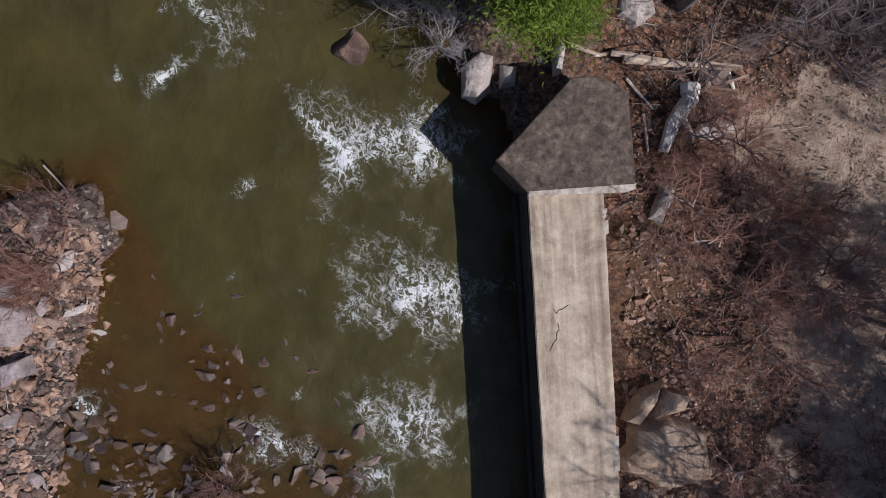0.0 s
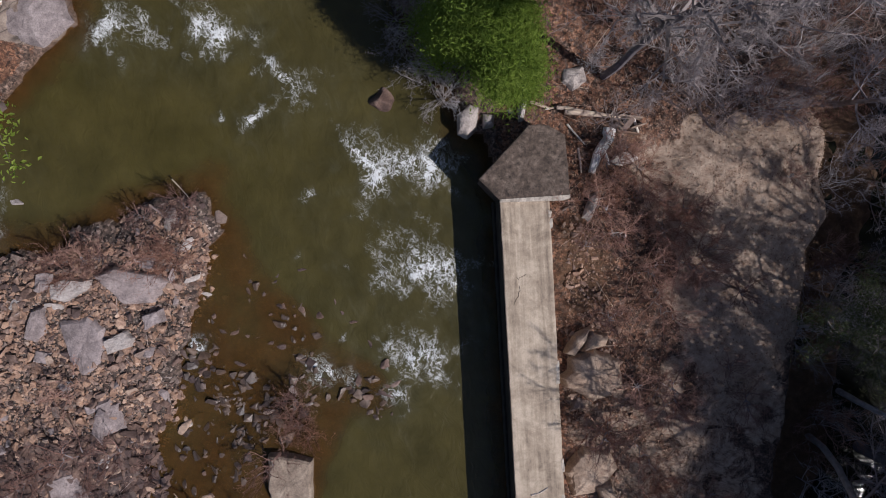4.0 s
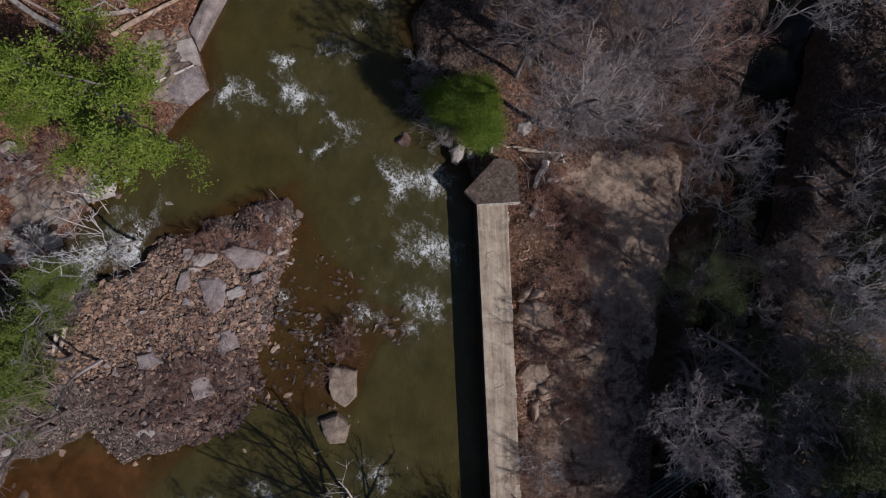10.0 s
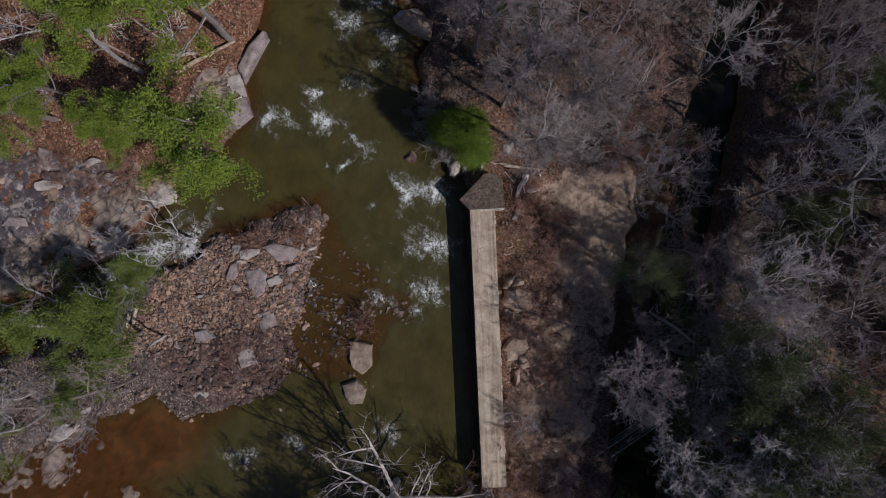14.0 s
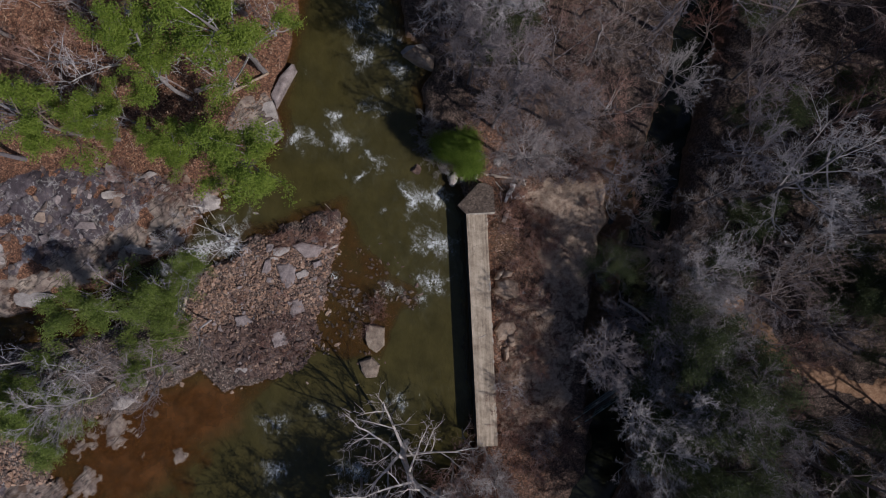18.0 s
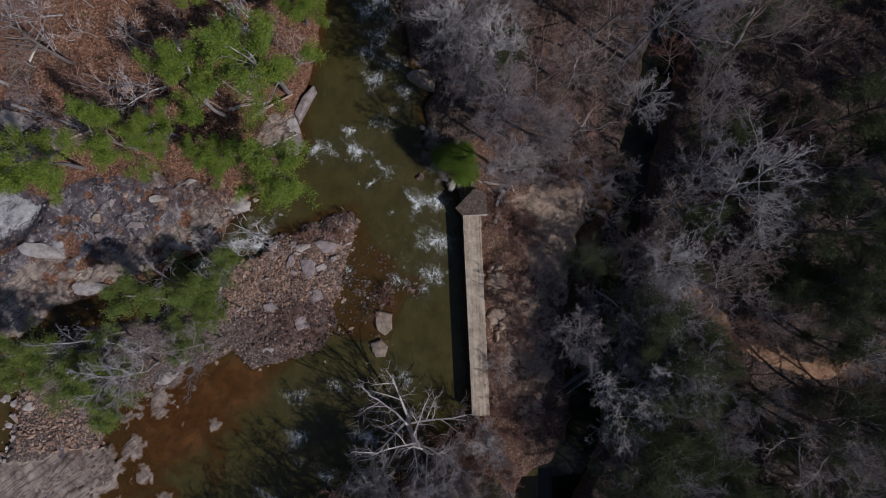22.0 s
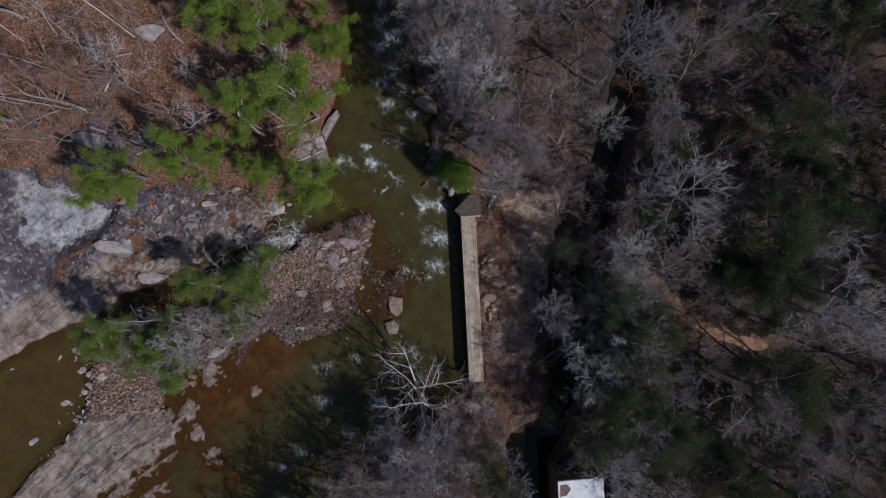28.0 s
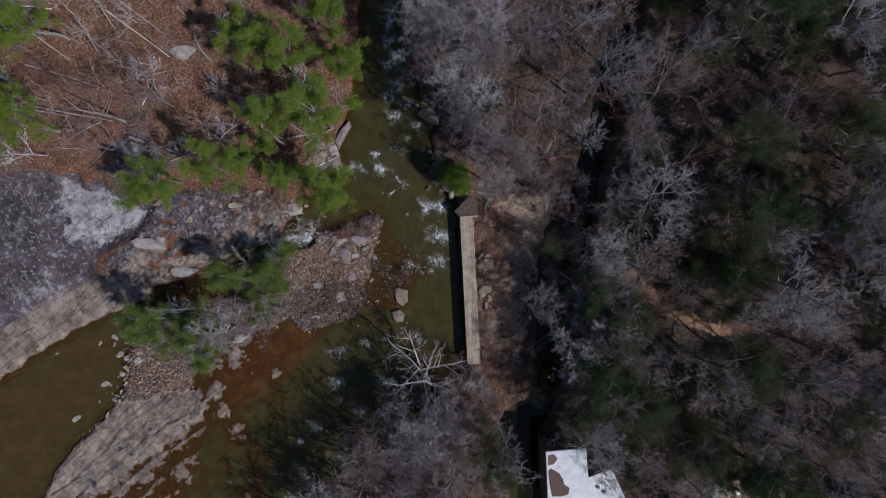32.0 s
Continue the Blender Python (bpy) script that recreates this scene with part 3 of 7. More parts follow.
    wetc = ramp(nt, mid, [(0.3, (0.07, 0.04, 0.022)), (0.6, (0.15, 0.085, 0.042)), (0.8, (0.22, 0.14, 0.08))])
    col = mix(nt, calc(nt, "MULTIPLY", wet_a, 0.85), col, wetc)
    nt.links.new(col, p.inputs["Base Color"])
    p.inputs["Roughness"].default_value = 0.92
    bump(nt, p, calc(nt, "ADD", mid, calc(nt, "MULTIPLY", fine, 0.5)), 0.9, 0.12)
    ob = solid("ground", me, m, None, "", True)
    tagged(ob, "leaf-strewn river banks, bare granite and gravel island", "ground", kind="structure")
    return ob


# ---- water: breaking waves, each from its upstream veil to its crest: x, y, x, y, width, strength ----
FOAM = [(-7.64, 4.28, -5.66, 1.37, 0.6, 1.15), (-6.3, 3.32, -6.01, 1.64, 0.33, 0.9), (-4.94, 3.98, -4.1, 1.89, 0.55, 0.9), (-3.78, 3.29, -3.02, 1.6, 0.49, 1.25), (-3.31, 3.96, -2.85, 1.92, 0.38, 0.8), (-5.97, -0.47, -2.87, -3.03, 0.76, 0.95), (-5.1, -2.4, -3.48, -3.43, 0.35, 1.1), (-3.62, -1.82, -3.01, -2.86, 0.38, 1.25), (-3.37, -3.52, -1.91, -4.03, 0.25, 1.05), (-4.74, -0.09, -5.04, -1.85, 0.49, 0.5), (-4.68, -4.73, -5.13, -6.84, 0.49, 0.7), (-3.51, -5.3, -4.3, -6.52, 0.33, 0.4), (-5.73, -6.99, -3.44, -7.58, 0.44, 1.3), (-5.2, -7.89, -4.85, -9.69, 0.44, 0.85), (-9.5, -6.38, -8.38, -8.16, 0.65, 0.95), (-14.38, -5.21, -14.28, -6.75, 0.33, 1.05)]
FOAM += [(-17.55, 10.29, -17.92, 8.62, 0.71, 0.9), (-18.75, 9.77, -18.89, 8.63, 0.33, 0.9), (-14.1, 10.17, -13.48, 8.3, 0.65, 1.05), (-11.62, 7.21, -10.23, 6.81, 0.25, 1.0), (-10.16, 6.38, -9.61, 5.73, 0.22, 1.15), (-11.76, 6.14, -11.16, 6.4, 0.19, 0.9), (-8.49, 1.24, -8.69, 0.6, 0.19, 0.9), (-13.35, 4.82, -13.09, 4.49, 0.16, 0.9), (-9.23, -1.73, -9.41, -2.55, 0.19, 0.6), (-8.42, 5.5, -7.32, 3.82, 0.25, 0.4), (-6.97, -0.46, -5.8, -1.89, 0.25, 0.42), (-11.41, 4.95, -11.69, 4.31, 0.14, 0.5), (-7.6, -7.57, -6.94, -8.46, 0.27, 0.5), (-11.32, 3.12, -10.94, 1.77, 0.16, 0.3), (-9.61, 0.94, -10.19, -0.96, 0.16, 0.3)]
FOAM += [(-8.15, 5.77, -6.3, 3.32, 0.82, 0.5), (-7.45, 0.36, -5.06, -2.94, 0.93, 0.52), (-5.9, -4.3, -4.86, -7.61, 1.04, 0.52), (-6.3, 3.59, -4.16, 1.67, 1.09, 0.52), (-10.54, 7.41, -8.42, 5.5, 0.55, 0.4), (-4.98, 1.68, -3.12, -1.06, 0.65, 0.42), (-10.29, -5.33, -8.15, -7.56, 0.71, 0.48), (-9.55, 3.37, -8.52, 0.92, 0.38, 0.22), (-3.65, -0.51, -2.05, -2.99, 0.44, 0.45), (-14.5, 10.12, -12.12, 8.76, 0.65, 0.3), (-7.06, -7.58, -4.89, -9.27, 0.65, 0.45), (-4.11, 4.64, -2.78, 3.0, 0.44, 0.7), (-7.57, 1.18, -6.93, -1.0, 0.22, 0.3)]
FOAM += [(-8.41, 6.31, -4.71, 1.41, 1.64, 0.66), (-5.73, 5.2, -2.26, 1.37, 1.36, 0.66), (-7.71, 0.91, -4.79, -3.49, 1.36, 0.62), (-5.82, 0.34, -2.07, -3.81, 1.64, 0.7), (-6.44, -4.02, -3.22, -7.92, 1.64, 0.66), (-9.75, -5.61, -7.9, -8.39, 1.09, 0.6), (-14.49, 10.65, -12.67, 8.23, 0.71, 0.6), (-18.76, 10.97, -17.5, 8.56, 0.71, 0.55), (-11.87, 7.96, -8.96, 5.51, 0.71, 0.45), (-7.42, 1.72, -6.37, -0.47, 0.82, 0.5)]
FOAM += [(-16.27, 12.74, -13.38, 7.83, 0.9, 0.6), (-19.24, 11.29, -16.34, 8.09, 0.8, 0.6), (-13.3, 14.67, -9.4, 11.24, 1.29, 0.55), (-11.4, 8.8, -8.97, 5.35, 1.49, 0.55), (-22.36, 1.97, -29.93, -4.92, 1.49, 0.8), (-22.77, 1.33, -25.92, -3.06, 0.75, 1.2), (-25.3, -1.57, -30.17, -4.62, 0.99, 1.5), (-29.31, -3.83, -33.18, -6.0, 0.8, 0.9), (-24.24, 1.84, -26.85, -0.18, 0.45, 0.6), (-16.69, 11.13, -18.55, 8.25, 0.7, 0.9), (-17.68, 10.79, -16.72, 8.83, 0.45, 0.7), (-14.08, 10.77, -13.08, 7.98, 0.9, 1.05), (-16.28, 12.35, -13.99, 10.67, 0.45, 0.9), (-11.02, 7.67, -10.14, 6.24, 0.4, 0.9), (-9.35, 5.95, -11.45, 4.28, 0.35, 0.9), (-13.42, 12.82, -11.02, 11.64, 1.09, 0.7), (-10.93, 15.24, -8.2, 13.38, 0.9, 0.55), (-16.1, 17.69, -17.21, 15.76, 0.9, 0.45), (-12.92, 5.37, -13.13, 4.29, 0.2, 0.8), (-8.75, 1.9, -9.02, 0.17, 0.3, 0.6), (-13.77, -22.65, -10.77, -24.1, 0.6, 0.6), (-7.08, -5.06, -7.39, -6.56, 0.35, 0.6), (-9.59, -7.04, -8.2, -8.05, 0.5, 0.6), (-4.69, -5.08, -4.5, -7.17, 0.45, 0.6)]
FOAM += [(-24.8, -25.45, -20.97, -28.43, 1.16, 0.8), (-21.01, -30.39, -17.17, -33.39, 1.16, 0.8), (-28.81, -32.25, -25.0, -36.23, 1.16, 0.72), (-25.04, -38.2, -20.24, -42.21, 1.16, 0.8), (-17.04, -25.55, -12.23, -28.55, 1.16, 0.8), (-30.91, -40.09, -27.09, -44.09, 1.16, 0.72), (-19.16, -36.31, -16.29, -39.31, 0.97, 0.72), (-26.66, -21.03, -20.88, -23.06, 0.97, 0.72), (-33.95, -45.97, -29.13, -48.51, 0.97, 0.72), (-15.21, -32.43, -12.33, -34.93, 0.97, 0.72), (-11.1, -16.85, -7.27, -20.79, 1.16, 0.72), (-20.82, -19.64, -16.01, -21.65, 0.77, 0.7)]
FOAM += [(-15.18, 31.29, -11.39, 29.56, 1.16, 0.9), (-12.74, 28.82, -9.33, 27.08, 1.35, 1.2), (-10.43, 30.12, -7.11, 28.76, 0.97, 0.8), (-14.77, 27.32, -11.45, 25.78, 1.16, 0.9), (-13.58, 23.52, -9.97, 22.35, 1.16, 0.9), (-15.33, 21.64, -11.53, 20.27, 1.16, 0.8), (-11.52, 20.65, -7.71, 19.09, 1.16, 0.8), (-14.42, 18.78, -10.61, 17.22, 1.16, 0.9), (-10.61, 17.32, -6.8, 15.66, 0.97, 0.8), (-15.6, 34.88, -11.34, 33.33, 1.35, 0.9), (-11.34, 33.33, -8.02, 31.98, 0.97, 0.8), (-14.14, 36.75, -10.35, 35.4, 1.16, 0.8), (-12.41, 25.41, -8.6, 24.42, 0.87, 0.8), (-11.4, 28.71, -9.71, 27.27, 0.77, 1.0), (-12.42, 24.27, -11.49, 22.93, 0.58, 0.7), (-12.12, 18.76, -10.8, 17.6, 0.58, 0.7), (-16.08, 34.88, -11.34, 33.33, 0.87, 0.6), (-14.63, 36.28, -12.26, 35.6, 0.68, 0.6), (-15.46, 25.91, -16.24, 24.5, 0.58, 0.6), (-29.1, -36.96, -27.96, -38.55, 0.58, 1.0), (-23.9, -29.37, -21.03, -31.57, 0.97, 0.5), (-41.21, -43.88, -39.97, -45.09, 0.48, 0.8), (-35.8, -41.2, -31.47, -43.83, 0.87, 0.5), (-21.86, -23.73, -18.5, -25.72, 0.87, 0.45), (-17.09, -28.48, -13.24, -30.69, 0.97, 0.45), (-11.18, -22.69, -8.3, -24.69, 0.87, 0.4), (-25.0, -36.23, -21.16, -39.24, 0.87, 0.4), (-14.22, 32.04, -13.47, 30.9, 0.58, 0.5), (-10.55, 21.59, -9.42, 20.63, 0.48, 0.5)]


def foam_field(x, y, wide=1.0):
    a = np.zeros(x.shape)
    wob = (fbm(x, y, 1.7, 3, 91) - 0.5)
    x, y = x + 1.1 * (fbm(x, y, 0.9, 4, 92) - 0.5), y + 1.1 * (fbm(x, y, 0.9, 4, 93) - 0.5)
    for ax, ay, bx, by, wd, amount in FOAM:
        dx, dy = bx - ax, by - ay
        ln = math.hypot(dx, dy)
        ux, uy = dx / ln, dy / ln
        t = ((x - ax) * ux + (y - ay) * uy) / ln + wob * 0.5
        s = (-(x - ax) * uy + (y - ay) * ux) / (wd * wide * (0.75 + 0.35 * np.clip(t, 0, 1))) + wob * 1.3
        along = (0.3 + 0.7 * np.clip(t, 0, 1) ** 2) * step(-0.35 * wide, 0.15, t) * step(1.0 + 0.28 * wide, 0.98, t)
        a = np.maximum(a, amount * along * np.exp(-s * s))
    return a


def surface(x, y):
    """Foam, speed and height of the river's surface."""
    foam = np.maximum(foam_field(x, y), 0.55 * foam_field(x, y, 1.9))
    speed = step(0, 1, np.clip(foam_field(x, y, 3.2), 0, 1))
    chop = fbm(x + 0.35 * y, y, 1.1, 3, 61) - 0.5
    return foam, speed, 0.05 * chop + speed * 0.22 * (fbm(x, y, 1.6, 3, 63) - 0.45) + foam * 0.12 * fbm(x, y, 3.0, 2, 65)


def build_water():
    xs = axis(-100, 40, -26, 0.6, 0.13, 0.5, 1400)
    ys = axis(-75, 60, -16, 14, 0.15, 0.5, 1400)
    xs, ys = xs[(xs < 10)], ys
    gx, gy = np.meshgrid(xs, ys)
    bed = heights(gx, gy)[0]
    foam, speed, z = surface(gx, gy)
    v, f = sheet(xs, ys, z)
    me = mesh_np("river_water", v, f)
    depth = np.clip(-bed, 0, 2)
    silt = np.maximum(step(-2, 1.5, inside(gx, gy, SILT)), 0.3 * step(-3, 2, inside(gx, gy, SILT_W)))
    silt = np.maximum(silt, 0.45 * step(0.5, 0.2, depth))
    paint(me, "flow", np.stack([np.clip(depth, 0, 1), np.clip(foam, 0, 1.5), silt, speed], -1))
    m, nt, p = shader("murky_river_water")
    dep, fo, si, sp = attribute(nt, "flow")
    swirl = noise_node(nt, 0.35, 5, 0.6)
    deep = ramp(nt, swirl, [(0.3, (0.045, 0.0385, 0.012)), (0.7, (0.082, 0.068, 0.021))])
    silty = ramp(nt, noise_node(nt, 0.8, 6, 0.6), [(0.3, (0.075, 0.038, 0.014)), (0.7, (0.165, 0.068, 0.02))])
    body = mix(nt, si, deep, silty)
    aer = ramp(nt, noise_node(nt, 1.1, 8, 0.7, None, (1, 0.55, 1, 20), 0.8), [(0.35, (0.04, 0.038, 0.018)), (0.55, (0.075, 0.072, 0.04)), (0.7, (0.12, 0.12, 0.085))])
    body = mix(nt, calc(nt, "MULTIPLY", sp, 0.5), body, aer)
    pos = nt.nodes.new("ShaderNodeNewGeometry").outputs["Position"]
    warp = node(nt, "ShaderNodeTexNoise", Scale=1.3, Detail=4.0, Roughness=0.6)
    nt.links.new(pos, warp.inputs["Vector"])
    bend = nt.nodes.new("ShaderNodeVectorMath")
    bend.operation = "MULTIPLY_ADD"
    bend.inputs[1].default_value = (1.1, 1.1, 0)
    nt.links.new(warp.outputs["Color"], bend.inputs[0])
    nt.links.new(pos, bend.inputs[2])
    flat = nt.nodes.new("ShaderNodeMapping")
    flat.vector_type = "TEXTURE"
    flat.inputs["Scale"].default_value = (1.0, 1.6, 1.0)
    flat.inputs["Rotation"].default_value = (0, 0, radians(25))
    nt.links.new(bend.outputs[0], flat.inputs[0])

    def threads(scale, detail, sharp):
        """Branching lines, like foam drawn out on moving water."""
        th = node(nt, "ShaderNodeTexNoise", Scale=scale, Detail=detail, Roughness=0.6)
        nt.links.new(flat.outputs[0], th.inputs["Vector"])
        off = calc(nt, "ABSOLUTE", calc(nt, "SUBTRACT", th.outputs[0], 0.5))
        return calc(nt, "SUBTRACT", 1.0, calc(nt, "DIVIDE", calc(nt, "MULTIPLY", off, sharp), calc(nt, "ADD", 0.35, fo)), True)

    lace = calc(nt, "MAXIMUM", threads(1.6, 5.0, 32.0), calc(nt, "MULTIPLY", threads(4.6, 4.0, 24.0), 0.7))
    mass = noise_node(nt, 1.6, 8, 0.7, flat.outputs[0])
    thick = calc(nt, "MULTIPLY", calc(nt, "SUBTRACT", calc(nt, "ADD", fo, calc(nt, "MULTIPLY", mass, 2.6)), 1.95), 1.8, True)
    veil = calc(nt, "MULTIPLY", lace, calc(nt, "SUBTRACT", calc(nt, "ADD", calc(nt, "MULTIPLY", fo, 1.75), calc(nt, "MULTIPLY", sp, 0.32)), 0.52), True)
    fleck = ramp(nt, noise_node(nt, 26, 2, 0.5, None, (1, 0.5, 1, 20)), [(0.72, grey(0)), (0.78, grey(1))])
    veil = calc(nt, "ADD", veil, calc(nt, "MULTIPLY", fleck, calc(nt, "ADD", 0.02, calc(nt, "MULTIPLY", sp, 0.16))))
    fac = ramp(nt, calc(nt, "ADD", veil, calc(nt, "MULTIPLY", thick, calc(nt, "ADD", 0.3, calc(nt, "MULTIPLY", lace, 0.7)))), [(0.08, grey(0)), (0.3, grey(0.25)), (0.6, grey(0.66)), (0.9, grey(0.95))])
    body = mix(nt, calc(nt, "MULTIPLY", calc(nt, "SUBTRACT", fo, 0.3), 0.6, True), body, (0.15, 0.155, 0.10))
    nt.links.new(mix(nt, fac, body, (0.78, 0.80, 0.80)), p.inputs["Base Color"])
    nt.links.new(ramp(nt, fac, [(0, grey(0.12)), (0.5, grey(0.7))]), p.inputs["Roughness"])
    p.inputs["IOR"].default_value = 1.33
    waves = noise_node(nt, 1.5, 6, 0.58, None, (1.0, 0.7, 1.0, 20), 1.1)
    bump(nt, p, calc(nt, "ADD", waves, calc(nt, "MULTIPLY", fac, 0.35)), 0.32, 0.25)
    clear = nt.nodes.new("ShaderNodeBsdfTransparent")
    clear.inputs[0].default_value = (0.75, 0.6, 0.4, 1)
    ms = nt.nodes.new("ShaderNodeMixShader")
    see = calc(nt, "MAXIMUM", ramp(nt, dep, [(0.0, grey(0.12)), (0.12, grey(0.4)), (0.5, grey(0.97))]), fac)
    nt.links.new(see, ms.inputs[0])
    nt.links.new(clear.outputs[0], ms.inputs[1])
    nt.links.new(p.outputs[0], ms.inputs[2])
    nt.links.new(ms.outputs[0], nt.nodes["Material Output"].inputs[0])
    ob = solid("river_water", me, m, None, "", True)
    tagged(ob, "murky olive river with white rapids and brown shallows", "river", kind="structure")
    # still, shaded water of the mill race
    line = np.array(RACE)
    t = np.concatenate([[0], np.cumsum(np.linalg.norm(np.diff(line, axis=0), axis=1))])
    s = np.arange(0, t[-1], 1.0)
    c = np.stack([np.interp(s, t, line[:, 0]), np.interp(s, t, line[:, 1])], -1)
    tan = np.gradient(c, axis=0)
    nrm = np.stack([-tan[:, 1], tan[:, 0]], -1) / np.linalg.norm(tan, axis=1, keepdims=True)
    cols = np.linspace(-7.5, 7.5, 7)
    v = np.concatenate([c[:, None] + nrm[:, None] * cols[None, :, None], np.full((len(s), 7, 1), FLOOR_RACE)], -1).reshape(-1, 3)
    i = (np.arange(len(s) - 1)[:, None] * 7 + np.arange(6)).ravel()
    me2 = mesh_np("race_water", v, np.stack([i + 7, i + 8, i + 1, i], -1))
    m2, nt2, p2 = shader("still_race_water")
    nt2.links.new(ramp(nt2, noise_node(nt2, 0.5, 4, 0.6), [(0.3, (0.008, 0.009, 0.006)), (0.7, (0.02, 0.021, 0.011))]), p2.inputs["Base Color"])
    p2.inputs["Roughness"].default_value = 0.08
    p2.inputs["IOR"].default_value = 1.33
    bump(nt2, p2, noise_node(nt2, 2.0, 4, 0.5), 0.1, 0.1)
    ob2 = solid("race_water", me2, m2, None, "", True)
    tagged(ob2, "dark still water in the shaded mill race", "canal", kind="structure")


build_ground()
build_water()


# ---- the concrete wall and its pointed end ----
def concrete(name, dark, mid, light, along=True, stainy=0.5):
    m, nt, p = shader(name)
    st = noise_node(nt, 2.6, 8, 0.68, None, (1.0, 0.06, 1.0, 2.4) if along else None, 0.25)
    blot = noise_node(nt, 0.75 if along else 1.6, 10, 0.74, None, None, 0.5)
    spot = noise_node(nt, 4.5, 8, 0.72)
    fine = noise_node(nt, 24, 5, 0.7)
    col = ramp(nt, calc(nt, "ADD", calc(nt, "MULTIPLY", st, 0.5), calc(nt, "MULTIPLY", blot, 0.5)), [(0.4, dark), (0.49, mid), (0.58, light)])
    col = mix(nt, stainy, col, ramp(nt, spot, [(0.36, grey(0.08)), (0.46, grey(0.42)), (0.56, grey(0.6)), (0.66, grey(0.97))]), "OVERLAY")
    col = mix(nt, 0.2, col, ramp(nt, fine, [(0.3, grey(0.15)), (0.7, grey(0.85))]), "OVERLAY")
    nt.links.new(col, p.inputs["Base Color"])
    p.inputs["Roughness"].default_value = 0.9
    bump(nt, p, calc(nt, "ADD", calc(nt, "MULTIPLY", st, 0.5), calc(nt, "MULTIPLY", fine, 0.3)), 0.4, 0.03)
    return m


M_CONC = concrete("weathered_concrete", (0.22, 0.17, 0.125), (0.40, 0.32, 0.235), (0.55, 0.455, 0.345), True, 0.18)
M_CONC_DARK = concrete("lichen_stained_concrete", (0.055, 0.04, 0.03), (0.092, 0.067, 0.051), (0.16, 0.122, 0.095), False, 0.7)
# near-black concrete: the shade on the river side is put into the colour
M_SHADE_FACE = concrete("shade_black_concrete", (0.012, 0.011, 0.009), (0.022, 0.02, 0.016), (0.04, 0.036, 0.03), False, 0.6)
M_CONC_PALE = concrete("pale_concrete", (0.30, 0.26, 0.21), (0.46, 0.40, 0.33), (0.58, 0.52, 0.44))


def prism(outline, z0, z1, bevel=0.0, rough=0.0):
    bm = bmesh.new()
    lo = [bm.verts.new((x, y, z0)) for x, y in outline]
    hi = [bm.verts.new((x, y, z1)) for x, y in outline]
    n = len(outline)
    bm.faces.new(lo[::-1])
    top = bm.faces.new(hi)
    for i in range(n):
        bm.faces.new((lo[i], lo[(i + 1) % n], hi[(i + 1) % n], hi[i]))
    bmesh.ops.recalc_face_normals(bm, faces=bm.faces)
    if bevel:
        bmesh.ops.bevel(bm, geom=list(top.edges), offset=bevel, segments=2, affect="EDGES")
    return bm


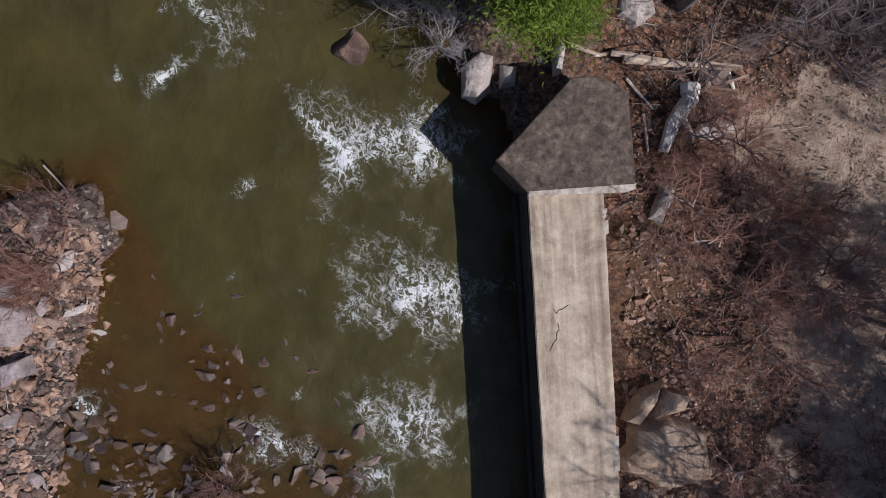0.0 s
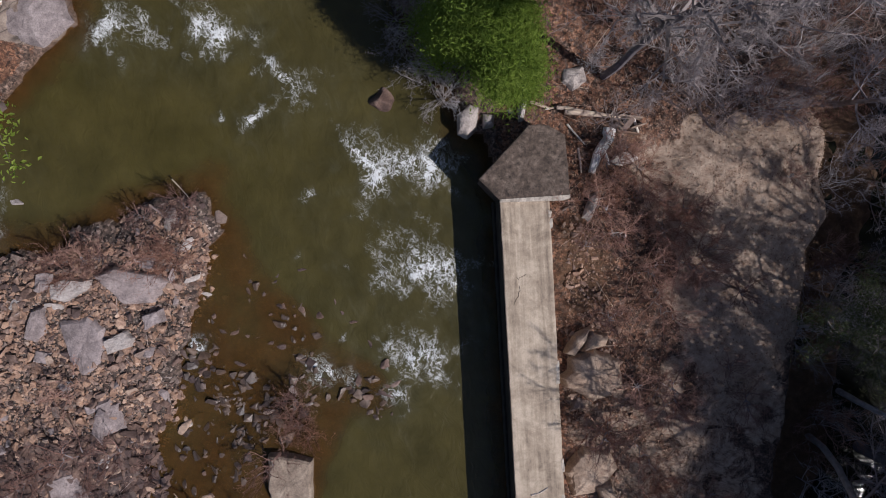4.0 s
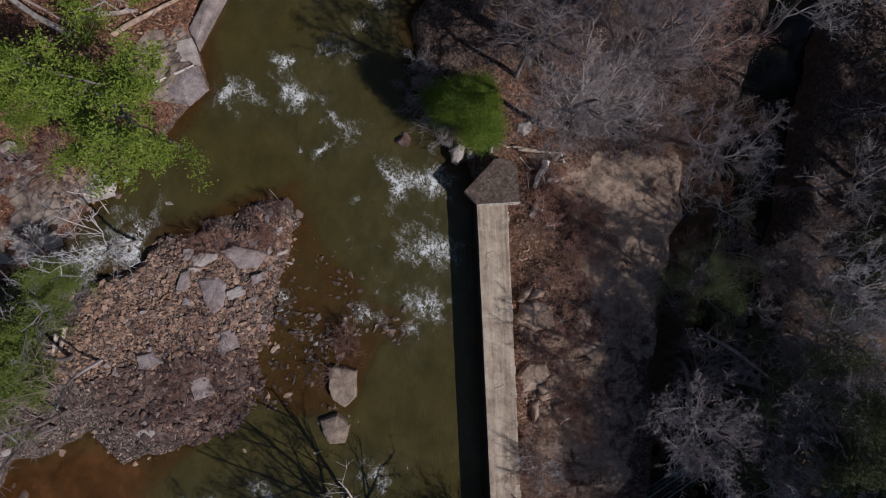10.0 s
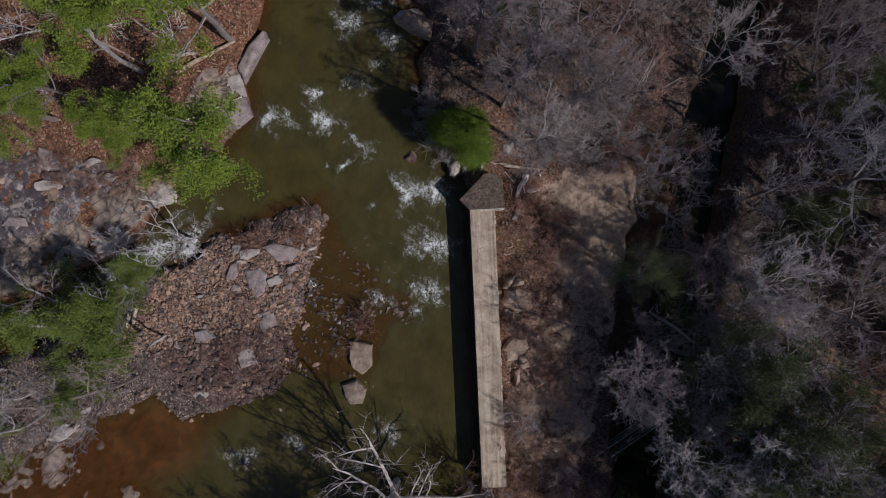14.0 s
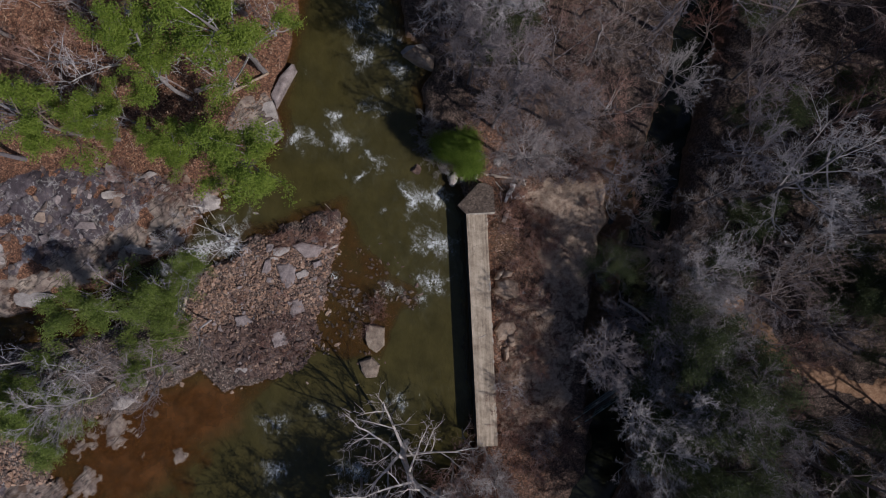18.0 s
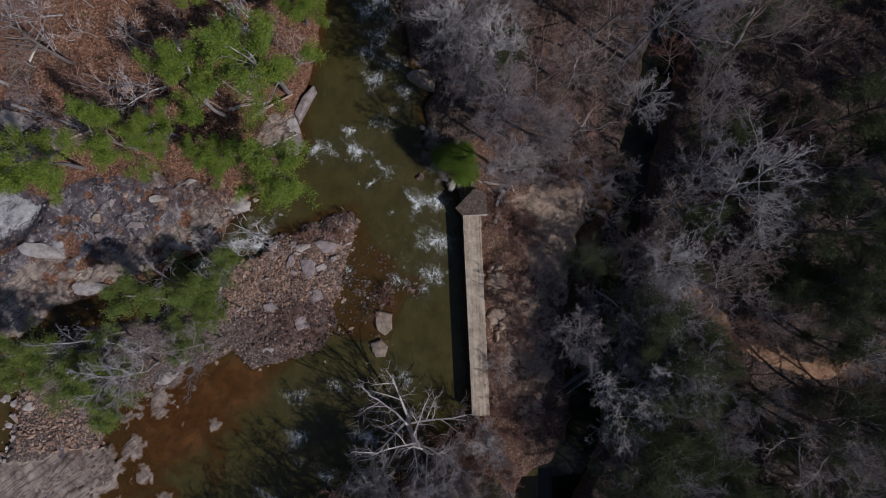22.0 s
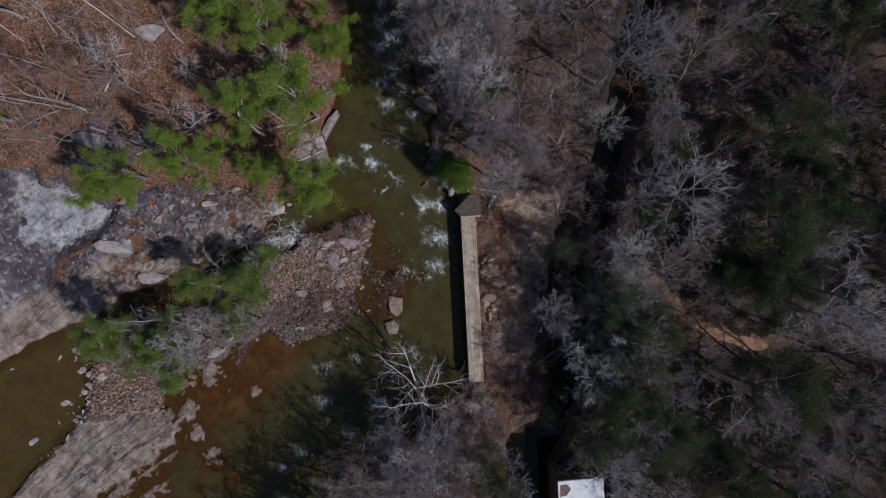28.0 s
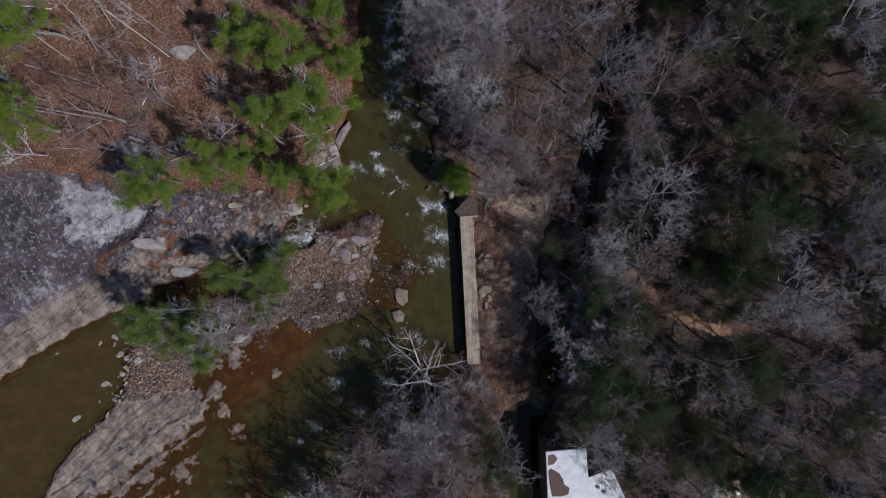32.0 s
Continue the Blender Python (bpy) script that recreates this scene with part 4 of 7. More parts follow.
def build_wall():
    wall = tagged(new("river_wall"), "long weathered concrete wall with cracked and streaked top", "wall")
    d = Vector((0.041, -1.0)).normalized()
    r = Vector((-d.y, d.x))
    length = 25.0
    rng = random.Random(4)

    def strip(a0, a1, z, name, material, start=0.0, stop=length, wob=0.008, label=""):
        left, right = [], []
        k = start
        while k <= stop + 0.01:
            left.append(d * k + r * (a0 + (rng.uniform(-wob, wob) if a0 < 0.1 else 0)))
            right.append(d * k + r * (a1 + (rng.uniform(-wob, wob) if a1 > 2 else 0)))
            k += 0.8
        pts = [(q.x, q.y) for q in left] + [(q.x, q.y) for q in right[::-1]]
        part(name, prism(pts, -1.2, z, 0.025), material, wall, label)

    strip(0.02, 2.20, 2.60, "wall_body", M_CONC)
    # thin face and footing carry the wall's shaded side as black colour
    strip(-0.03, 0.016, 2.54, "wall_face", M_SHADE_FACE, label="river face coloured black for its shade")
    strip(-0.12, -0.034, 1.1, "footing", M_SHADE_FACE, label="footing at the waterline, coloured black for shade")
    # lip crumbled along the bank edge
    for i in range(14):
        k = rng.uniform(0.5, 24)
        bm = bmesh.new()
        pts = [Vector((rng.uniform(-0.5, 0.5), rng.uniform(-0.5, 0.5), rng.uniform(-0.5, 0.5))) for _ in range(14)]
        for q in pts:
            bm.verts.new((q.x * 0.22, q.y * rng.uniform(0.3, 0.8), q.z * 0.08))
        bmesh.ops.convex_hull(bm, input=bm.verts)
        ob = part("spalled_edge", bm, M_CONC_PALE, wall)
        at = d * k + r * 2.17
        ob.location = (at.x, at.y, 2.58)
    # cracks, lifted as thin dark fissures
    M_CRACK = concrete("crack_fill", (0.03, 0.025, 0.02), (0.05, 0.04, 0.03), (0.08, 0.07, 0.06))
    for line in ([(1.13, -3.28), (0.98, -3.38), (0.85, -3.41), (0.8, -3.52), (0.72, -3.39)], [(0.83, -3.79), (0.87, -3.98), (0.79, -4.08), (0.8, -4.24), (0.69, -4.37), (0.59, -4.6)]):
        p0 = [(x, y, 2.605) for x, y in line[:-1]]
        p1 = [(x, y, 2.605) for x, y in line[1:]]
        n = len(p0)
        part("crack", mesh_np("crack", *tubes(p0, p1, [0.013] * n, [0.009] * n, 4)), M_CRACK, wall)
    mark = [(1.25, -13.1), (1.63, -13.0), (2.01, -12.77)]
    p0 = [(x, y, 2.602) for x, y in mark[:-1]]
    p1 = [(x, y, 2.602) for x, y in mark[1:]]
    part("pale_scar", mesh_np("pale_scar", *tubes(p0, p1, [0.05] * 2, [0.03] * 2, 4)), M_PALE, wall)
    # pointed upstream end
    cap = tagged(new("wall_end_pier"), "pointed pier of dark lichen-stained concrete ending the wall", "pier")
    out = [(-0.0, -0.04), (-0.9, 0.9), (1.24, 3.17), (1.72, 3.23), (2.13, 3.17), (2.85, 2.75), (2.97, 1.36), (3.05, 0.12)]
    cx, cy = sum(p[0] for p in out) / len(out), sum(p[1] for p in out) / len(out)
    part("pier_body", prism([(cx + (x - cx) * 0.96, cy + (y - cy) * 0.96) for x, y in out], -1.2, 2.5), M_CONC_DARK, cap)
    part("pier_top", prism(out, 2.5, 2.85, 0.04), M_CONC_DARK, cap)
    lip = [(0.01, 0.02), (3.05, 0.18), (3.05, 0.02), (2.79, -0.07), (-0.0, -0.12)]
    part("front_lip", prism(lip, 2.55, 2.856, 0.02), M_CONC_PALE, cap, "pale worn edge")


build_wall()

# ---- rocks ----
def ground_at(x, y):
    return heights(np.atleast_1d(np.asarray(x, float)), np.atleast_1d(np.asarray(y, float)))[0]


def chip(seed, flat=0.6, n=12):
    """An angular stone, about one metre across."""
    rng = random.Random(seed)
    bm = bmesh.new()
    for _ in range(n):
        q = Vector((rng.gauss(0, 1), rng.gauss(0, 1), rng.gauss(0, 1))).normalized()
        q = Vector((q.x * rng.uniform(0.4, 0.64), q.y * rng.uniform(0.26, 0.46), max(min(q.z, 0.62), -0.62) * 0.5 * flat))
        bm.verts.new(q)
    r = bmesh.ops.convex_hull(bm, input=bm.verts)
    bmesh.ops.delete(bm, geom=[g for g in r["geom_interior"] if isinstance(g, bmesh.types.BMVert)], context="VERTS")
    return bm


def boulder(seed, flat=0.6, n=16, rough=0.05):
    """A larger block: hull with softened, broken edges and uneven faces."""
    bm = chip(seed, flat, n)
    bmesh.ops.dissolve_limit(bm, angle_limit=radians(14), verts=bm.verts, edges=bm.edges)
    bmesh.ops.bevel(bm, geom=list(bm.edges), offset=0.035, segments=1, affect="EDGES")
    bmesh.ops.triangulate(bm, faces=bm.faces)
    bmesh.ops.subdivide_edges(bm, edges=[e for e in bm.edges if e.calc_length() > 0.16], cuts=1, use_grid_fill=True)
    bmesh.ops.triangulate(bm, faces=bm.faces)
    for v in bm.verts:
        k = noise.fractal(v.co * 3.1 + Vector((seed, 0, 0)), 1.0, 2.0, 3)
        v.co += v.co.normalized() * k * rough
    return bm


CHIPS = []
for k in range(14):
    b = chip(100 + k, 0.55 + 0.06 * (k % 6), 9 + k % 5)
    bmesh.ops.triangulate(b, faces=b.faces)
    CHIPS.append((np.array([v.co[:] for v in b.verts]), np.array([[v.index for v in f.verts] for f in b.faces])))
    b.free()
CHIP_MESH = {}
BOULDER_MESH = {}


def boulder_mesh(k, material):
    key = (k, material.name)
    if key not in BOULDER_MESH:
        bm = boulder(300 + k, 0.5 + 0.1 * (k % 4), 14 + k % 5)
        me = bpy.data.meshes.new("boulder")
        bm.to_mesh(me)
        bm.free()
        me.materials.append(material)
        BOULDER_MESH[key] = me
    return BOULDER_MESH[key]


def chip_mesh(k, material):
    key = (k, material.name)
    if key not in CHIP_MESH:
        me = mesh_np("stone", *CHIPS[k])
        me.materials.append(material)
        CHIP_MESH[key] = me
    return CHIP_MESH[key]


def place_boulder(name, x, y, size, aspect, turn, tall, material, label, group, k, sink=0.3):
    ob = new(name, boulder_mesh(k, material))
    z = float(ground_at(x, y)[0])
    ob.matrix_basis = pose(x, y, max(z + tall * (0.5 - sink), -0.06), random.uniform(-6, 6), random.uniform(-6, 6), turn) @ Matrix.Diagonal((size, size * aspect, tall * 1.6, 1))
    return tagged(ob, label, "rock", group)


def joined_stones(name, pts, sizes, material, label, seed, tilt=25):
    """Loose stones too many to count, as one mesh."""
    rng = np.random.default_rng(seed)
    vs, fs, base = [], [], 0
    zs = ground_at(pts[:, 0], pts[:, 1])
    for (x, y), s, z in zip(pts, sizes, zs):
        v, f = CHIPS[rng.integers(len(CHIPS))]
        e = Euler((radians(rng.uniform(-tilt, tilt)), radians(rng.uniform(-tilt, tilt)), rng.uniform(0, 6.28))).to_matrix()
        q = (v * s) @ np.array(e).T + np.array([x, y, max(z, -0.12) + s * rng.uniform(0.02, 0.18)])
        vs.append(q)
        fs.append(f + base)
        base += len(v)
    ob = solid(name, mesh_np(name, np.concatenate(vs), np.concatenate(fs)), material)
    return tagged(ob, label, "stones", kind="stuff")


def scatter(poly, n, seed, inset=0.0, dens=None):
    rng = np.random.default_rng(seed)
    a = np.array(poly)
    lo, hi = a.min(0), a.max(0)
    p = rng.uniform(lo, hi, (n * 6, 2))
    p = p[inside(p[:, 0], p[:, 1], poly) > inset]
    if dens is not None:
        p = p[rng.uniform(0, 1, len(p)) < dens(p[:, 0], p[:, 1])]
    return p[:n]


def flat_rock(name, outline, top, material, label, group, seed, taper=0.12, dome=0.06, rag=0.07):
    """A slab with the given plan, broken edges and an uneven top."""
    cx, cy = sum(p[0] for p in outline) / len(outline), sum(p[1] for p in outline) / len(outline)
    base = min(float(ground_at(cx, cy)[0]), top - 0.25) - 0.15
    bm = bmesh.new()
    rings = ((base, 1 + taper), (base * 0.4 + top * 0.6, 1.0 + taper * 0.3), (top - 0.08, 0.97), (top, 0.9), (top + dome * 0.5, 0.68), (top + dome * 0.8, 0.42), (top + dome, 0.16))
    loops = []
    n = len(outline) * 7
    rng = random.Random(seed)
    tilt = Vector((rng.uniform(-1, 1), rng.uniform(-1, 1)))
    for k, (z, s) in enumerate(rings):
        loop = []
        for i in range(n):
            f = i / 7
            a, b = outline[int(f)], outline[(int(f) + 1) % len(outline)]
            t = f - int(f)
            x, y = a[0] + (b[0] - a[0]) * t, a[1] + (b[1] - a[1]) * t
            th = math.atan2(y - cy, x - cx)
            u = Vector((math.cos(th), math.sin(th), 0))
            q = noise.noise(u * 1.6 + Vector((0, 0, seed + z * 0.7))) + 0.7 * noise.noise(u * 4.5 + Vector((0, 0, seed + z))) + 0.4 * noise.noise(u * 11 + Vector((0, 0, seed + z)))
            s2 = s * (1 + rag * q)
            px, py = cx + (x - cx) * s2, cy + (y - cy) * s2
            dz = 0.06 * noise.noise(Vector((px * 1.6, py * 1.6, seed))) + 0.035 * noise.noise(Vector((px * 5, py * 5, seed))) + 0.05 * ((px - cx) * tilt.x + (py - cy) * tilt.y)
            loop.append(bm.verts.new((px, py, z + (dz if k > 0 else 0))))
        loops.append(loop)
    for lo, hi in zip(loops[:-1], loops[1:]):
        for i in range(n):
            bm.faces.new((lo[i], lo[(i + 1) % n], hi[(i + 1) % n], hi[i]))
    bm.faces.new(loops[-1])
    bmesh.ops.recalc_face_normals(bm, faces=bm.faces)
    return tagged(solid(name, bm, material), label, "rock", group)


def build_slabs():
    isl = ([(-20.87, -3.56), (-20.13, -3.31), (-19.09, -3.4), (-19.1, -3.77), (-20.16, -4.35), (-20.81, -4.21)], [(-18.69, -3.2), (-17.77, -2.82), (-15.95, -3.19), (-15.44, -3.51), (-16.25, -4.41), (-17.43, -4.53), (-18.06, -3.86)],
           [(-22.05, -6.03), (-21.61, -4.73), (-21.09, -4.6), (-21.0, -5.79), (-21.53, -6.17)], [(-20.46, -5.27), (-19.15, -5.16), (-18.51, -5.7), (-18.46, -6.62), (-18.7, -7.54), (-19.37, -7.93), (-20.0, -7.12)],
           [(-18.39, -6.21), (-17.41, -5.77), (-16.98, -6.1), (-17.1, -6.49), (-18.23, -6.87)], [(-16.53, -5.07), (-15.74, -4.82), (-15.62, -5.35), (-16.42, -5.73)],
           [(-18.81, -9.16), (-18.15, -8.9), (-17.93, -10.37), (-18.61, -11.16), (-19.12, -10.62)], [(-21.49, -6.59), (-20.83, -6.73), (-20.98, -7.26), (-21.64, -7.12)],
           [(-25.04, -10.87), (-23.91, -10.68), (-23.19, -11.37), (-23.94, -12.01), (-24.91, -11.85)], [(-18.86, -9.34), (-17.78, -9.1), (-17.55, -10.33), (-18.54, -10.91)], [(-21.3, -12.79), (-19.82, -12.3), (-19.35, -13.79), (-20.83, -14.27)])
    for k, o in enumerate(isl):
        flat_rock("slab_rock", o, 1.05 + 0.05 * (k % 3), M_PALE if k in (0, 4) else M_SLAB, "flat purple-grey slab among the island rubble", "slabs on the island", k)
    flat_rock("table_rock", [(-11.0, -12.03), (-9.96, -12.01), (-8.97, -12.32), (-8.99, -14.3), (-9.82, -15.05), (-10.74, -14.47), (-11.06, -13.53)], 0.55, M_BLOCK, "large flat-topped tan block standing in shallow water", "boulders in the river", 21, 0.04, 0.03)
    flat_rock("table_rock", [(-11.75, -16.04), (-10.43, -15.6), (-9.51, -16.44), (-9.9, -17.77), (-11.03, -17.87), (-11.57, -16.99)], 0.5, M_BLOCK, "broken tan block standing in shallow water", "boulders in the river", 22, 0.1, 0.2)
    for k, o in enumerate(([(3.03, -6.97), (3.44, -6.17), (4.16, -5.79), (3.98, -6.36), (3.43, -7.1)], [(3.98, -6.36), (4.25, -6.01), (4.96, -6.2), (4.86, -6.65), (3.79, -6.89)], [(2.89, -8.13), (3.61, -7.61), (4.77, -7.73), (4.85, -8.36), (4.13, -8.7), (3.06, -8.53)],
                           [(3.07, -12.53), (3.87, -11.47), (4.93, -11.63), (5.33, -12.17), (4.39, -12.95), (3.33, -13.34)], [(4.34, -13.09), (5.06, -12.96), (5.32, -13.51), (4.65, -13.9)],
                           [(3.2, -12.26), (3.82, -11.54), (5.0, -11.65), (5.41, -12.38), (4.69, -13.41), (3.35, -13.61)], [(3.36, -7.27), (4.34, -6.92), (5.51, -7.44), (5.62, -8.83), (4.33, -9.18), (3.31, -8.56)], [(3.97, -14.49), (4.48, -14.23), (4.53, -15.37), (4.12, -15.89)], [(4.38, -13.82), (5.2, -13.41), (5.41, -14.03), (4.69, -14.34)], [(5.61, -14.76), (6.54, -14.5), (6.9, -15.54), (6.03, -16.05)], [(7.42, -23.87), (8.2, -23.61), (8.56, -24.24), (7.94, -24.55)])):
        mid_x, mid_y = sum(p[0] for p in o) / len(o), sum(p[1] for p in o) / len(o)
        flat_rock("bank_rock", o, max(1.45, float(ground_at(mid_x, mid_y)[0]) + 0.4), M_TAN, "angular tan rock leaning at the wall's foot", "rocks behind the wall", 30 + k, 0.15, 0.2)
    for k, o in enumerate(([(-1.65, 4.1), (-1.15, 4.49), (-0.76, 4.35), (-0.85, 3.48), (-1.26, 3.13), (-1.66, 3.32)], [(-0.54, 4.08), (-0.01, 4.02), (-0.07, 3.55), (-0.49, 3.47)], [(3.04, 5.94), (3.92, 6.01), (4.08, 5.41), (3.47, 4.99), (3.0, 5.34)],
                           [(3.88, -0.78), (4.23, 0.16), (4.58, 0.33), (4.66, -0.1), (4.19, -1.01)], [(1.03, 4.37), (1.24, 4.62), (1.38, 4.44), (1.26, 3.71), (1.06, 3.68)])):
        flat_rock("bank_rock", o, 1.1 if k < 2 else 1.7, M_PALE, "pale grey rock at the water's edge beside the pier", "rocks by the pier", 40 + k, 0.2, 0.15)
    place_boulder("river_boulder", -5.25, 5.0, 1.45, 1.15, 100, 1.5, M_DAMP, "dark angular boulder breaking the rapids", "boulders in the river", 7, 0.25)
    west = ([(-30.07, 1.95), (-28.11, 2.82), (-26.67, 1.93), (-26.84, 0.96), (-28.89, 0.39), (-30.25, 0.74)], [(-35.61, 1.49), (-32.67, 2.44), (-30.51, 1.46), (-30.79, -0.09), (-33.74, -1.43), (-36.14, -0.45)], [(-39.43, 0.78), (-36.51, 1.49), (-36.09, -0.94), (-38.55, -2.38), (-40.46, -1.4)],
            [(-37.62, -1.17), (-34.23, -1.67), (-31.06, -1.21), (-31.1, -2.67), (-34.78, -4.11), (-37.68, -3.36)], [(-43.3, 0.56), (-40.39, 1.03), (-39.98, -1.4), (-42.46, -3.33), (-44.85, -2.34)], [(-32.89, 3.66), (-31.18, 3.89), (-30.72, 2.92), (-32.43, 2.54)], [(-30.47, 3.4), (-29.16, 3.64), (-28.79, 2.81), (-30.15, 2.53)],
            [(-25.74, 9.26), (-24.03, 10.59), (-22.59, 9.87), (-22.86, 8.43), (-24.8, 8.2)], [(-22.59, 9.87), (-20.41, 10.19), (-19.57, 8.65), (-20.94, 7.6), (-22.77, 8.19)], [(-24.17, 11.02), (-23.09, 12.54), (-20.78, 12.44), (-20.24, 10.53), (-22.51, 10.06)], [(-20.85, 12.97), (-19.85, 14.88), (-18.48, 16.31), (-18.15, 15.59), (-19.64, 12.97), (-20.29, 11.77)])
    for k, o in enumerate(west):
        flat_rock("ledge_block", o, 0.75 + 0.15 * (k % 3), M_SLAB if k % 3 else M_PALE, "cracked grey granite block along the shore", "blocks along the western bank", 60 + k, 0.1, 0.15)
    flat_rock("ledge_block", [(-6.41, 17.17), (-5.19, 18.06), (-3.1, 16.97), (-3.41, 15.66), (-4.91, 16.15)], 1.1, M_TAN, "tan rock jutting into the shaded river", "boulders in the river", 80, 0.2, 0.3)


M_SLAB = rock_material("purple_grey_rock", (0.17, 0.14, 0.135), (0.31, 0.26, 0.25), (0.47, 0.405, 0.385))
M_BLOCK = rock_material("dull_tan_rock", (0.15, 0.115, 0.09), (0.27, 0.215, 0.165), (0.40, 0.335, 0.265))
M_DAMP = rock_material("damp_stone", (0.058, 0.042, 0.038), (0.125, 0.09, 0.08), (0.25, 0.195, 0.175))
M_TAN = rock_material("tan_rock", (0.24, 0.165, 0.115), (0.40, 0.295, 0.215), (0.55, 0.44, 0.335))
for m_plain in (M_SLAB, M_TAN, M_PALE, M_BLOCK):
    for n_mix in m_plain.node_tree.nodes:
        if n_mix.bl_idname == "ShaderNodeMix" and n_mix.inputs[0].default_value > 0.75:
            n_mix.inputs[0].default_value = 0.15
build_slabs()
def build_rocks():
    rng = np.random.default_rng(12)
    # rubble of the island, thick in the middle
    rubble = [(-14.81, 0.61), (-13.47, -1.56), (-13.71, -4.32), (-14.93, -6.29), (-16.15, -7.87), (-14.99, -9.47), (-16.22, -11.86), (-16.26, -14.26), (-18.7, -17.05), (-20.7, -17.44), (-23.89, -17.41), (-27.0, -14.96), (-29.32, -12.94), (-31.3, -12.92), (-32.03, -10.92), (-30.01, -9.34), (-29.15, -6.96), (-26.72, -4.61), (-24.33, -3.44), (-20.36, -1.9), (-17.6, -1.53)]
    p = scatter(rubble, 13500, 5)
    joined_stones("island_rubble", p, np.clip(rng.lognormal(-1.75, 0.5, len(p)), 0.08, 0.8), M_RUBBLE, "angular brown and buff stones heaped on the island", 6)
    p = scatter(ISLAND, 9000, 61, 0.2)
    p = p[(p[:, 0] > -62) & (inside(p[:, 0], p[:, 1], LEDGE_S) < 0)][:4500]
    joined_stones("island_gravel", p, np.clip(rng.lognormal(-1.55, 0.5, len(p)), 0.1, 0.7), M_DAMP, "brown and grey stones covering the low island", 62)
    p = scatter(rubble, 230, 51)
    for i, (x, y) in enumerate(p):
        s = float(np.clip(rng.lognormal(-0.75, 0.35), 0.3, 1.2))
        ob = new("rubble_stone", chip_mesh(i % 14, (M_RUBBLE, M_ROCK, M_SLAB)[i % 3]))
        ob.matrix_basis = pose(x, y, float(ground_at(x, y)[0]) + 0.12, rng.uniform(-25, 25), rng.uniform(-25, 25), rng.uniform(0, 360)) @ Matrix.Scale(s, 4)
        tagged(ob, "large angular stone lying on the island rubble", "rock", "large stones of the island")
    p = scatter(SHOAL, 110, 53, 0, lambda x, y: step(0.48, 0.6, fbm(x, y, 0.55, 3, 77)))
    for i, (x, y) in enumerate(p):
        s = float(np.clip(rng.lognormal(-0.8, 0.4), 0.25, 1.1))
        ob = new("shoal_stone", boulder_mesh(i % 9, (M_WETROCK, M_DAMP, M_WETROCK)[i % 3]))
        ob.matrix_basis = pose(x, y, max(float(ground_at(x, y)[0]), -0.12) + 0.08, rng.uniform(-25, 25), rng.uniform(-25, 25), rng.uniform(0, 360)) @ Matrix.Scale(s, 4)
        tagged(ob, "angular brown stone standing in the shoal", "rock", "stones in the shoal")
    pond = [(-59.83, -16.23), (-53.75, -15.53), (-55.01, -19.2), (-56.44, -22.1), (-56.93, -26.0), (-57.33, -29.9), (-60.85, -34.26), (-62.45, -29.83), (-59.1, -24.02)]
    p = scatter(pond, 46, 56)
    for i, (x, y) in enumerate(p):
        s = float(np.clip(rng.lognormal(-0.1, 0.45), 0.4, 2.0))
        ob = new("pond_stone", chip_mesh(i % 14, (M_SLAB, M_PALE, M_ROCK)[i % 3]))
        ob.matrix_basis = pose(x, y, max(float(ground_at(x, y)[0]), -0.1) + 0.1, rng.uniform(-15, 15), rng.uniform(-15, 15), rng.uniform(0, 360)) @ Matrix.Scale(s, 4)
        tagged(ob, "grey angular stone at the backwater's edge", "rock", "rocks in the backwater")
    p = np.concatenate([scatter(ROCKS_W, 45, 54), scatter(ROCKS_W2, 40, 55)])
    for i, (x, y) in enumerate(p):
        s = float(np.clip(rng.lognormal(-0.1, 0.5), 0.4, 2.4))
        ob = new("bank_block", chip_mesh(i % 14, (M_SLAB, M_DAMP, M_ROCK)[i % 3]))
        ob.matrix_basis = pose(x, y, float(ground_at(x, y)[0]) + 0.05 * s, rng.uniform(-15, 15), rng.uniform(-15, 15), rng.uniform(0, 360)) @ Matrix.Diagonal((s, s, s * 0.7, 1))
        tagged(ob, "grey granite block strewn on the western bank", "rock", "blocks along the western bank")
    dark = [(-28.93, -12.94), (-24.53, -11.38), (-20.56, -11.02), (-16.98, -10.25), (-15.85, -13.46), (-17.9, -16.66), (-21.11, -17.84), (-24.28, -17.4), (-27.4, -14.96)]
    p = scatter(dark, 5600, 25)
    joined_stones("damp_rubble", p, np.clip(rng.lognormal(-1.15, 0.45, len(p)), 0.15, 0.9), M_DAMP, "damp purple-grey stones at the island's low end", 26)
    shore = [(-16.01, -5.24), (-13.02, -5.28), (-10.32, -6.42), (-7.88, -7.57), (-5.16, -8.72), (-4.36, -10.39), (-7.67, -10.89), (-8.8, -12.54), (-11.03, -13.62), (-13.22, -13.3), (-15.11, -11.87), (-16.14, -9.64)]
    p = scatter(shore, 650, 7, 0, lambda x, y: step(0.46, 0.6, fbm(x, y, 0.55, 3, 77)))
    joined_stones("shoal_stones", p, np.clip(rng.lognormal(-1.15, 0.5, len(p)), 0.12, 0.9), M_WETROCK, "wet dark stones lying in the shoal", 8)
    low = [(-56.09, -20.16), (-47.03, -24.18), (-45.71, -29.08), (-56.85, -29.9), (-57.46, -24.04)]
    p = scatter(low, 900, 9)
    joined_stones("landing_rubble", p, np.clip(rng.lognormal(-1.0, 0.4, len(p)), 0.15, 0.9), M_RUBBLE, "reddish broken stones above the southern ledge", 10)
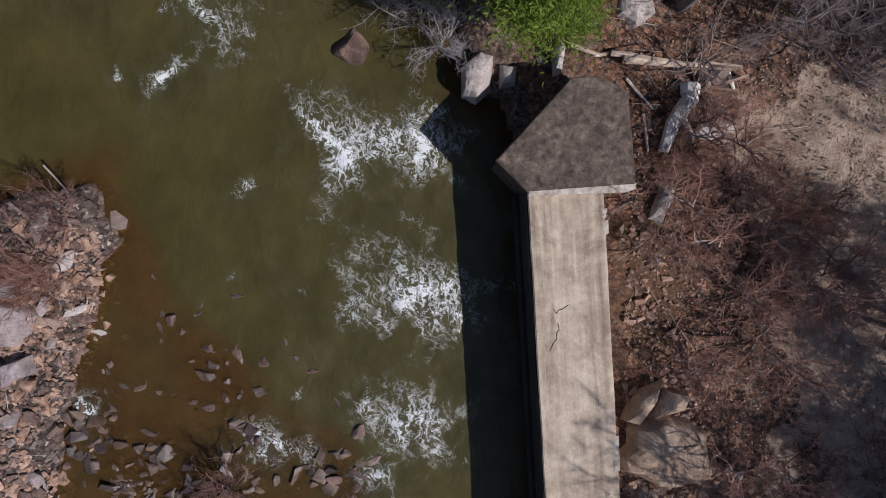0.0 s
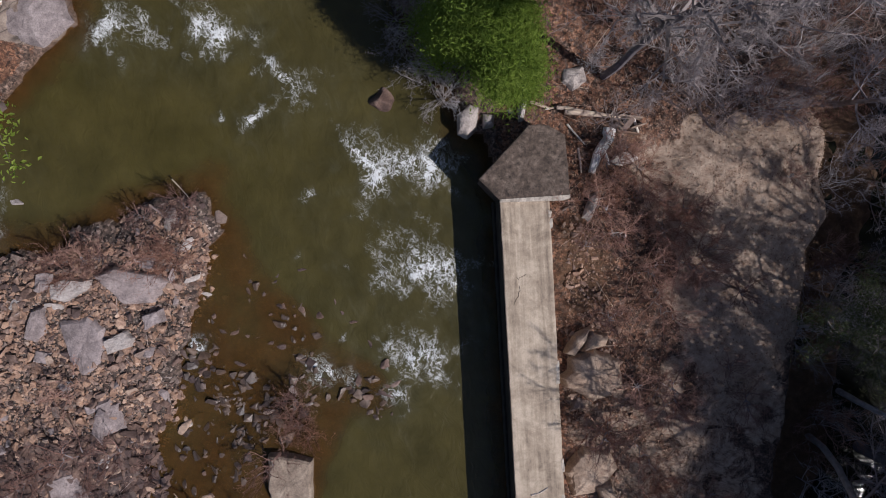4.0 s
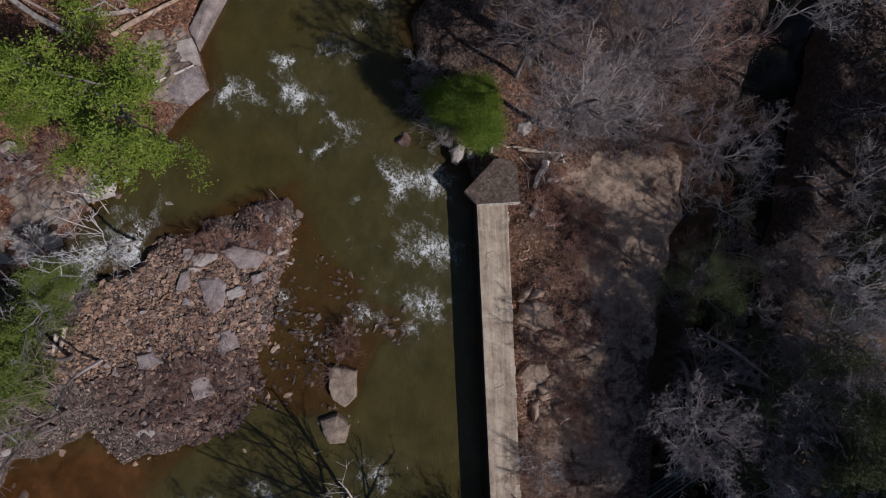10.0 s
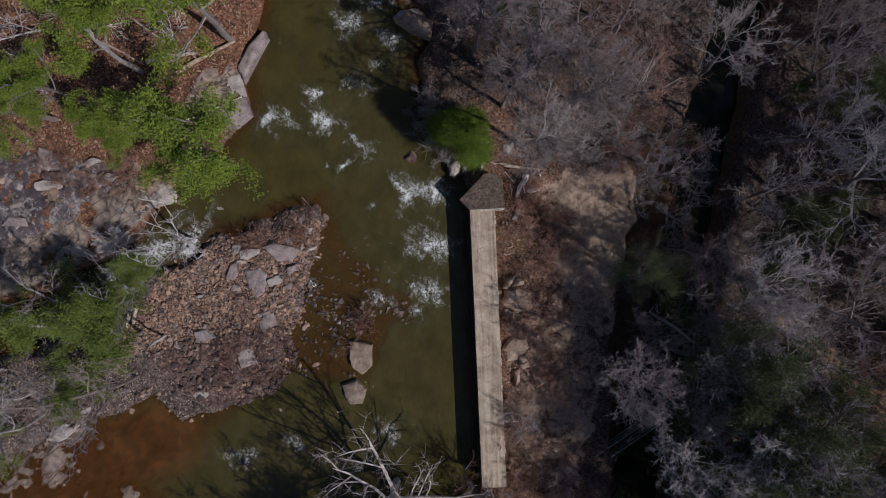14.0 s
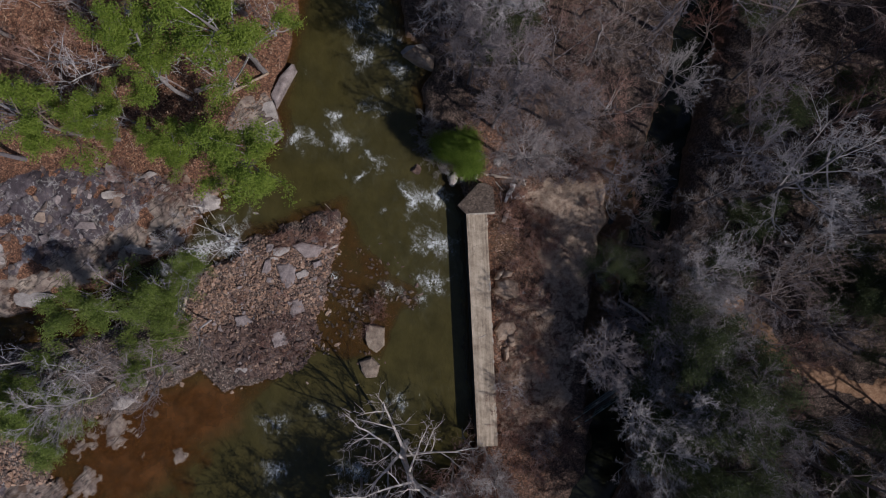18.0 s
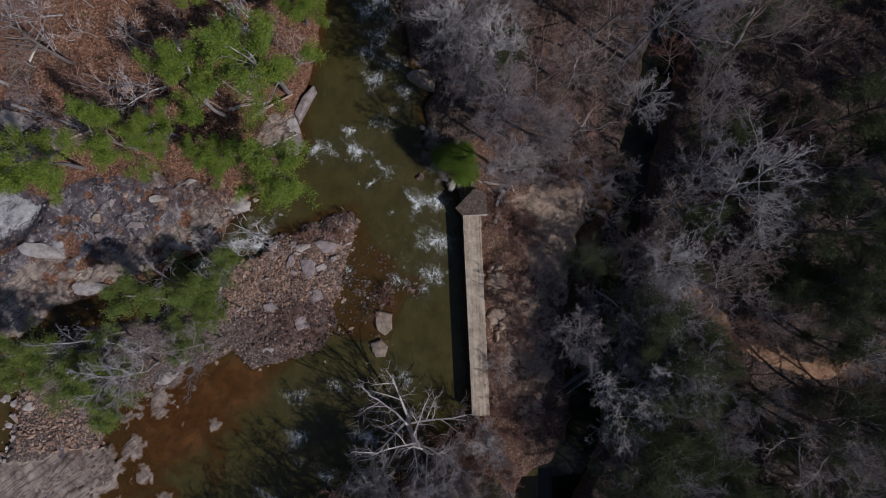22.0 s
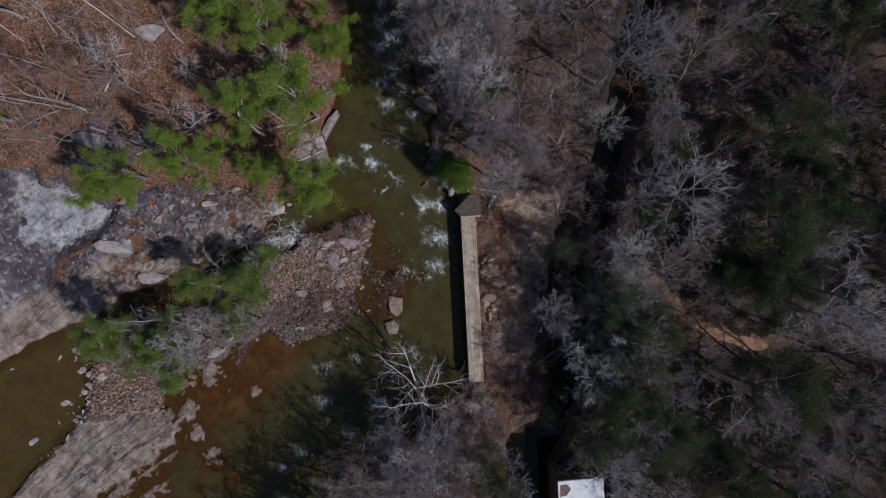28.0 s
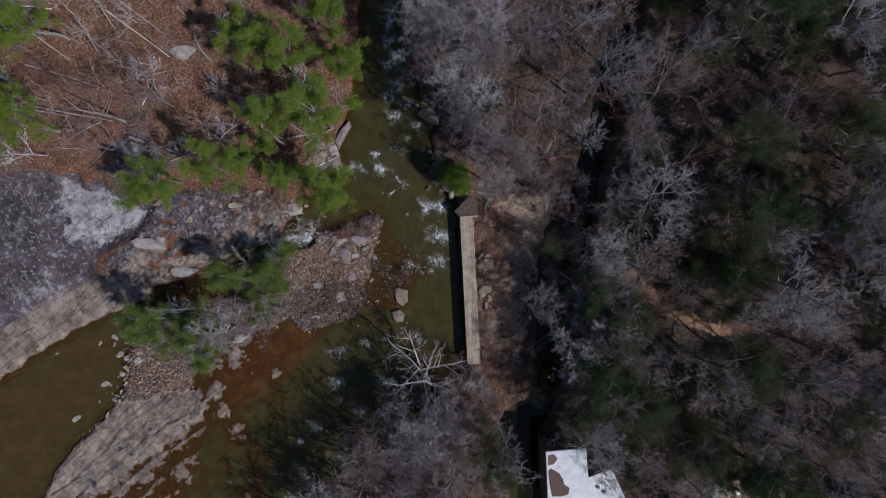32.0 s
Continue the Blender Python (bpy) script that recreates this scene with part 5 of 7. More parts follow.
    west = [(-35.78, 4.93), (-30.91, 4.42), (-25.56, 3.42), (-26.1, 0.98), (-30.05, -0.47), (-30.97, 1.98), (-34.85, 2.98)]
    p = scatter(west, 250, 11)
    joined_stones("bank_rubble", p, np.clip(rng.lognormal(-0.9, 0.5, len(p)), 0.15, 1.1), M_ROCK, "tumbled grey stones along the western bank", 12)
    p = scatter(ISLAND, 3000, 13, -0.6)
    d = inside(p[:, 0], p[:, 1], ISLAND)
    p = p[(np.abs(d) < 1.0)][:1500]
    joined_stones("shore_stones", p, np.clip(rng.lognormal(-1.3, 0.5, len(p)), 0.1, 0.9), M_ROCK, "stones strewn along the island's waterline", 14)
    strip = [(3.16, -0.13), (4.19, -1.7), (5.73, -6.44), (6.23, -10.68), (5.68, -14.4), (3.28, -15.97), (3.1, -6.4)]
    p = scatter(strip, 500, 15)
    joined_stones("bank_stones", p, np.clip(rng.lognormal(-1.7, 0.4, len(p)), 0.08, 0.5), M_RUBBLE, "small brown stones behind the wall", 16)
    # blocks that stand out, x, y, size, aspect, turn, height
    def blocks(rows, material, name, label, group, sink=0.3, base=0):
        for i, (x, y, s, asp, turn, tall) in enumerate(rows):
            place_boulder(name, x, y, s, asp, turn, tall, material, label, group, (base + i * 5) % 9, sink)

    blocks([(-15.26, -10.69, 1.09, 0.7, 40.0, 0.5), (-12.14, -18.57, 0.99, 0.8, 0.0, 0.3), (-14.32, -14.19, 0.99, 0.7, 10.0, 0.4), (-15.81, -14.43, 0.89, 0.7, 60.0, 0.4), (-19.56, -16.41, 1.18, 0.7, 20.0, 0.4), (-17.61, -18.43, 0.99, 0.6, -10.0, 0.4), (-11.05, -9.97, 0.89, 0.7, 20.0, 0.4), (-10.07, -11.23, 0.79, 0.8, 50.0, 0.35), (-25.82, -19.38, 0.79, 0.8, 0.0, 0.4)], M_ROCK, "boulder", "weathered tan boulder at the edge of the shoal", "boulders in the river", 0.25, 3)
    blocks([(-3.13, 3.85, 0.82, 0.5, 0.0, 0.3), (-9.32, -3.08, 0.59, 0.6, 10.0, 0.35), (-11.91, -4.05, 0.56, 0.55, -60.0, 0.3), (-11.12, -4.25, 0.45, 0.7, 20.0, 0.25), (-10.87, -5.21, 0.41, 0.6, 0.0, 0.2), (-11.56, -4.58, 0.37, 0.6, 30.0, 0.2), (-10.36, -6.77, 0.84, 0.6, -10.0, 0.4), (-12.45, -7.57, 0.78, 0.5, -20.0, 0.35), (-6.68, -8.5, 0.85, 0.65, 65.0, 0.5), (-7.43, -5.21, 0.59, 0.55, -15.0, 0.3), (-6.88, -5.66, 0.56, 0.6, 10.0, 0.3), (-6.07, -6.65, 0.59, 0.6, -70.0, 0.3), (-7.73, -4.7, 0.48, 0.35, -80.0, 0.3), (-11.98, -2.37, 0.56, 0.7, -50.0, 0.15), (-13.13, -5.99, 0.74, 0.7, -30.0, 0.35), (-11.93, -6.24, 0.74, 0.5, -20.0, 0.3), (-12.67, -6.1, 0.63, 0.6, 20.0, 0.3), (-10.83, -6.61, 0.56, 0.6, 0.0, 0.3), (-7.41, -8.01, 0.74, 0.8, 10.0, 0.35), (-5.38, -9.19, 1.11, 0.5, -20.0, 0.3), (-4.9, -8.73, 0.74, 0.5, 40.0, 0.3), (-10.12, -4.99, 0.48, 0.6, -40.0, 0.2), (-7.54, -9.24, 0.45, 0.5, 60.0, 0.3), (-11.56, -6.31, 0.48, 0.6, 10.0, 0.3)], M_DAMP, "river_stone", "rounded grey-brown stone breaking the water", "stones in the shoal", 0.3, 1)
    blocks([(-14.7, -1.82, 1.19, 0.6, 50.0, 0.4), (-15.19, -0.63, 1.58, 0.5, 70.0, 0.4), (-20.83, -4.5, 1.06, 0.6, -20.0, 0.4), (-22.66, -4.47, 1.06, 0.7, 30.0, 0.4), (-18.7, -12.0, 1.58, 0.6, 80.0, 0.4), (-14.48, -3.41, 1.06, 0.5, 20.0, 0.3), (-13.84, -4.21, 0.95, 0.4, -20.0, 0.3), (-14.94, -10.59, 0.79, 0.6, 60.0, 0.4), (-9.08, -9.62, 0.79, 0.6, 20.0, 0.4), (-9.86, -8.93, 0.79, 0.6, -40.0, 0.4)], M_PALE, "slab_rock", "pale flat slab of rock among the island rubble", "slabs on the island", 0.35, 2)
    blocks([(3.36, -6.13, 0.47, 0.6, 20.0, 0.3), (3.54, -9.5, 1.08, 0.6, 60.0, 0.5), (3.13, -0.38, 0.43, 0.5, 30.0, 0.25), (3.05, -1.15, 0.47, 0.5, 75.0, 0.25), (3.08, -1.46, 0.25, 0.8, 0.0, 0.2), (3.28, -8.94, 0.54, 0.6, 0.0, 0.3)], M_ROCK, "bank_rock", "angular tan rock against the wall's foot", "rocks behind the wall", 0.25, 5)
    blocks([(0.7, 4.15, 0.46, 0.8, 0.0, 0.3), (5.72, 1.86, 1.42, 0.8, 10.0, 0.4)], M_PALE, "bank_rock", "pale grey rock at the water's edge beside the pier", "rocks by the pier", 0.3, 1)
    blocks([(-22.93, 0.37, 0.89, 0.8, 0.0, 0.4), (-26.08, 2.2, 1.08, 0.8, 20.0, 0.4), (-32.17, 2.96, 1.97, 0.6, 10.0, 0.5), (-37.8, 2.51, 2.96, 0.6, -10.0, 0.5), (-33.84, 4.44, 1.97, 0.6, 10.0, 0.5), (-35.27, -3.39, 3.45, 0.4, -20.0, 0.5), (-37.43, -20.01, 2.96, 0.5, 10.0, 0.7), (-35.16, -18.17, 1.77, 0.5, 20.0, 0.5)], M_PALE, "ledge_block", "cracked grey granite block along the shore", "blocks along the western bank", 0.3, 6)
    blocks([(-66.35, -33.79, 2.08, 0.8, 20.0, 0.5), (-61.61, -20.52, 1.82, 0.6, 60.0, 0.35), (-61.25, -27.81, 2.08, 0.8, 0.0, 0.5), (-57.47, -16.89, 3.38, 0.4, 5.0, 0.4), (-55.59, -18.17, 2.08, 0.8, 0.0, 0.4), (-55.25, -19.63, 1.56, 0.8, 0.0, 0.4), (-56.69, -23.2, 2.34, 0.8, 20.0, 0.5), (-58.13, -26.2, 1.56, 0.8, 20.0, 0.4), (-54.78, -23.71, 2.08, 0.7, 0.0, 0.5), (-60.64, -33.18, 1.3, 0.6, 60.0, 0.3), (-69.26, -22.55, 1.04, 0.7, 0.0, 0.3), (-37.65, -20.15, 3.38, 0.7, 20.0, 0.9), (-24.58, -16.63, 1.82, 0.7, 0.0, 0.4), (-53.61, 11.73, 7.8, 0.5, -25.0, 1.2), (-45.6, 27.06, 5.98, 0.6, 10.0, 1.2), (-52.12, -3.76, 6.5, 0.6, -10.0, 0.9), (-46.99, -8.63, 5.98, 0.4, 10.0, 0.6), (-4.86, 17.2, 5.2, 0.6, -25.0, 1.0)], M_PALE, "pond_rock", "grey rock standing above still brown water", "rocks in the backwater", 0.3, 3)


build_rocks()

# ---- trees ----
def perp(rng, d):
    q = Vector((rng.gauss(0, 1), rng.gauss(0, 1), rng.gauss(0, 1)))
    q -= d * q.dot(d)
    return q.normalized()


def bare_tree(seed, height=13.0, spread=1.0, limbs=11, sub=6, twigs=5, tips=3, radius=0.17, lean=0.0, fork=0.35, fat=0.02, bend=1.0):
    """Segments of a leafless tree: trunk ends, and all limbs down to the twigs."""
    rng = random.Random(seed)
    trunk, crown, tip = [], [], []

    def grow(out, p, d, length, r, n, lift, wander):
        pts = [(p.copy(), r)]
        for i in range(n):
            d = (d + perp(rng, d) * rng.uniform(0, wander) + Vector((0, 0, lift))).normalized()
            q = p + d * (length / n)
            r2 = r * (1 - 0.8 / n) if i < n - 1 else r * 0.35
            out.append((p.copy(), q.copy(), r, r2))
            p, r = q, r2
            pts.append((p.copy(), r))
        return pts

    d = Vector((lean * rng.uniform(-1, 1), lean * rng.uniform(-1, 1), 1)).normalized()
    spine = grow(trunk, Vector((0, 0, -0.3)), d, height * 0.82, radius, 8, 0.03, 0.22)
    for i in range(limbs):
        f = fork + (1 - fork) * (i + rng.random()) / limbs
        k = min(int(f * 8), 7)
        base = spine[k][0].lerp(spine[k + 1][0], f * 8 - k)
        az = i * 2.4 + rng.uniform(-0.5, 0.5)
        d = Vector((math.cos(az), math.sin(az), 0.28 + 0.75 * f * rng.uniform(0.5, 1.3))).normalized()
        ln = height * 0.45 * spread * (1.15 - 0.55 * f) * rng.uniform(0.7, 1.2)
        r = max(spine[k][1] * 0.55, 0.03)
        limb = grow(crown, base, d, ln, r, 5, 0.09, 0.36 * bend)
        for j in range(sub):
            g = 0.22 + 0.78 * (j + rng.random()) / sub
            m = min(int(g * 5), 4)
            b2 = limb[m][0].lerp(limb[m + 1][0], g * 5 - m)
            d0 = (limb[m + 1][0] - limb[m][0]).normalized()
            d2 = (d0 * 0.8 + perp(rng, d0) * 0.75 + Vector((0, 0, 0.15))).normalized()
            l2 = ln * 0.52 * rng.uniform(0.6, 1.2) * (1.2 - 0.5 * g)
            br = grow(crown, b2, d2, l2, max(r * 0.42, fat * 1.1), 3, 0.06, 0.42 * bend)
            for t in range(twigs):
                h = 0.15 + 0.85 * (t + rng.random()) / twigs
                m2 = min(int(h * 3), 2)
                b3 = br[m2][0].lerp(br[m2 + 1][0], h * 3 - m2)
                d0 = (br[m2 + 1][0] - br[m2][0]).normalized()
                d3 = (d0 * 0.8 + perp(rng, d0) * 0.62 + Vector((0, 0, 0.15))).normalized()
                l3 = max(l2 * 0.55 * rng.uniform(0.5, 1.2), 0.3)
                tw = grow(crown, b3, d3, l3, fat * 0.8, 2, 0.05, 0.9)
                for _ in range(tips):
                    k2 = rng.randrange(2)
                    b4 = tw[k2][0].lerp(tw[k2 + 1][0], rng.random())
                    d4 = (d3 * 0.5 + perp(rng, d3) * rng.uniform(0.3, 1.1) + Vector((0, 0, 0.15))).normalized()
                    tip.append((b4, b4 + d4 * l3 * 0.62 * rng.uniform(0.3, 1.3), fat * 0.62))
    return trunk, crown, tip


def seg_mesh(name, segs, material, sides=3, tip=(), tip_material=None):
    v, f = tubes([s[0][:] for s in segs], [s[1][:] for s in segs], [s[2] for s in segs], [s[3] for s in segs], sides)
    if tip:
        a, b = np.array([t[0][:] for t in tip]), np.array([t[1][:] for t in tip])
        tv, _ = tubes(a, b, [t[2] for t in tip], [0.001] * len(tip), 3)
        tv = tv.reshape(-1, 6, 3)[:, :4].reshape(-1, 3)
        k = len(v) + np.arange(len(tip))[:, None] * 4
        tf = np.concatenate([k + np.array([[0, 1, 3]]), k + np.array([[1, 2, 3]]), k + np.array([[2, 0, 3]])])
        tri = np.concatenate([f[:, :3], f[:, [0, 2, 3]]])
        v, f = np.concatenate([v, tv]), np.concatenate([tri, tf])
    me = mesh_np(name, v, f)
    me.materials.append(material)
    if tip_material:
        me.materials.append(tip_material)
        idx = np.zeros(len(me.polygons), np.int32)
        thin = np.repeat(np.array([s[2] < 0.03 for s in segs]), sides)
        idx[:2 * len(thin)] = np.concatenate([thin, thin])
        idx[2 * len(thin):] = 1
        me.polygons.foreach_set("material_index", idx)
    return me


def pipe_mesh(name, points, radii, material, sides=8):
    """One closed, connected stem along the points."""
    v, f = [], []
    k = len(points)
    for i, (p, r) in enumerate(zip(points, radii)):
        d = (points[min(i + 1, k - 1)] - points[max(i - 1, 0)]).normalized()
        u = d.cross(Vector((0.13, 0.2, 1)) if abs(d.z) < 0.9 else Vector((1, 0.1, 0))).normalized()
        w = d.cross(u)
        for j in range(sides):
            a = 2 * math.pi * j / sides
            v.append(p + (u * math.cos(a) + w * math.sin(a)) * r * (1 + 0.1 * math.sin(3 * a + i)))
    for i in range(k - 1):
        for j in range(sides):
            f.append((i * sides + j, i * sides + (j + 1) % sides, (i + 1) * sides + (j + 1) % sides, (i + 1) * sides + j))
    v += [points[0], points[-1]]
    for j in range(sides):
        f.append((len(v) - 2, (j + 1) % sides, j))
        f.append((len(v) - 1, (k - 1) * sides + j, (k - 1) * sides + (j + 1) % sides))
    me = bpy.data.meshes.new(name)
    me.from_pydata([q[:] for q in v], [], f)
    me.materials.append(material)
    return me


def leaves_mesh(name, centres, n, size, spread, material, seed, droop=0.2, slim=0.45):
    """Folded leaf blades in clumps round the given centres."""
    rng = np.random.default_rng(seed)
    c = np.repeat(np.asarray(centres), n, 0)
    p = c + rng.normal(0, spread, c.shape) * np.array([1, 1, 0.7])
    d = rng.normal(0, 1, p.shape)
    d[:, 2] = d[:, 2] * 0.5 - droop
    d /= np.linalg.norm(d, axis=1, keepdims=True)
    s = size * rng.uniform(0.6, 1.35, (len(p), 1))
    up = np.array([0, 0, 1.0]) + rng.normal(0, 0.5, p.shape)
    w = np.cross(d, up)
    w /= np.linalg.norm(w, axis=1, keepdims=True)
    nrm = np.cross(w, d)
    a, b = p - d * s * 0.5, p + d * s * 0.5
    fold = nrm * s * 0.12
    l, r = p + w * s * slim * 0.5 + fold, p - w * s * slim * 0.5 + fold
    v = np.stack([a, l, b, r], 1).reshape(-1, 3)
    k = np.arange(len(p))[:, None] * 4
    f = np.concatenate([k + np.array([[0, 2, 1]]), k + np.array([[0, 3, 2]])], 0)
    me = mesh_np(name, v, f)
    me.materials.append(material)
    return me


def make_tree(name, label, category, group, trunk_me, branch_me, leaf_me=None):
    t = tagged(new(name), label, category, group)
    for nm, me in (("trunk", trunk_me), ("crown" if not leaf_me else "limb_work", branch_me), ("foliage", leaf_me)):
        if me:
            o = new(nm, me)
            o.parent = t
    return t


def trunk_mesh(segs, material):
    return pipe_mesh("trunk", [s[0] for s in segs] + [segs[-1][1]], [s[2] for s in segs] + [segs[-1][3]], material, 7)


def bare_master(name, seed, label, group, bark, twig, **k):
    tr, cr, tp = bare_tree(seed, **k)
    return make_tree(name, label, "tree", group, trunk_mesh(tr, bark), seg_mesh("crown", cr, bark if bark is M_WHITE_BARK else M_BARK, 3, tp, twig))


def leafy_master(name, seed, label, group, leaf, n, size, spread, height, lean=0.1, width=1.0, slim=0.45, thin=False, **k):
    tr, cr, _ = bare_tree(seed, height=height, spread=width, limbs=10 if thin else 12, sub=4 if thin else 5, twigs=2 if thin else 3, tips=0, radius=0.12 * height / 8, lean=lean, **k)
    ends = [s[1][:] for s in cr if s[2] < 0.03]
    return make_tree(name, label, "tree", group, trunk_mesh(tr, M_BARK), seg_mesh("limbs", cr + [(s[0], s[1], s[2] * 0.5, s[3] * 0.5) for s in tr[1:]], M_BARK, 3), leaves_mesh("foliage", ends, n, size, spread, leaf, seed, 0.2, slim))


def plant(master, x, y, turn, scale, tilt=4.0):
    z = float(ground_at(x, y)[0])
    rng = random.Random(int(x * 100 + y * 7))
    m = pose(x, y, max(z, -0.4), rng.uniform(-tilt, tilt), rng.uniform(-tilt, tilt), turn) @ Matrix.Scale(scale, 4)
    if not master.get("used"):
        master["used"] = 1
        master.matrix_basis = m
        return master
    ob = copy_thing(master, m)
    ob.scale = (scale, scale, scale)
    return ob


M_TRUNK_PALE = bark_material("pale_grey_twigs", (0.30, 0.29, 0.29), (0.52, 0.50, 0.50))
G_E, G_S, G_W = "bare trees of the eastern wood", "bare trees of the southern bank", "bare trees of the western wood"
BARE = [bare_master("bare_tree", 10 + i, "leafless grey hardwood tree with a wide twiggy crown", G_E, M_BARK, M_TWIG, height=h, spread=s, limbs=l, sub=6, twigs=5, tips=12, fork=fk, lean=0.08, fat=0.015)
        for i, (h, s, l, fk) in enumerate([(13, 0.82, 11, 0.35), (14, 0.72, 12, 0.4), (12, 0.92, 10, 0.3), (15, 0.75, 12, 0.45), (11, 0.9, 11, 0.3)])]
BROWN = [bare_master("brown_tree", 30 + i, "leafless tree with reddish-brown twigs", G_E, M_BARK, M_TWIG_BROWN, height=h, spread=1.0, limbs=11, sub=5, twigs=5, tips=10, fork=0.3, lean=0.1, fat=0.0135) for i, h in enumerate((10, 12))]
WHITE = bare_master("pale_sycamore", 51, "pale-barked leafless sycamore leaning over the river", G_S, M_WHITE_BARK, M_TRUNK_PALE, height=12, spread=1.2, limbs=11, sub=5, twigs=5, tips=6, radius=0.3, lean=0.3, fork=0.15, fat=0.022, bend=0.45)
SILVER = bare_master("pale_sycamore", 53, "slender leafless tree with white bark", G_W, M_WHITE_BARK, M_WHITE_BARK, height=9, spread=0.9, limbs=9, sub=5, twigs=4, tips=2, radius=0.1, lean=0.5, fork=0.3)
THIN = bare_master("slender_tree", 57, "slender leafless tree with a few long limbs", G_W, M_TRUNK_PALE, M_TRUNK_PALE, height=9, spread=0.8, limbs=8, sub=4, twigs=3, tips=4, radius=0.09, lean=0.3, fork=0.4, fat=0.016)
PINES = [leafy_master("pine_tree", 60 + i, "dark green pine with loose needle clumps", "pines of the eastern wood", M_NEEDLE, 26, 0.24, 0.32, h, 0.05, 0.85, slim=0.2, fork=0.35) for i, h in enumerate((13, 15, 11))]
GREENS = [leafy_master("evergreen_tree", 70 + i, "bright green broadleaf evergreen on the rocky bank", "evergreens of the western bank", M_LEAF, 44, 0.19, 0.28, h, 0.12, 0.62, fork=0.35) for i, h in enumerate((18, 17, 19))]
YOUNG = [leafy_master("young_pine", 65 + i, "young dark green pine below bare crowns", "young pines of the eastern wood", M_NEEDLE, 26, 0.25, 0.34, h, 0.05, 0.9, slim=0.2, thin=True, fork=0.2) for i, h in enumerate((9, 8))]
DULL = leafy_master("evergreen_tree", 80, "dull grey-green evergreen on the island", "evergreens of the western bank", M_LEAF_GREY, 30, 0.17, 0.27, 12.0, 0.2, 0.75, fork=0.25)
SHRUBS = [bare_master("shrub", 90 + i, "tangled leafless shrub with reddish-brown stems", "shrubs of the strip", M_TWIG_BROWN, M_TWIG_BROWN, height=h, spread=1.5, limbs=11, sub=5, twigs=4, tips=5, radius=0.025, lean=0.5, fork=0.06, fat=0.007) for i, h in enumerate((2.2, 2.8, 1.8))]
for s in SHRUBS:
    tagged(s, category="shrub")
GREY_SHRUB = bare_master("shrub", 95, "tangled leafless shrub with grey twigs", "shrubs of the strip", M_TWIG, M_TWIG, height=3.0, spread=1.5, limbs=12, sub=5, twigs=4, tips=5, radius=0.035, lean=0.5, fork=0.06, fat=0.008)
tagged(GREY_SHRUB, category="shrub")
WHITE_SHRUB = bare_master("shrub", 96, "pale grey leafless shrub leaning over the cascade", "shrubs over the cascade", M_TRUNK_PALE, M_TRUNK_PALE, height=3.6, spread=1.3, limbs=10, sub=4, twigs=4, tips=3, radius=0.05, lean=0.5, fork=0.1, fat=0.013)
tagged(WHITE_SHRUB, category="shrub")


def plant_rows(rows, masters, ref, group="", label=""):
    """Rows of x, y and crown width; ref: the crown width of the master at scale 1."""
    rng = random.Random(len(rows) * 7 + int(ref * 10))
    for i, (x, y, w) in enumerate(rows):
        m = masters[i % len(masters)]
        s = min(max(w / ref, 0.55), 1.6)
        t = plant(m, x, y, rng.uniform(0, 360), s)
        PLANTED.append((x, y))
        tagged(t, label, "", group)


def fill_wood(poly, gap, seed, choose, clear, big=1.0):
    """Close the canopy: trees in the gaps of a wood, at least gap apart."""
    rng = np.random.default_rng(seed)
    pts = scatter(poly, 4000, seed)
    kept = list(PLANTED)
    for x, y in pts:
        g = gap * rng.uniform(0.8, 1.3)
        if clear(float(x), float(y)) or min((x - a) ** 2 + (y - b) ** 2 for a, b in kept) < g * g:
            continue
        kept.append((x, y))
        plant(choose(rng), float(x), float(y), rng.uniform(0, 360), big * rng.uniform(0.7, 1.15))


PLANTED = []
plant_rows([(16.71, 28.44, 9.87), (23.83, 25.73, 8.07), (30.96, 18.6, 13.45), (20.24, 19.15, 11.66), (48.0, 13.98, 10.76), (55.96, 28.95, 12.56), (39.87, 30.86, 10.76), (5.18, 31.18, 8.07), (9.58, 25.87, 8.97), (13.08, 15.68, 8.97), (27.37, 9.75, 8.97), (28.25, 0.81, 12.56), (45.37, -0.73, 9.87), (54.42, -3.98, 11.66), (61.55, 6.71, 9.87), (64.63, 13.81, 9.87), (59.6, 21.85, 10.76)], BARE, 7.6)
plant_rows([(65.75, -5.92, 9.87), (25.54, -6.79, 9.87), (20.11, -14.4, 8.97), (47.22, -10.21, 11.66), (59.92, -11.27, 11.66), (20.96, -28.04, 8.07), (34.58, -25.49, 10.76), (30.94, -32.75, 6.73), (47.3, -25.65, 11.66), (52.82, -33.05, 13.45), (46.45, -36.64, 8.97), (60.04, -24.0, 10.76), (65.59, -31.39, 11.66), (27.32, -22.2, 8.07), (40.95, -31.06, 9.87), (52.69, -15.26, 8.97), (64.53, -18.59, 9.87), (9.06, -42.55, 7.62), (22.73, -40.9, 6.28), (36.42, -42.95, 8.07), (56.53, -40.47, 10.76), (69.36, -40.65, 10.76), (70.98, -24.14, 10.76), (70.63, 2.12, 10.76)], BARE, 7.6)
plant_rows([(12.39, 20.8, 7.25), (14.12, 10.03, 6.35), (32.24, 28.63, 8.16), (34.96, 8.01, 8.16), (25.91, 17.98, 7.25), (29.5, -12.81, 7.25), (53.34, -20.45, 8.16), (33.16, -38.68, 6.35), (44.16, -21.25, 7.25), (56.22, -36.21, 8.16)], BROWN, 8.0)
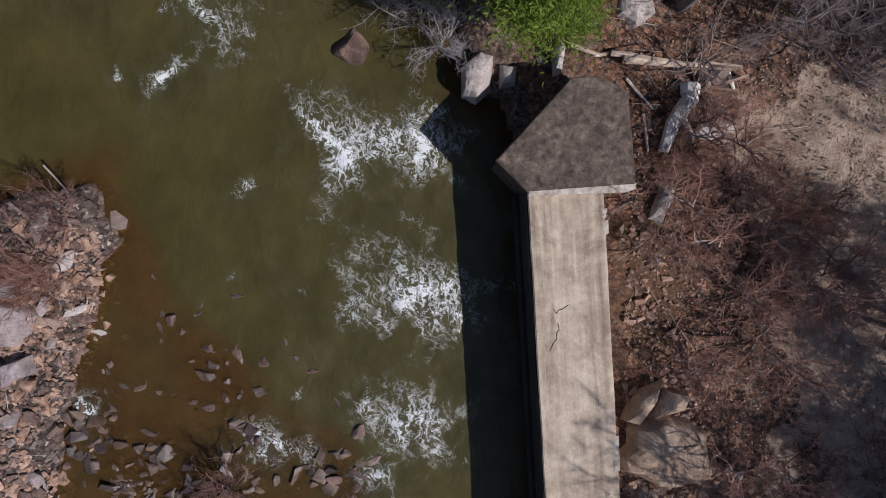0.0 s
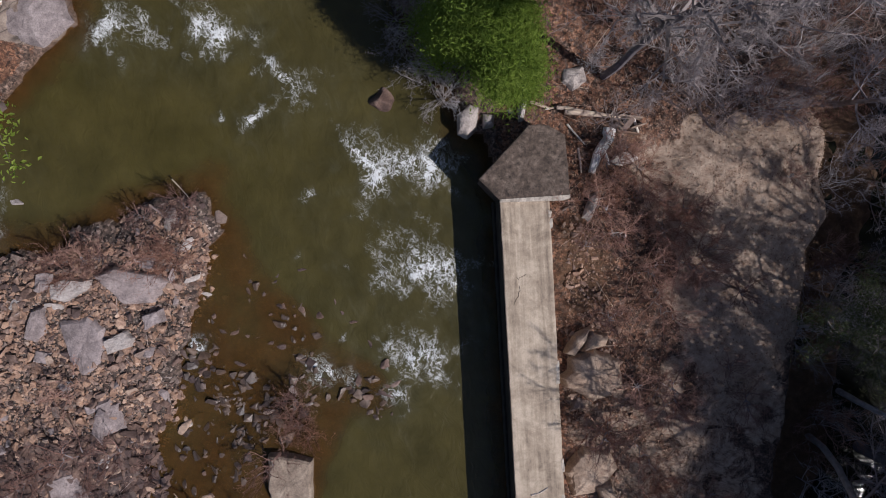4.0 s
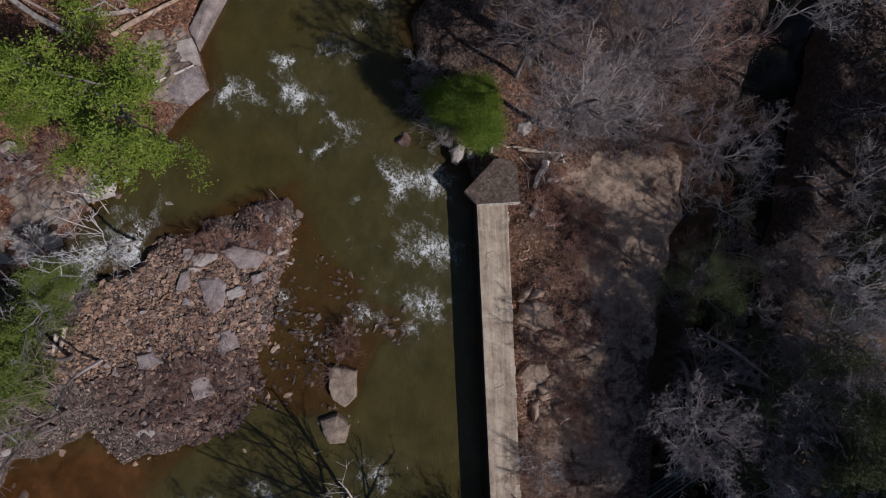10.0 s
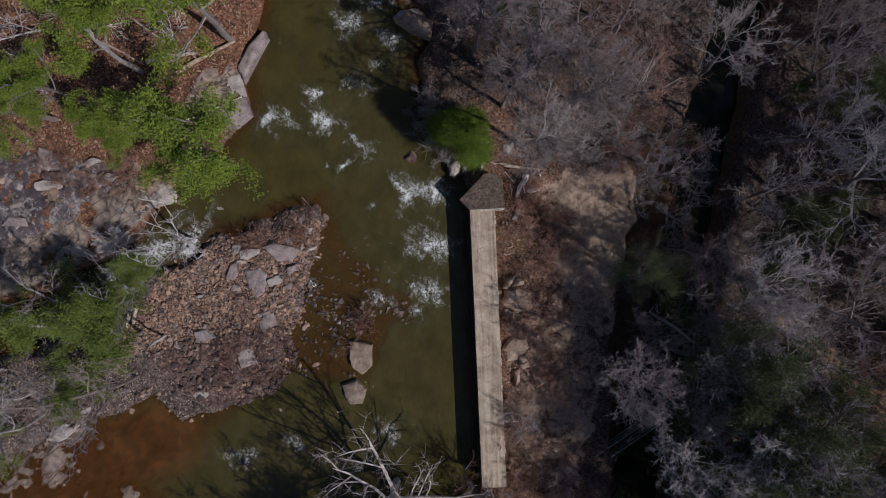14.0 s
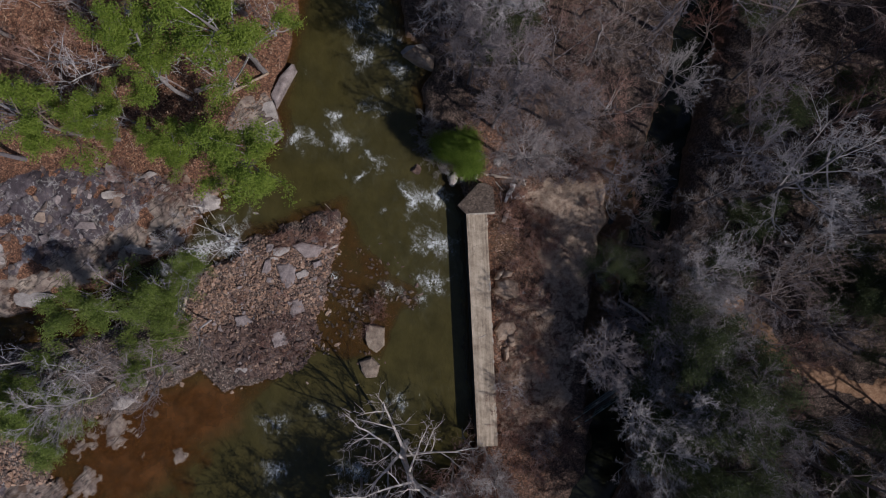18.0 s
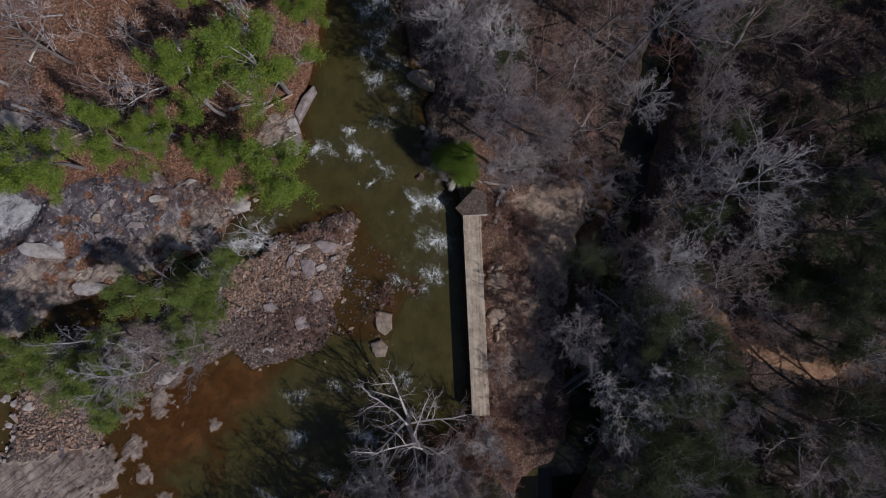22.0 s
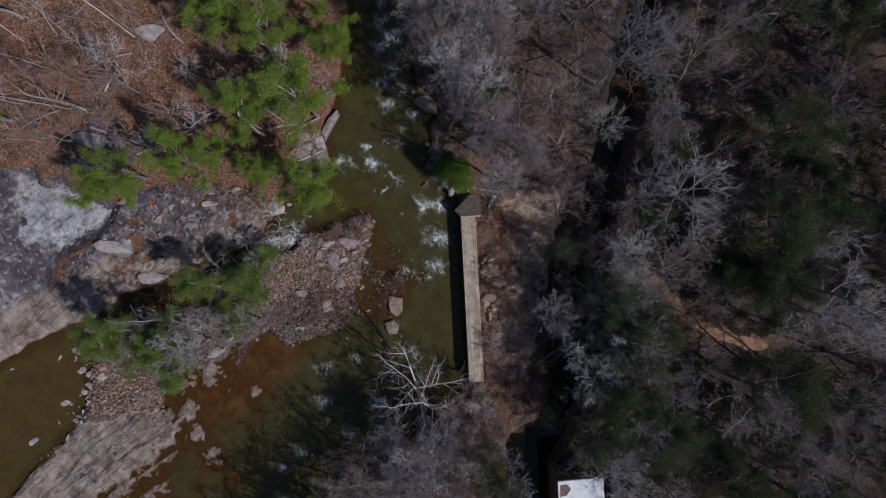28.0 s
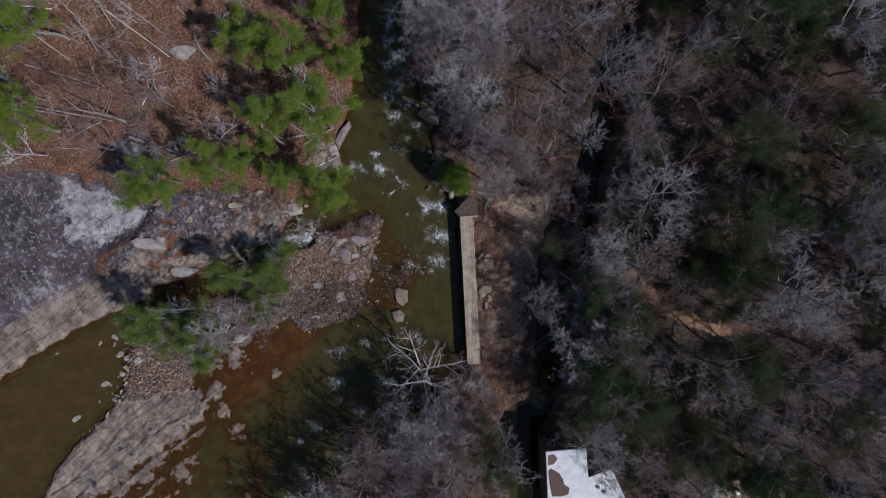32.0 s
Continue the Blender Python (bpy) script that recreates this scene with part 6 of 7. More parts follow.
plant_rows([(39.5, 9.76, 9.97), (43.07, 25.86, 9.97), (50.31, 24.0, 10.88), (52.08, 30.22, 8.16), (55.86, 9.58, 9.07), (48.61, 4.24, 10.88), (57.74, 2.33, 9.97), (37.7, -1.98, 9.97), (34.98, -7.4, 9.07), (40.46, -11.12, 9.07), (39.58, -23.95, 9.97), (24.0, -20.07, 8.16), (56.15, -27.87, 8.16), (47.01, -40.74, 9.07), (61.58, -16.88, 9.07), (4.26, 18.21, 5.44), (37.77, -36.88, 8.16), (66.66, 20.26, 9.97), (67.05, -13.28, 9.07), (26.73, -29.32, 8.16), (41.47, -41.59, 8.16)], PINES, 7.5)
plant_rows([(-15.58, -41.7, 12.69), (-9.06, -34.37, 10.88), (-1.81, -40.97, 11.79), (-3.06, -30.3, 9.97), (-21.14, -45.34, 11.79), (-11.05, -45.48, 10.88), (-5.56, -47.43, 10.88), (-16.63, -50.07, 11.79), (0.88, -47.53, 9.97), (-7.5, -54.88, 11.79), (3.59, -53.18, 10.88), (-24.03, -52.76, 11.79), (10.05, -53.28, 10.88)], BARE, 7.6, "bare trees of the southern bank", "leafless grey tree leaning from the southern bank")
plant_rows([(2.88, -37.7, 7.33), (2.47, -33.01, 5.5)], PINES, 7.0, "pines of the southern bank", "green pine on the southern bank")
plant_rows([(-6.66, -25.18, 13.6)], [WHITE], 10.0)
plant_rows([(-59.94, 21.78, 7.33), (-68.76, 27.24, 8.25), (-55.16, 30.69, 8.25), (-41.61, 32.79, 7.33), (-65.28, 23.63, 7.33), (-46.19, 29.71, 6.42), (-54.43, 24.86, 7.33), (-61.16, 11.43, 7.33), (-43.86, 14.86, 5.5), (-51.01, 18.09, 5.5), (-71.24, 33.51, 8.25), (-48.77, 34.19, 8.25), (-33.7, 23.31, 6.42), (-38.33, 18.86, 6.42), (-76.05, 24.63, 9.16), (-77.31, 14.76, 9.16), (-32.49, 37.61, 8.25), (-44.16, 38.6, 8.25), (-59.41, 38.74, 8.25), (-43.69, 21.62, 6.42), (-31.07, 19.69, 5.5)], [BROWN[0], THIN, SILVER, THIN], 9.0, "bare trees of the western wood", "slender leafless tree above red-brown leaf litter")
plant_rows([(-63.43, 17.07, 7.41), (-37.03, 12.23, 6.95), (-57.67, 26.54, 6.48), (-52.05, 31.91, 7.41), (-43.41, 13.67, 4.63), (-64.71, 33.83, 6.48)], [SILVER], 6.5)
plant_rows([(-31.4, 26.9, 7.0), (-19.0, 24.0, 6.4), (-23.2, 21.4, 7.2), (-21.3, 15.4, 8.4), (-29.0, 12.4, 7.2), (-23.5, 4.9, 7.4), (-36.6, 8.2, 6.8), (-46.4, 6.2, 7.6), (-62.4, 29.1, 7.0), (-65.2, 14.6, 8.2), (-19.2, 30.3, 6.2), (-70.0, 17.4, 6.4), (-33.4, 9.4, 5.0), (-26.4, 7.4, 5.0)], GREENS, 7.2)
plant_rows([(-32.28, -7.05, 5.6), (-34.6, -10.6, 6.2), (-29.84, -10.86, 5.4), (-42.54, -15.6, 6.0), (-46.99, -16.6, 6.6), (-48.6, -19.92, 5.6), (-41.4, -19.35, 5.4), (-29.11, -6.13, 3.78), (-31.47, -13.39, 4.41)], [DULL], 5.8, "evergreens of the island", "loose grey-green evergreen on the low island")
EAST_WOOD = [(18.12, 46.29), (80.62, 45.77), (82.23, -62.09), (29.28, -61.27), (28.33, -46.43), (17.71, -32.58), (18.75, -17.08), (22.66, 0.15), (25.11, 17.22)]
STRIP_N = [(-6.83, 46.5), (26.61, 46.22), (24.65, 21.94), (20.8, 11.59), (16.49, 7.84), (9.4, 12.2), (7.0, 15.0), (1.5, 18.5), (-4.82, 21.41)]


def open_east(x, y):
    q = (np.array([x]), np.array([y]))
    back = (np.array([x - 5.5]), np.array([y + 3.4]))
    return near_line(*q, TRACK)[0] < 3.0 or near_line(*back, TRACK)[0] < 2.4 or inside(*q, YARD)[0] > -1.5 or near_line(*q, RACE)[0] < 2.2 or inside(*q, POOL)[0] > -0.5


fill_wood(EAST_WOOD, 4.3, 301, lambda rng: BROWN[rng.integers(2)] if rng.random() < 0.25 else BARE[rng.integers(5)], open_east)
fill_wood(STRIP_N, 5.6, 302, lambda rng: BROWN[rng.integers(2)] if rng.random() < 0.5 else BARE[rng.integers(5)], open_east, 1.1)
# young pines below the bare crowns
low = list(PLANTED)
PLANTED[:] = [(0.0, 400.0)]
fill_wood(EAST_WOOD, 7.6, 311, lambda rng: YOUNG[rng.integers(2)], open_east, 1.0)
PLANTED[:] = low
DENSE = bare_master("tall_bank_tree", 58, "tall leafless tree with a dense grey crown on the river bank", "tall trees of the eastern bank", M_BARK, M_TWIG, height=15, spread=0.75, limbs=15, sub=7, twigs=5, tips=14, fork=0.38, lean=0.1, fat=0.017)
TALL = bare_master("tall_bank_tree", 59, "very tall leafless tree with narrow grey crown by the river", "tall trees of the eastern bank", M_BARK, M_TWIG, height=24, spread=0.5, limbs=18, sub=7, twigs=5, tips=13, fork=0.4, lean=0.06, fat=0.018, radius=0.24)
for k, (x, y, w) in enumerate([(4.9, 5.6, 7.8), (7.8, 8.0, 7.0), (3.0, 9.2, 6.4), (4.4, 11.6, 8.0), (9.4, 9.6, 7.0), (0.4, 13.9, 6.4), (-2.2, 18.6, 7.0), (-3.6, 23.6, 7.6), (-4.2, 28.6, 7.8), (-4.0, 33.6, 7.8), (-3.4, 38.8, 7.8), (1.6, 22.6, 7.6), (1.0, 28.6, 8.0), (2.0, 34.2, 8.0), (3.2, 17.2, 7.0), (-1.0, 16.2, 6.6), (-3.2, 21.0, 7.0), (-4.2, 26.2, 7.4), (-4.4, 31.2, 7.6), (-4.0, 36.2, 7.6), (-0.6, 20.6, 7.2), (-0.8, 25.4, 7.6), (-1.0, 31.0, 7.8), (-0.4, 36.4, 7.8), (4.4, 20.8, 7.4), (4.4, 26.0, 7.6), (5.0, 31.0, 7.6), (15.6, -11.8, 7.2), (16.4, -15.4, 7.0),  (20.6, -17.4, 7.6), (21.4, -20.8, 7.6), (19.6, -23.6, 7.0), (23.6, -16.0, 7.6), (17.2, -9.6, 6.6), (20.4, -12.8, 7.2), (19.4, -6.2, 4.6), (24.2, -6.4, 6.8), (-0.6, -28.8, 6.6), (-5.0, -32.6, 7.6), (-9.2, -36.0, 8.0), (-13.4, -39.8, 8.2), (-17.4, -43.8, 8.2), (-21.6, -48.4, 8.4), (-3.2, -35.2, 7.6), (-8.0, -39.4, 8.0)]):
    if x < 14 and y > 5:
        plant(TALL, x, y, 77.0 * k, w / (8.0 if y > 10 else 9.2))
    else:
        plant(DENSE, x, y, 77.0 * k, w / (7.0 if x < 14 else 6.8))
    PLANTED.append((x, y))
plant_rows([(3.0, 15.7, 6.4), (13.7, -5.8, 4.4), (19.5, -18.6, 9.0), (22.6, -13.4, 9.0), (18.2, -12.4, 8.0), (25.5, -18.2, 9.0), (23.0, -23.0, 9.0)], PINES, 7.0)
plant_rows([(15.6, 4.6, 6.4), (23.6, 1.0, 6.6)], BARE, 7.6)
SOUTH_BANK = [(-0.12, -29.42), (-5.47, -33.23), (-11.33, -38.51), (-16.22, -42.84), (-21.15, -48.65), (-25.18, -57.45), (13.68, -59.04), (11.86, -40.31), (6.12, -32.42)]
CANAL_SIDE = [(18.76, -15.15), (25.02, -15.23), (23.55, -22.94), (22.55, -30.7), (19.63, -36.51), (17.72, -30.63), (18.25, -20.93)]
fill_wood(CANAL_SIDE, 3.2, 305, lambda rng: PINES[rng.integers(3)] if rng.random() < 0.2 else BARE[rng.integers(5)], open_east, 1.15)
NW_WOOD = [(-80.37, 46.61), (-16.56, 46.08), (-18.87, 19.33), (-31.19, 12.0), (-45.33, 8.41), (-58.39, 9.96), (-81.72, 10.21)]
fill_wood(SOUTH_BANK, 3.4, 303, lambda rng: BROWN[rng.integers(2)] if rng.random() < 0.3 else BARE[rng.integers(5)], open_east)
fill_wood(NW_WOOD, 4.1, 304, lambda rng: SILVER if rng.random() < 0.4 else BROWN[rng.integers(2)] if rng.random() < 0.2 else THIN, open_east, 1.2)
# the cedar beside the pier
CEDAR = leafy_master("cedar_tree", 88, "bright green cedar with feathery foliage beside the pier", "", M_NEEDLE_BRIGHT, 320, 0.12, 0.32, 6.4, 0.06, 0.62, slim=0.22, fork=0.1)
plant(CEDAR, -0.65, 7.1, 0, 1.38)
CEDAR.scale = (1.25, 1.4, 1.25)
for k, (x, y, w) in enumerate([(-35.95, -13.67, 0.06), (-31.28, -16.25, 0.06), (-27.7, -11.2, 0.06), (-39.49, -16.18, 0.06), (-33.0, -8.62, 0.06), (-42.59, -14.25, 0.06), (-46.44, -16.76, 0.06), (-29.16, -5.49, 0.06), (-25.33, -2.37, 0.06)]):
    tagged(plant(THIN, x, y, 61.0 * k, 1.25 + 0.1 * (k % 3)), "slender leafless tree among the island evergreens", "", "bare trees of the island")
for k, (x, y, w) in enumerate([(-30.3, -14.99, 0.06), (-38.27, -18.11, 0.06)]):
    tagged(plant(BARE[k], x, y, 61.0 * k, 1.05 + 0.06 * (k % 3)), "leafless grey tree rising above the island evergreens", "", "bare trees of the island")
for k, (x, y, w) in enumerate([(20.66, -7.9, 0.09), (20.05, 5.34, 0.09), (23.53, -1.59, 0.09), (18.59, -3.61, 0.09), (21.91, -4.6, 0.09)]):
    tagged(plant(BARE[k % 5], x, y, 50.0 * k, 0.42), "low leafless tree beside the mill race", "", "low trees of the race bank")
plant_rows([(-11.82, -29.08, 8.25), (-14.18, -32.78, 8.25), (-16.53, -35.55, 8.25), (-18.91, -39.26, 8.25), (-21.29, -42.98, 8.25), (-9.07, -30.98, 7.33), (-6.28, -29.16, 6.42), (-10.97, -34.69, 8.25), (-14.73, -38.38, 8.25), (-1.64, -27.36, 6.42), (1.62, -25.08, 5.04), (-0.49, -23.65, 4.12), (2.98, -28.35, 5.5), (-3.57, -34.8, 8.25), (-7.35, -40.36, 8.25), (-12.01, -42.17, 8.25), (-24.11, -45.76, 8.25), (1.06, -34.86, 7.33)], [BARE[0], BROWN[0], BARE[2], BARE[4], BROWN[1]], 8.4, "bare trees of the southern bank", "leafless tree with fine grey-brown twigs over the southern shore")
# shrubs
rng_s = random.Random(77)
for poly, n, kinds in (([(3.4, 0.64), (5.74, 1.38), (9.63, -1.27), (7.79, -5.41), (10.93, -9.14), (9.6, -13.89), (5.63, -17.03), (3.28, -14.31), (5.17, -6.41), (3.12, -1.69)], 15, SHRUBS),
                       ([(3.9, 1.9), (6.2, 2.3), (8.6, 0.9), (7.6, -0.9), (4.6, -1.0)], 9, SHRUBS),
                       ([(3.2, 7.56), (6.56, 8.53), (10.93, 8.22), (15.59, 6.89), (16.12, 3.81), (13.01, 3.72), (9.64, 3.64), (5.75, 2.41), (4.47, 4.48)], 30, [GREY_SHRUB, SHRUBS[0], GREY_SHRUB]),
                       ([(3.31, -15.92), (8.19, -17.2), (10.63, -20.92), (11.84, -25.88), (8.14, -29.57), (2.61, -29.51), (1.43, -23.3)], 34, SHRUBS + [GREY_SHRUB]),
                       ([(3.61, -0.63), (7.52, -0.2), (11.21, -5.29), (13.52, -7.16), (11.67, -12.72), (12.14, -18.34), (10.28, -23.03), (4.22, -23.45), (3.33, -12.65)], 22, SHRUBS),
                       ([(-4.49, -31.79), (0.58, -26.71), (6.16, -27.07), (8.55, -30.51), (5.29, -38.26), (-1.69, -40.11), (-11.34, -39.0)], 60, SHRUBS + [GREY_SHRUB]),
                       (SLOPE, 44, [GREY_SHRUB, SHRUBS[1], GREY_SHRUB]),
                       ([(7.0, 0.58), (10.88, 2.58), (13.99, 1.76), (13.48, -1.84), (14.01, -5.49), (11.66, -9.12), (8.26, -7.49)], 5, [SHRUBS[2], SHRUBS[0]]),
                       ([(-10.79, -9.5), (-8.94, -9.4), (-8.64, -12.53), (-10.49, -12.62)], 6, SHRUBS),
                       ([(-5.49, 10.79), (-3.43, 10.77), (-2.21, 6.16), (-2.75, 4.36), (-4.03, 5.41), (-4.77, 7.73)], 12, [GREY_SHRUB]),
                       ([(-30.78, -0.25), (-26.15, -2.25), (-26.65, -6.17), (-30.98, -6.92), (-32.48, -4.55)], 7, [WHITE_SHRUB]),
                       ([(-15.92, 0.61), (-13.59, -0.39), (-14.03, -3.13), (-16.76, -2.32), (-19.13, -3.09), (-21.46, -2.28), (-17.52, -1.14)], 12, SHRUBS),
                       ([(-24.33, -7.77), (-16.87, -7.83), (-17.0, -14.99), (-23.72, -14.93)], 10, SHRUBS),
                       ([(-40.22, 6.81), (-34.45, 6.3), (-28.23, 3.86), (-31.19, 1.46), (-36.01, 1.97), (-40.32, 3.44)], 16, SHRUBS),
                       ([(-76.27, 27.62), (-49.89, 31.1), (-48.41, 16.1), (-65.58, 9.68), (-76.87, 10.75)], 24, SHRUBS)):
    pts = scatter(poly, n, n * 3 + 1)
    for i, (x, y) in enumerate(pts):
        plant(kinds[i % len(kinds)], float(x), float(y), rng_s.uniform(0, 360), rng_s.uniform(0.6, 1.15))

# ---- logs and fallen timber ----
def log(points, radius, material, label, group, name="log", sit=0.6, over=0.0):
    p = [Vector((x, y, float(ground_at(x, y)[0]) + radius * sit + over)) for x, y in points]
    rng = random.Random(int(points[0][0] * 31 + points[0][1] * 17))
    fine = []
    for a, b in zip(p[:-1], p[1:]):
        n = max(2, int((b - a).length / 0.5))
        fine += [a.lerp(b, i / n) for i in range(n)]
    fine.append(p[-1])
    top = max(q.z for q in fine)
    k = len(fine) - 1
    for i in range(k + 1):
        fine[i] = fine[i] + Vector((rng.uniform(-1, 1), rng.uniform(-1, 1), 0)) * min(radius * 0.25, 0.035)
        fine[i].z = top * 0.8 + fine[i].z * 0.2
    t = tagged(new(name), label, "log", group)
    part("stem", pipe_mesh("stem", fine, [radius * (1 - 0.45 * i / k) * rng.uniform(0.9, 1.1) for i in range(k + 1)], material), None, t)
    for _ in range(2 if radius > 0.1 else 1):
        i = rng.randrange(k)
        d = Vector((rng.uniform(-1, 1), rng.uniform(-1, 1), 0.5)).normalized()
        part("stub", pipe_mesh("stub", [fine[i], fine[i] + d * radius * 3.5], [radius * 0.35, radius * 0.15], material, 5), None, t)
    return t


for pts, r in (([(-28.62, 13.27), (-26.51, 13.85), (-24.11, 14.07)], 0.24), ([(-25.94, 12.37), (-23.62, 13.72), (-20.83, 15.14)], 0.2), ([(-30.05, 17.25), (-27.73, 15.6), (-25.35, 14.0)], 0.11), ([(-32.28, 14.93), (-30.47, 13.98), (-28.67, 12.97)], 0.1),
               ([(-26.04, 7.96), (-22.87, 9.14), (-20.37, 10.32)], 0.12), ([(-30.29, -8.7), (-30.73, -10.7)], 0.2), ([(-30.93, -9.13), (-31.21, -10.6)], 0.17), ([(-77.19, -26.31), (-72.8, -24.23), (-69.1, -22.53)], 0.16)):
    log(pts, r, M_DEADWOOD, "bleached fallen trunk lying on the western bank", "logs of the western bank")
for pts, r in (([(-56.55, 33.75), (-51.65, 30.1), (-46.56, 26.25)], 0.12), ([(-61.35, 31.27), (-58.51, 28.81), (-55.67, 26.34)], 0.1), ([(-54.41, 35.35), (-51.12, 32.8), (-47.38, 29.88)], 0.12), ([(-69.55, 18.71), (-63.14, 17.45), (-56.25, 16.18)], 0.13), ([(-51.56, 18.71), (-49.62, 22.18)], 0.12),
               ([(-74.22, 21.27), (-68.84, 18.85)], 0.12), ([(-69.52, 25.13), (-62.95, 23.23), (-56.12, 20.78)], 0.1), ([(-45.62, 34.55), (-41.89, 30.73)], 0.1), ([(-54.01, 13.67), (-49.89, 12.33), (-45.95, 10.9)], 0.2), ([(-47.64, 9.72), (-42.78, 11.42)], 0.13), ([(-72.03, 32.09), (-65.78, 28.88)], 0.09), ([(-68.46, 30.26), (-62.25, 25.68)], 0.09)):
    log(pts, r, M_DEADWOOD if r < 0.19 else M_BARK, "pale slender trunk fallen across leaf litter", "fallen trunks of the western wood")
M_BLEACH = rock_material("bleached_trunk", (0.62, 0.6, 0.58), (0.78, 0.77, 0.75), (0.86, 0.85, 0.84), 2.0)
for n_mix in M_BLEACH.node_tree.nodes:
    if n_mix.bl_idname == "ShaderNodeMix":
        n_mix.inputs[0].default_value *= 0.3
log([(5.13, 3.18), (5.05, 2.71), (4.54, 2.03), (4.23, 1.18)], 0.3, M_BLEACH, "bleached white tree trunk beside the pier", "", sit=0.7)
for pts, r in (([(3.09, 4.0), (4.61, 3.83), (6.32, 3.66)], 0.13), ([(5.49, 3.76), (5.71, 2.89)], 0.09), ([(6.18, 3.75), (6.38, 2.98)], 0.08), ([(3.23, 3.43), (4.04, 2.5)], 0.05), ([(3.71, 2.36), (3.85, 1.23)], 0.06),
               ([(2.73, 4.19), (4.44, 3.87), (6.15, 3.67)], 0.1), ([(1.56, 4.49), (2.42, 4.14), (2.93, 4.3)], 0.08), ([(7.45, -8.44), (7.89, -8.75), (8.28, -9.03)], 0.03)):
    log(pts, r, M_DEADWOOD, "weathered grey timber lying in brush by the pier", "timbers by the pier")
for pts, r in (([(-22.8, -0.91), (-22.13, -0.58), (-21.4, 0.19)], 0.05), ([(-16.16, 0.09), (-15.3, -0.55), (-14.86, -0.65), (-15.33, -1.35), (-15.9, -2.23)], 0.05), ([(-15.22, 1.31), (-14.54, 0.59), (-14.04, -0.13)], 0.03), ([(-29.85, 1.22), (-27.81, 0.87), (-26.96, -0.4)], 0.05)):
    log(pts, r, M_DEADWOOD, "thin bleached driftwood limb", "driftwood", name="driftwood")


# ---- footbridge over the race ----
def metal(name, col, rough=0.5):
    m, nt, p = shader(name)
    n = noise_node(nt, 5, 6, 0.65)
    nt.links.new(ramp(nt, n, [(0.3, tuple(c * 0.55 for c in col)), (0.6, col)]), p.inputs["Base Color"])
    p.inputs["Roughness"].default_value, p.inputs["Metallic"].default_value = rough, 0.2
    return m


M_RAIL = metal("grey_green_steel", (0.24, 0.30, 0.28))
M_PLANK = bark_material("dark_planks", (0.05, 0.045, 0.04), (0.12, 0.105, 0.09))


def build_bridge():
    a, b = [Vector((*p, 0.55)) for p in [(10.99, -23.24), (18.9, -17.85)]]
    br = tagged(new("footbridge"), "narrow steel truss footbridge crossing the dark mill race", "bridge")
    d = (b - a).normalized()
    r = Vector((-d.y, d.x, 0))
    ln = (b - a).length
    for s in (-0.42, 0.42):
        o = r * s
        for z, rad, nm in ((1.0, 0.05, "handrail"), (0.5, 0.03, "mid_rail"), (0.0, 0.07, "chord")):
            up = Vector((0, 0, z))
            part(nm, seg_mesh(nm, [(a + o + up, b + o + up, rad, rad)], M_RAIL, 6), None, br)
        n = 9
        for i in range(n + 1):
            q = a + d * ln * i / n + o
            part("post", seg_mesh("post", [(q, q + Vector((0, 0, 1.0)), 0.035, 0.035)], M_RAIL, 5), None, br)
            if i < n:
                q2 = a + d * ln * (i + 1) / n + o
                part("brace", seg_mesh("brace", [(q, q2 + Vector((0, 0, 1.0)), 0.02, 0.02)], M_RAIL, 4), None, br)
    k = int(ln / 0.3)
    for i in range(k):
        q = a + d * (i + 0.5) * 0.3
        part("plank", box_bm(0.25, 0.86, 0.05, (q.x, q.y, 0.66), 0, math.atan2(d.y, d.x)), M_PLANK, br)
    for q in (a, b):
        part("abutment", box_bm(0.5, 1.1, 1.6, (q.x, q.y, 0.55 - 0.95), 0.03, math.atan2(d.y, d.x)), M_CONC_DARK, br)


build_bridge()


# ---- mill house at the lower edge ----
def roof_paint(name):
    m, nt, p = shader(name)
    n, s = noise_node(nt, 0.9, 8, 0.7), noise_node(nt, 6, 6, 0.7)
    col = ramp(nt, n, [(0.3, (0.5, 0.5, 0.5)), (0.42, (0.74, 0.74, 0.74)), (0.6, (0.86, 0.86, 0.86))])
    nt.links.new(mix(nt, 0.35, col, ramp(nt, s, [(0.3, grey(0.2)), (0.7, grey(0.8))]), "OVERLAY"), p.inputs["Base Color"])
    p.inputs["Roughness"].default_value = 0.45
    return m


M_ROOF = roof_paint("white_roof_coating")
M_RUST = bark_material("bare_rusty_roof", (0.09, 0.055, 0.045), (0.17, 0.11, 0.09))
M_BRICK = rock_material("old_brick", (0.10, 0.07, 0.06), (0.17, 0.12, 0.10), (0.24, 0.18, 0.15))
M_GLASS = shader("dark_window_glass")[0]
M_GLASS.node_tree.nodes["Principled BSDF"].inputs["Base Color"].default_value = (0.02, 0.025, 0.03, 1)
M_GLASS.node_tree.nodes["Principled BSDF"].inputs["Roughness"].default_value = 0.08
M_TRIM = bark_material("painted_trim", (0.45, 0.44, 0.42), (0.62, 0.6, 0.58))


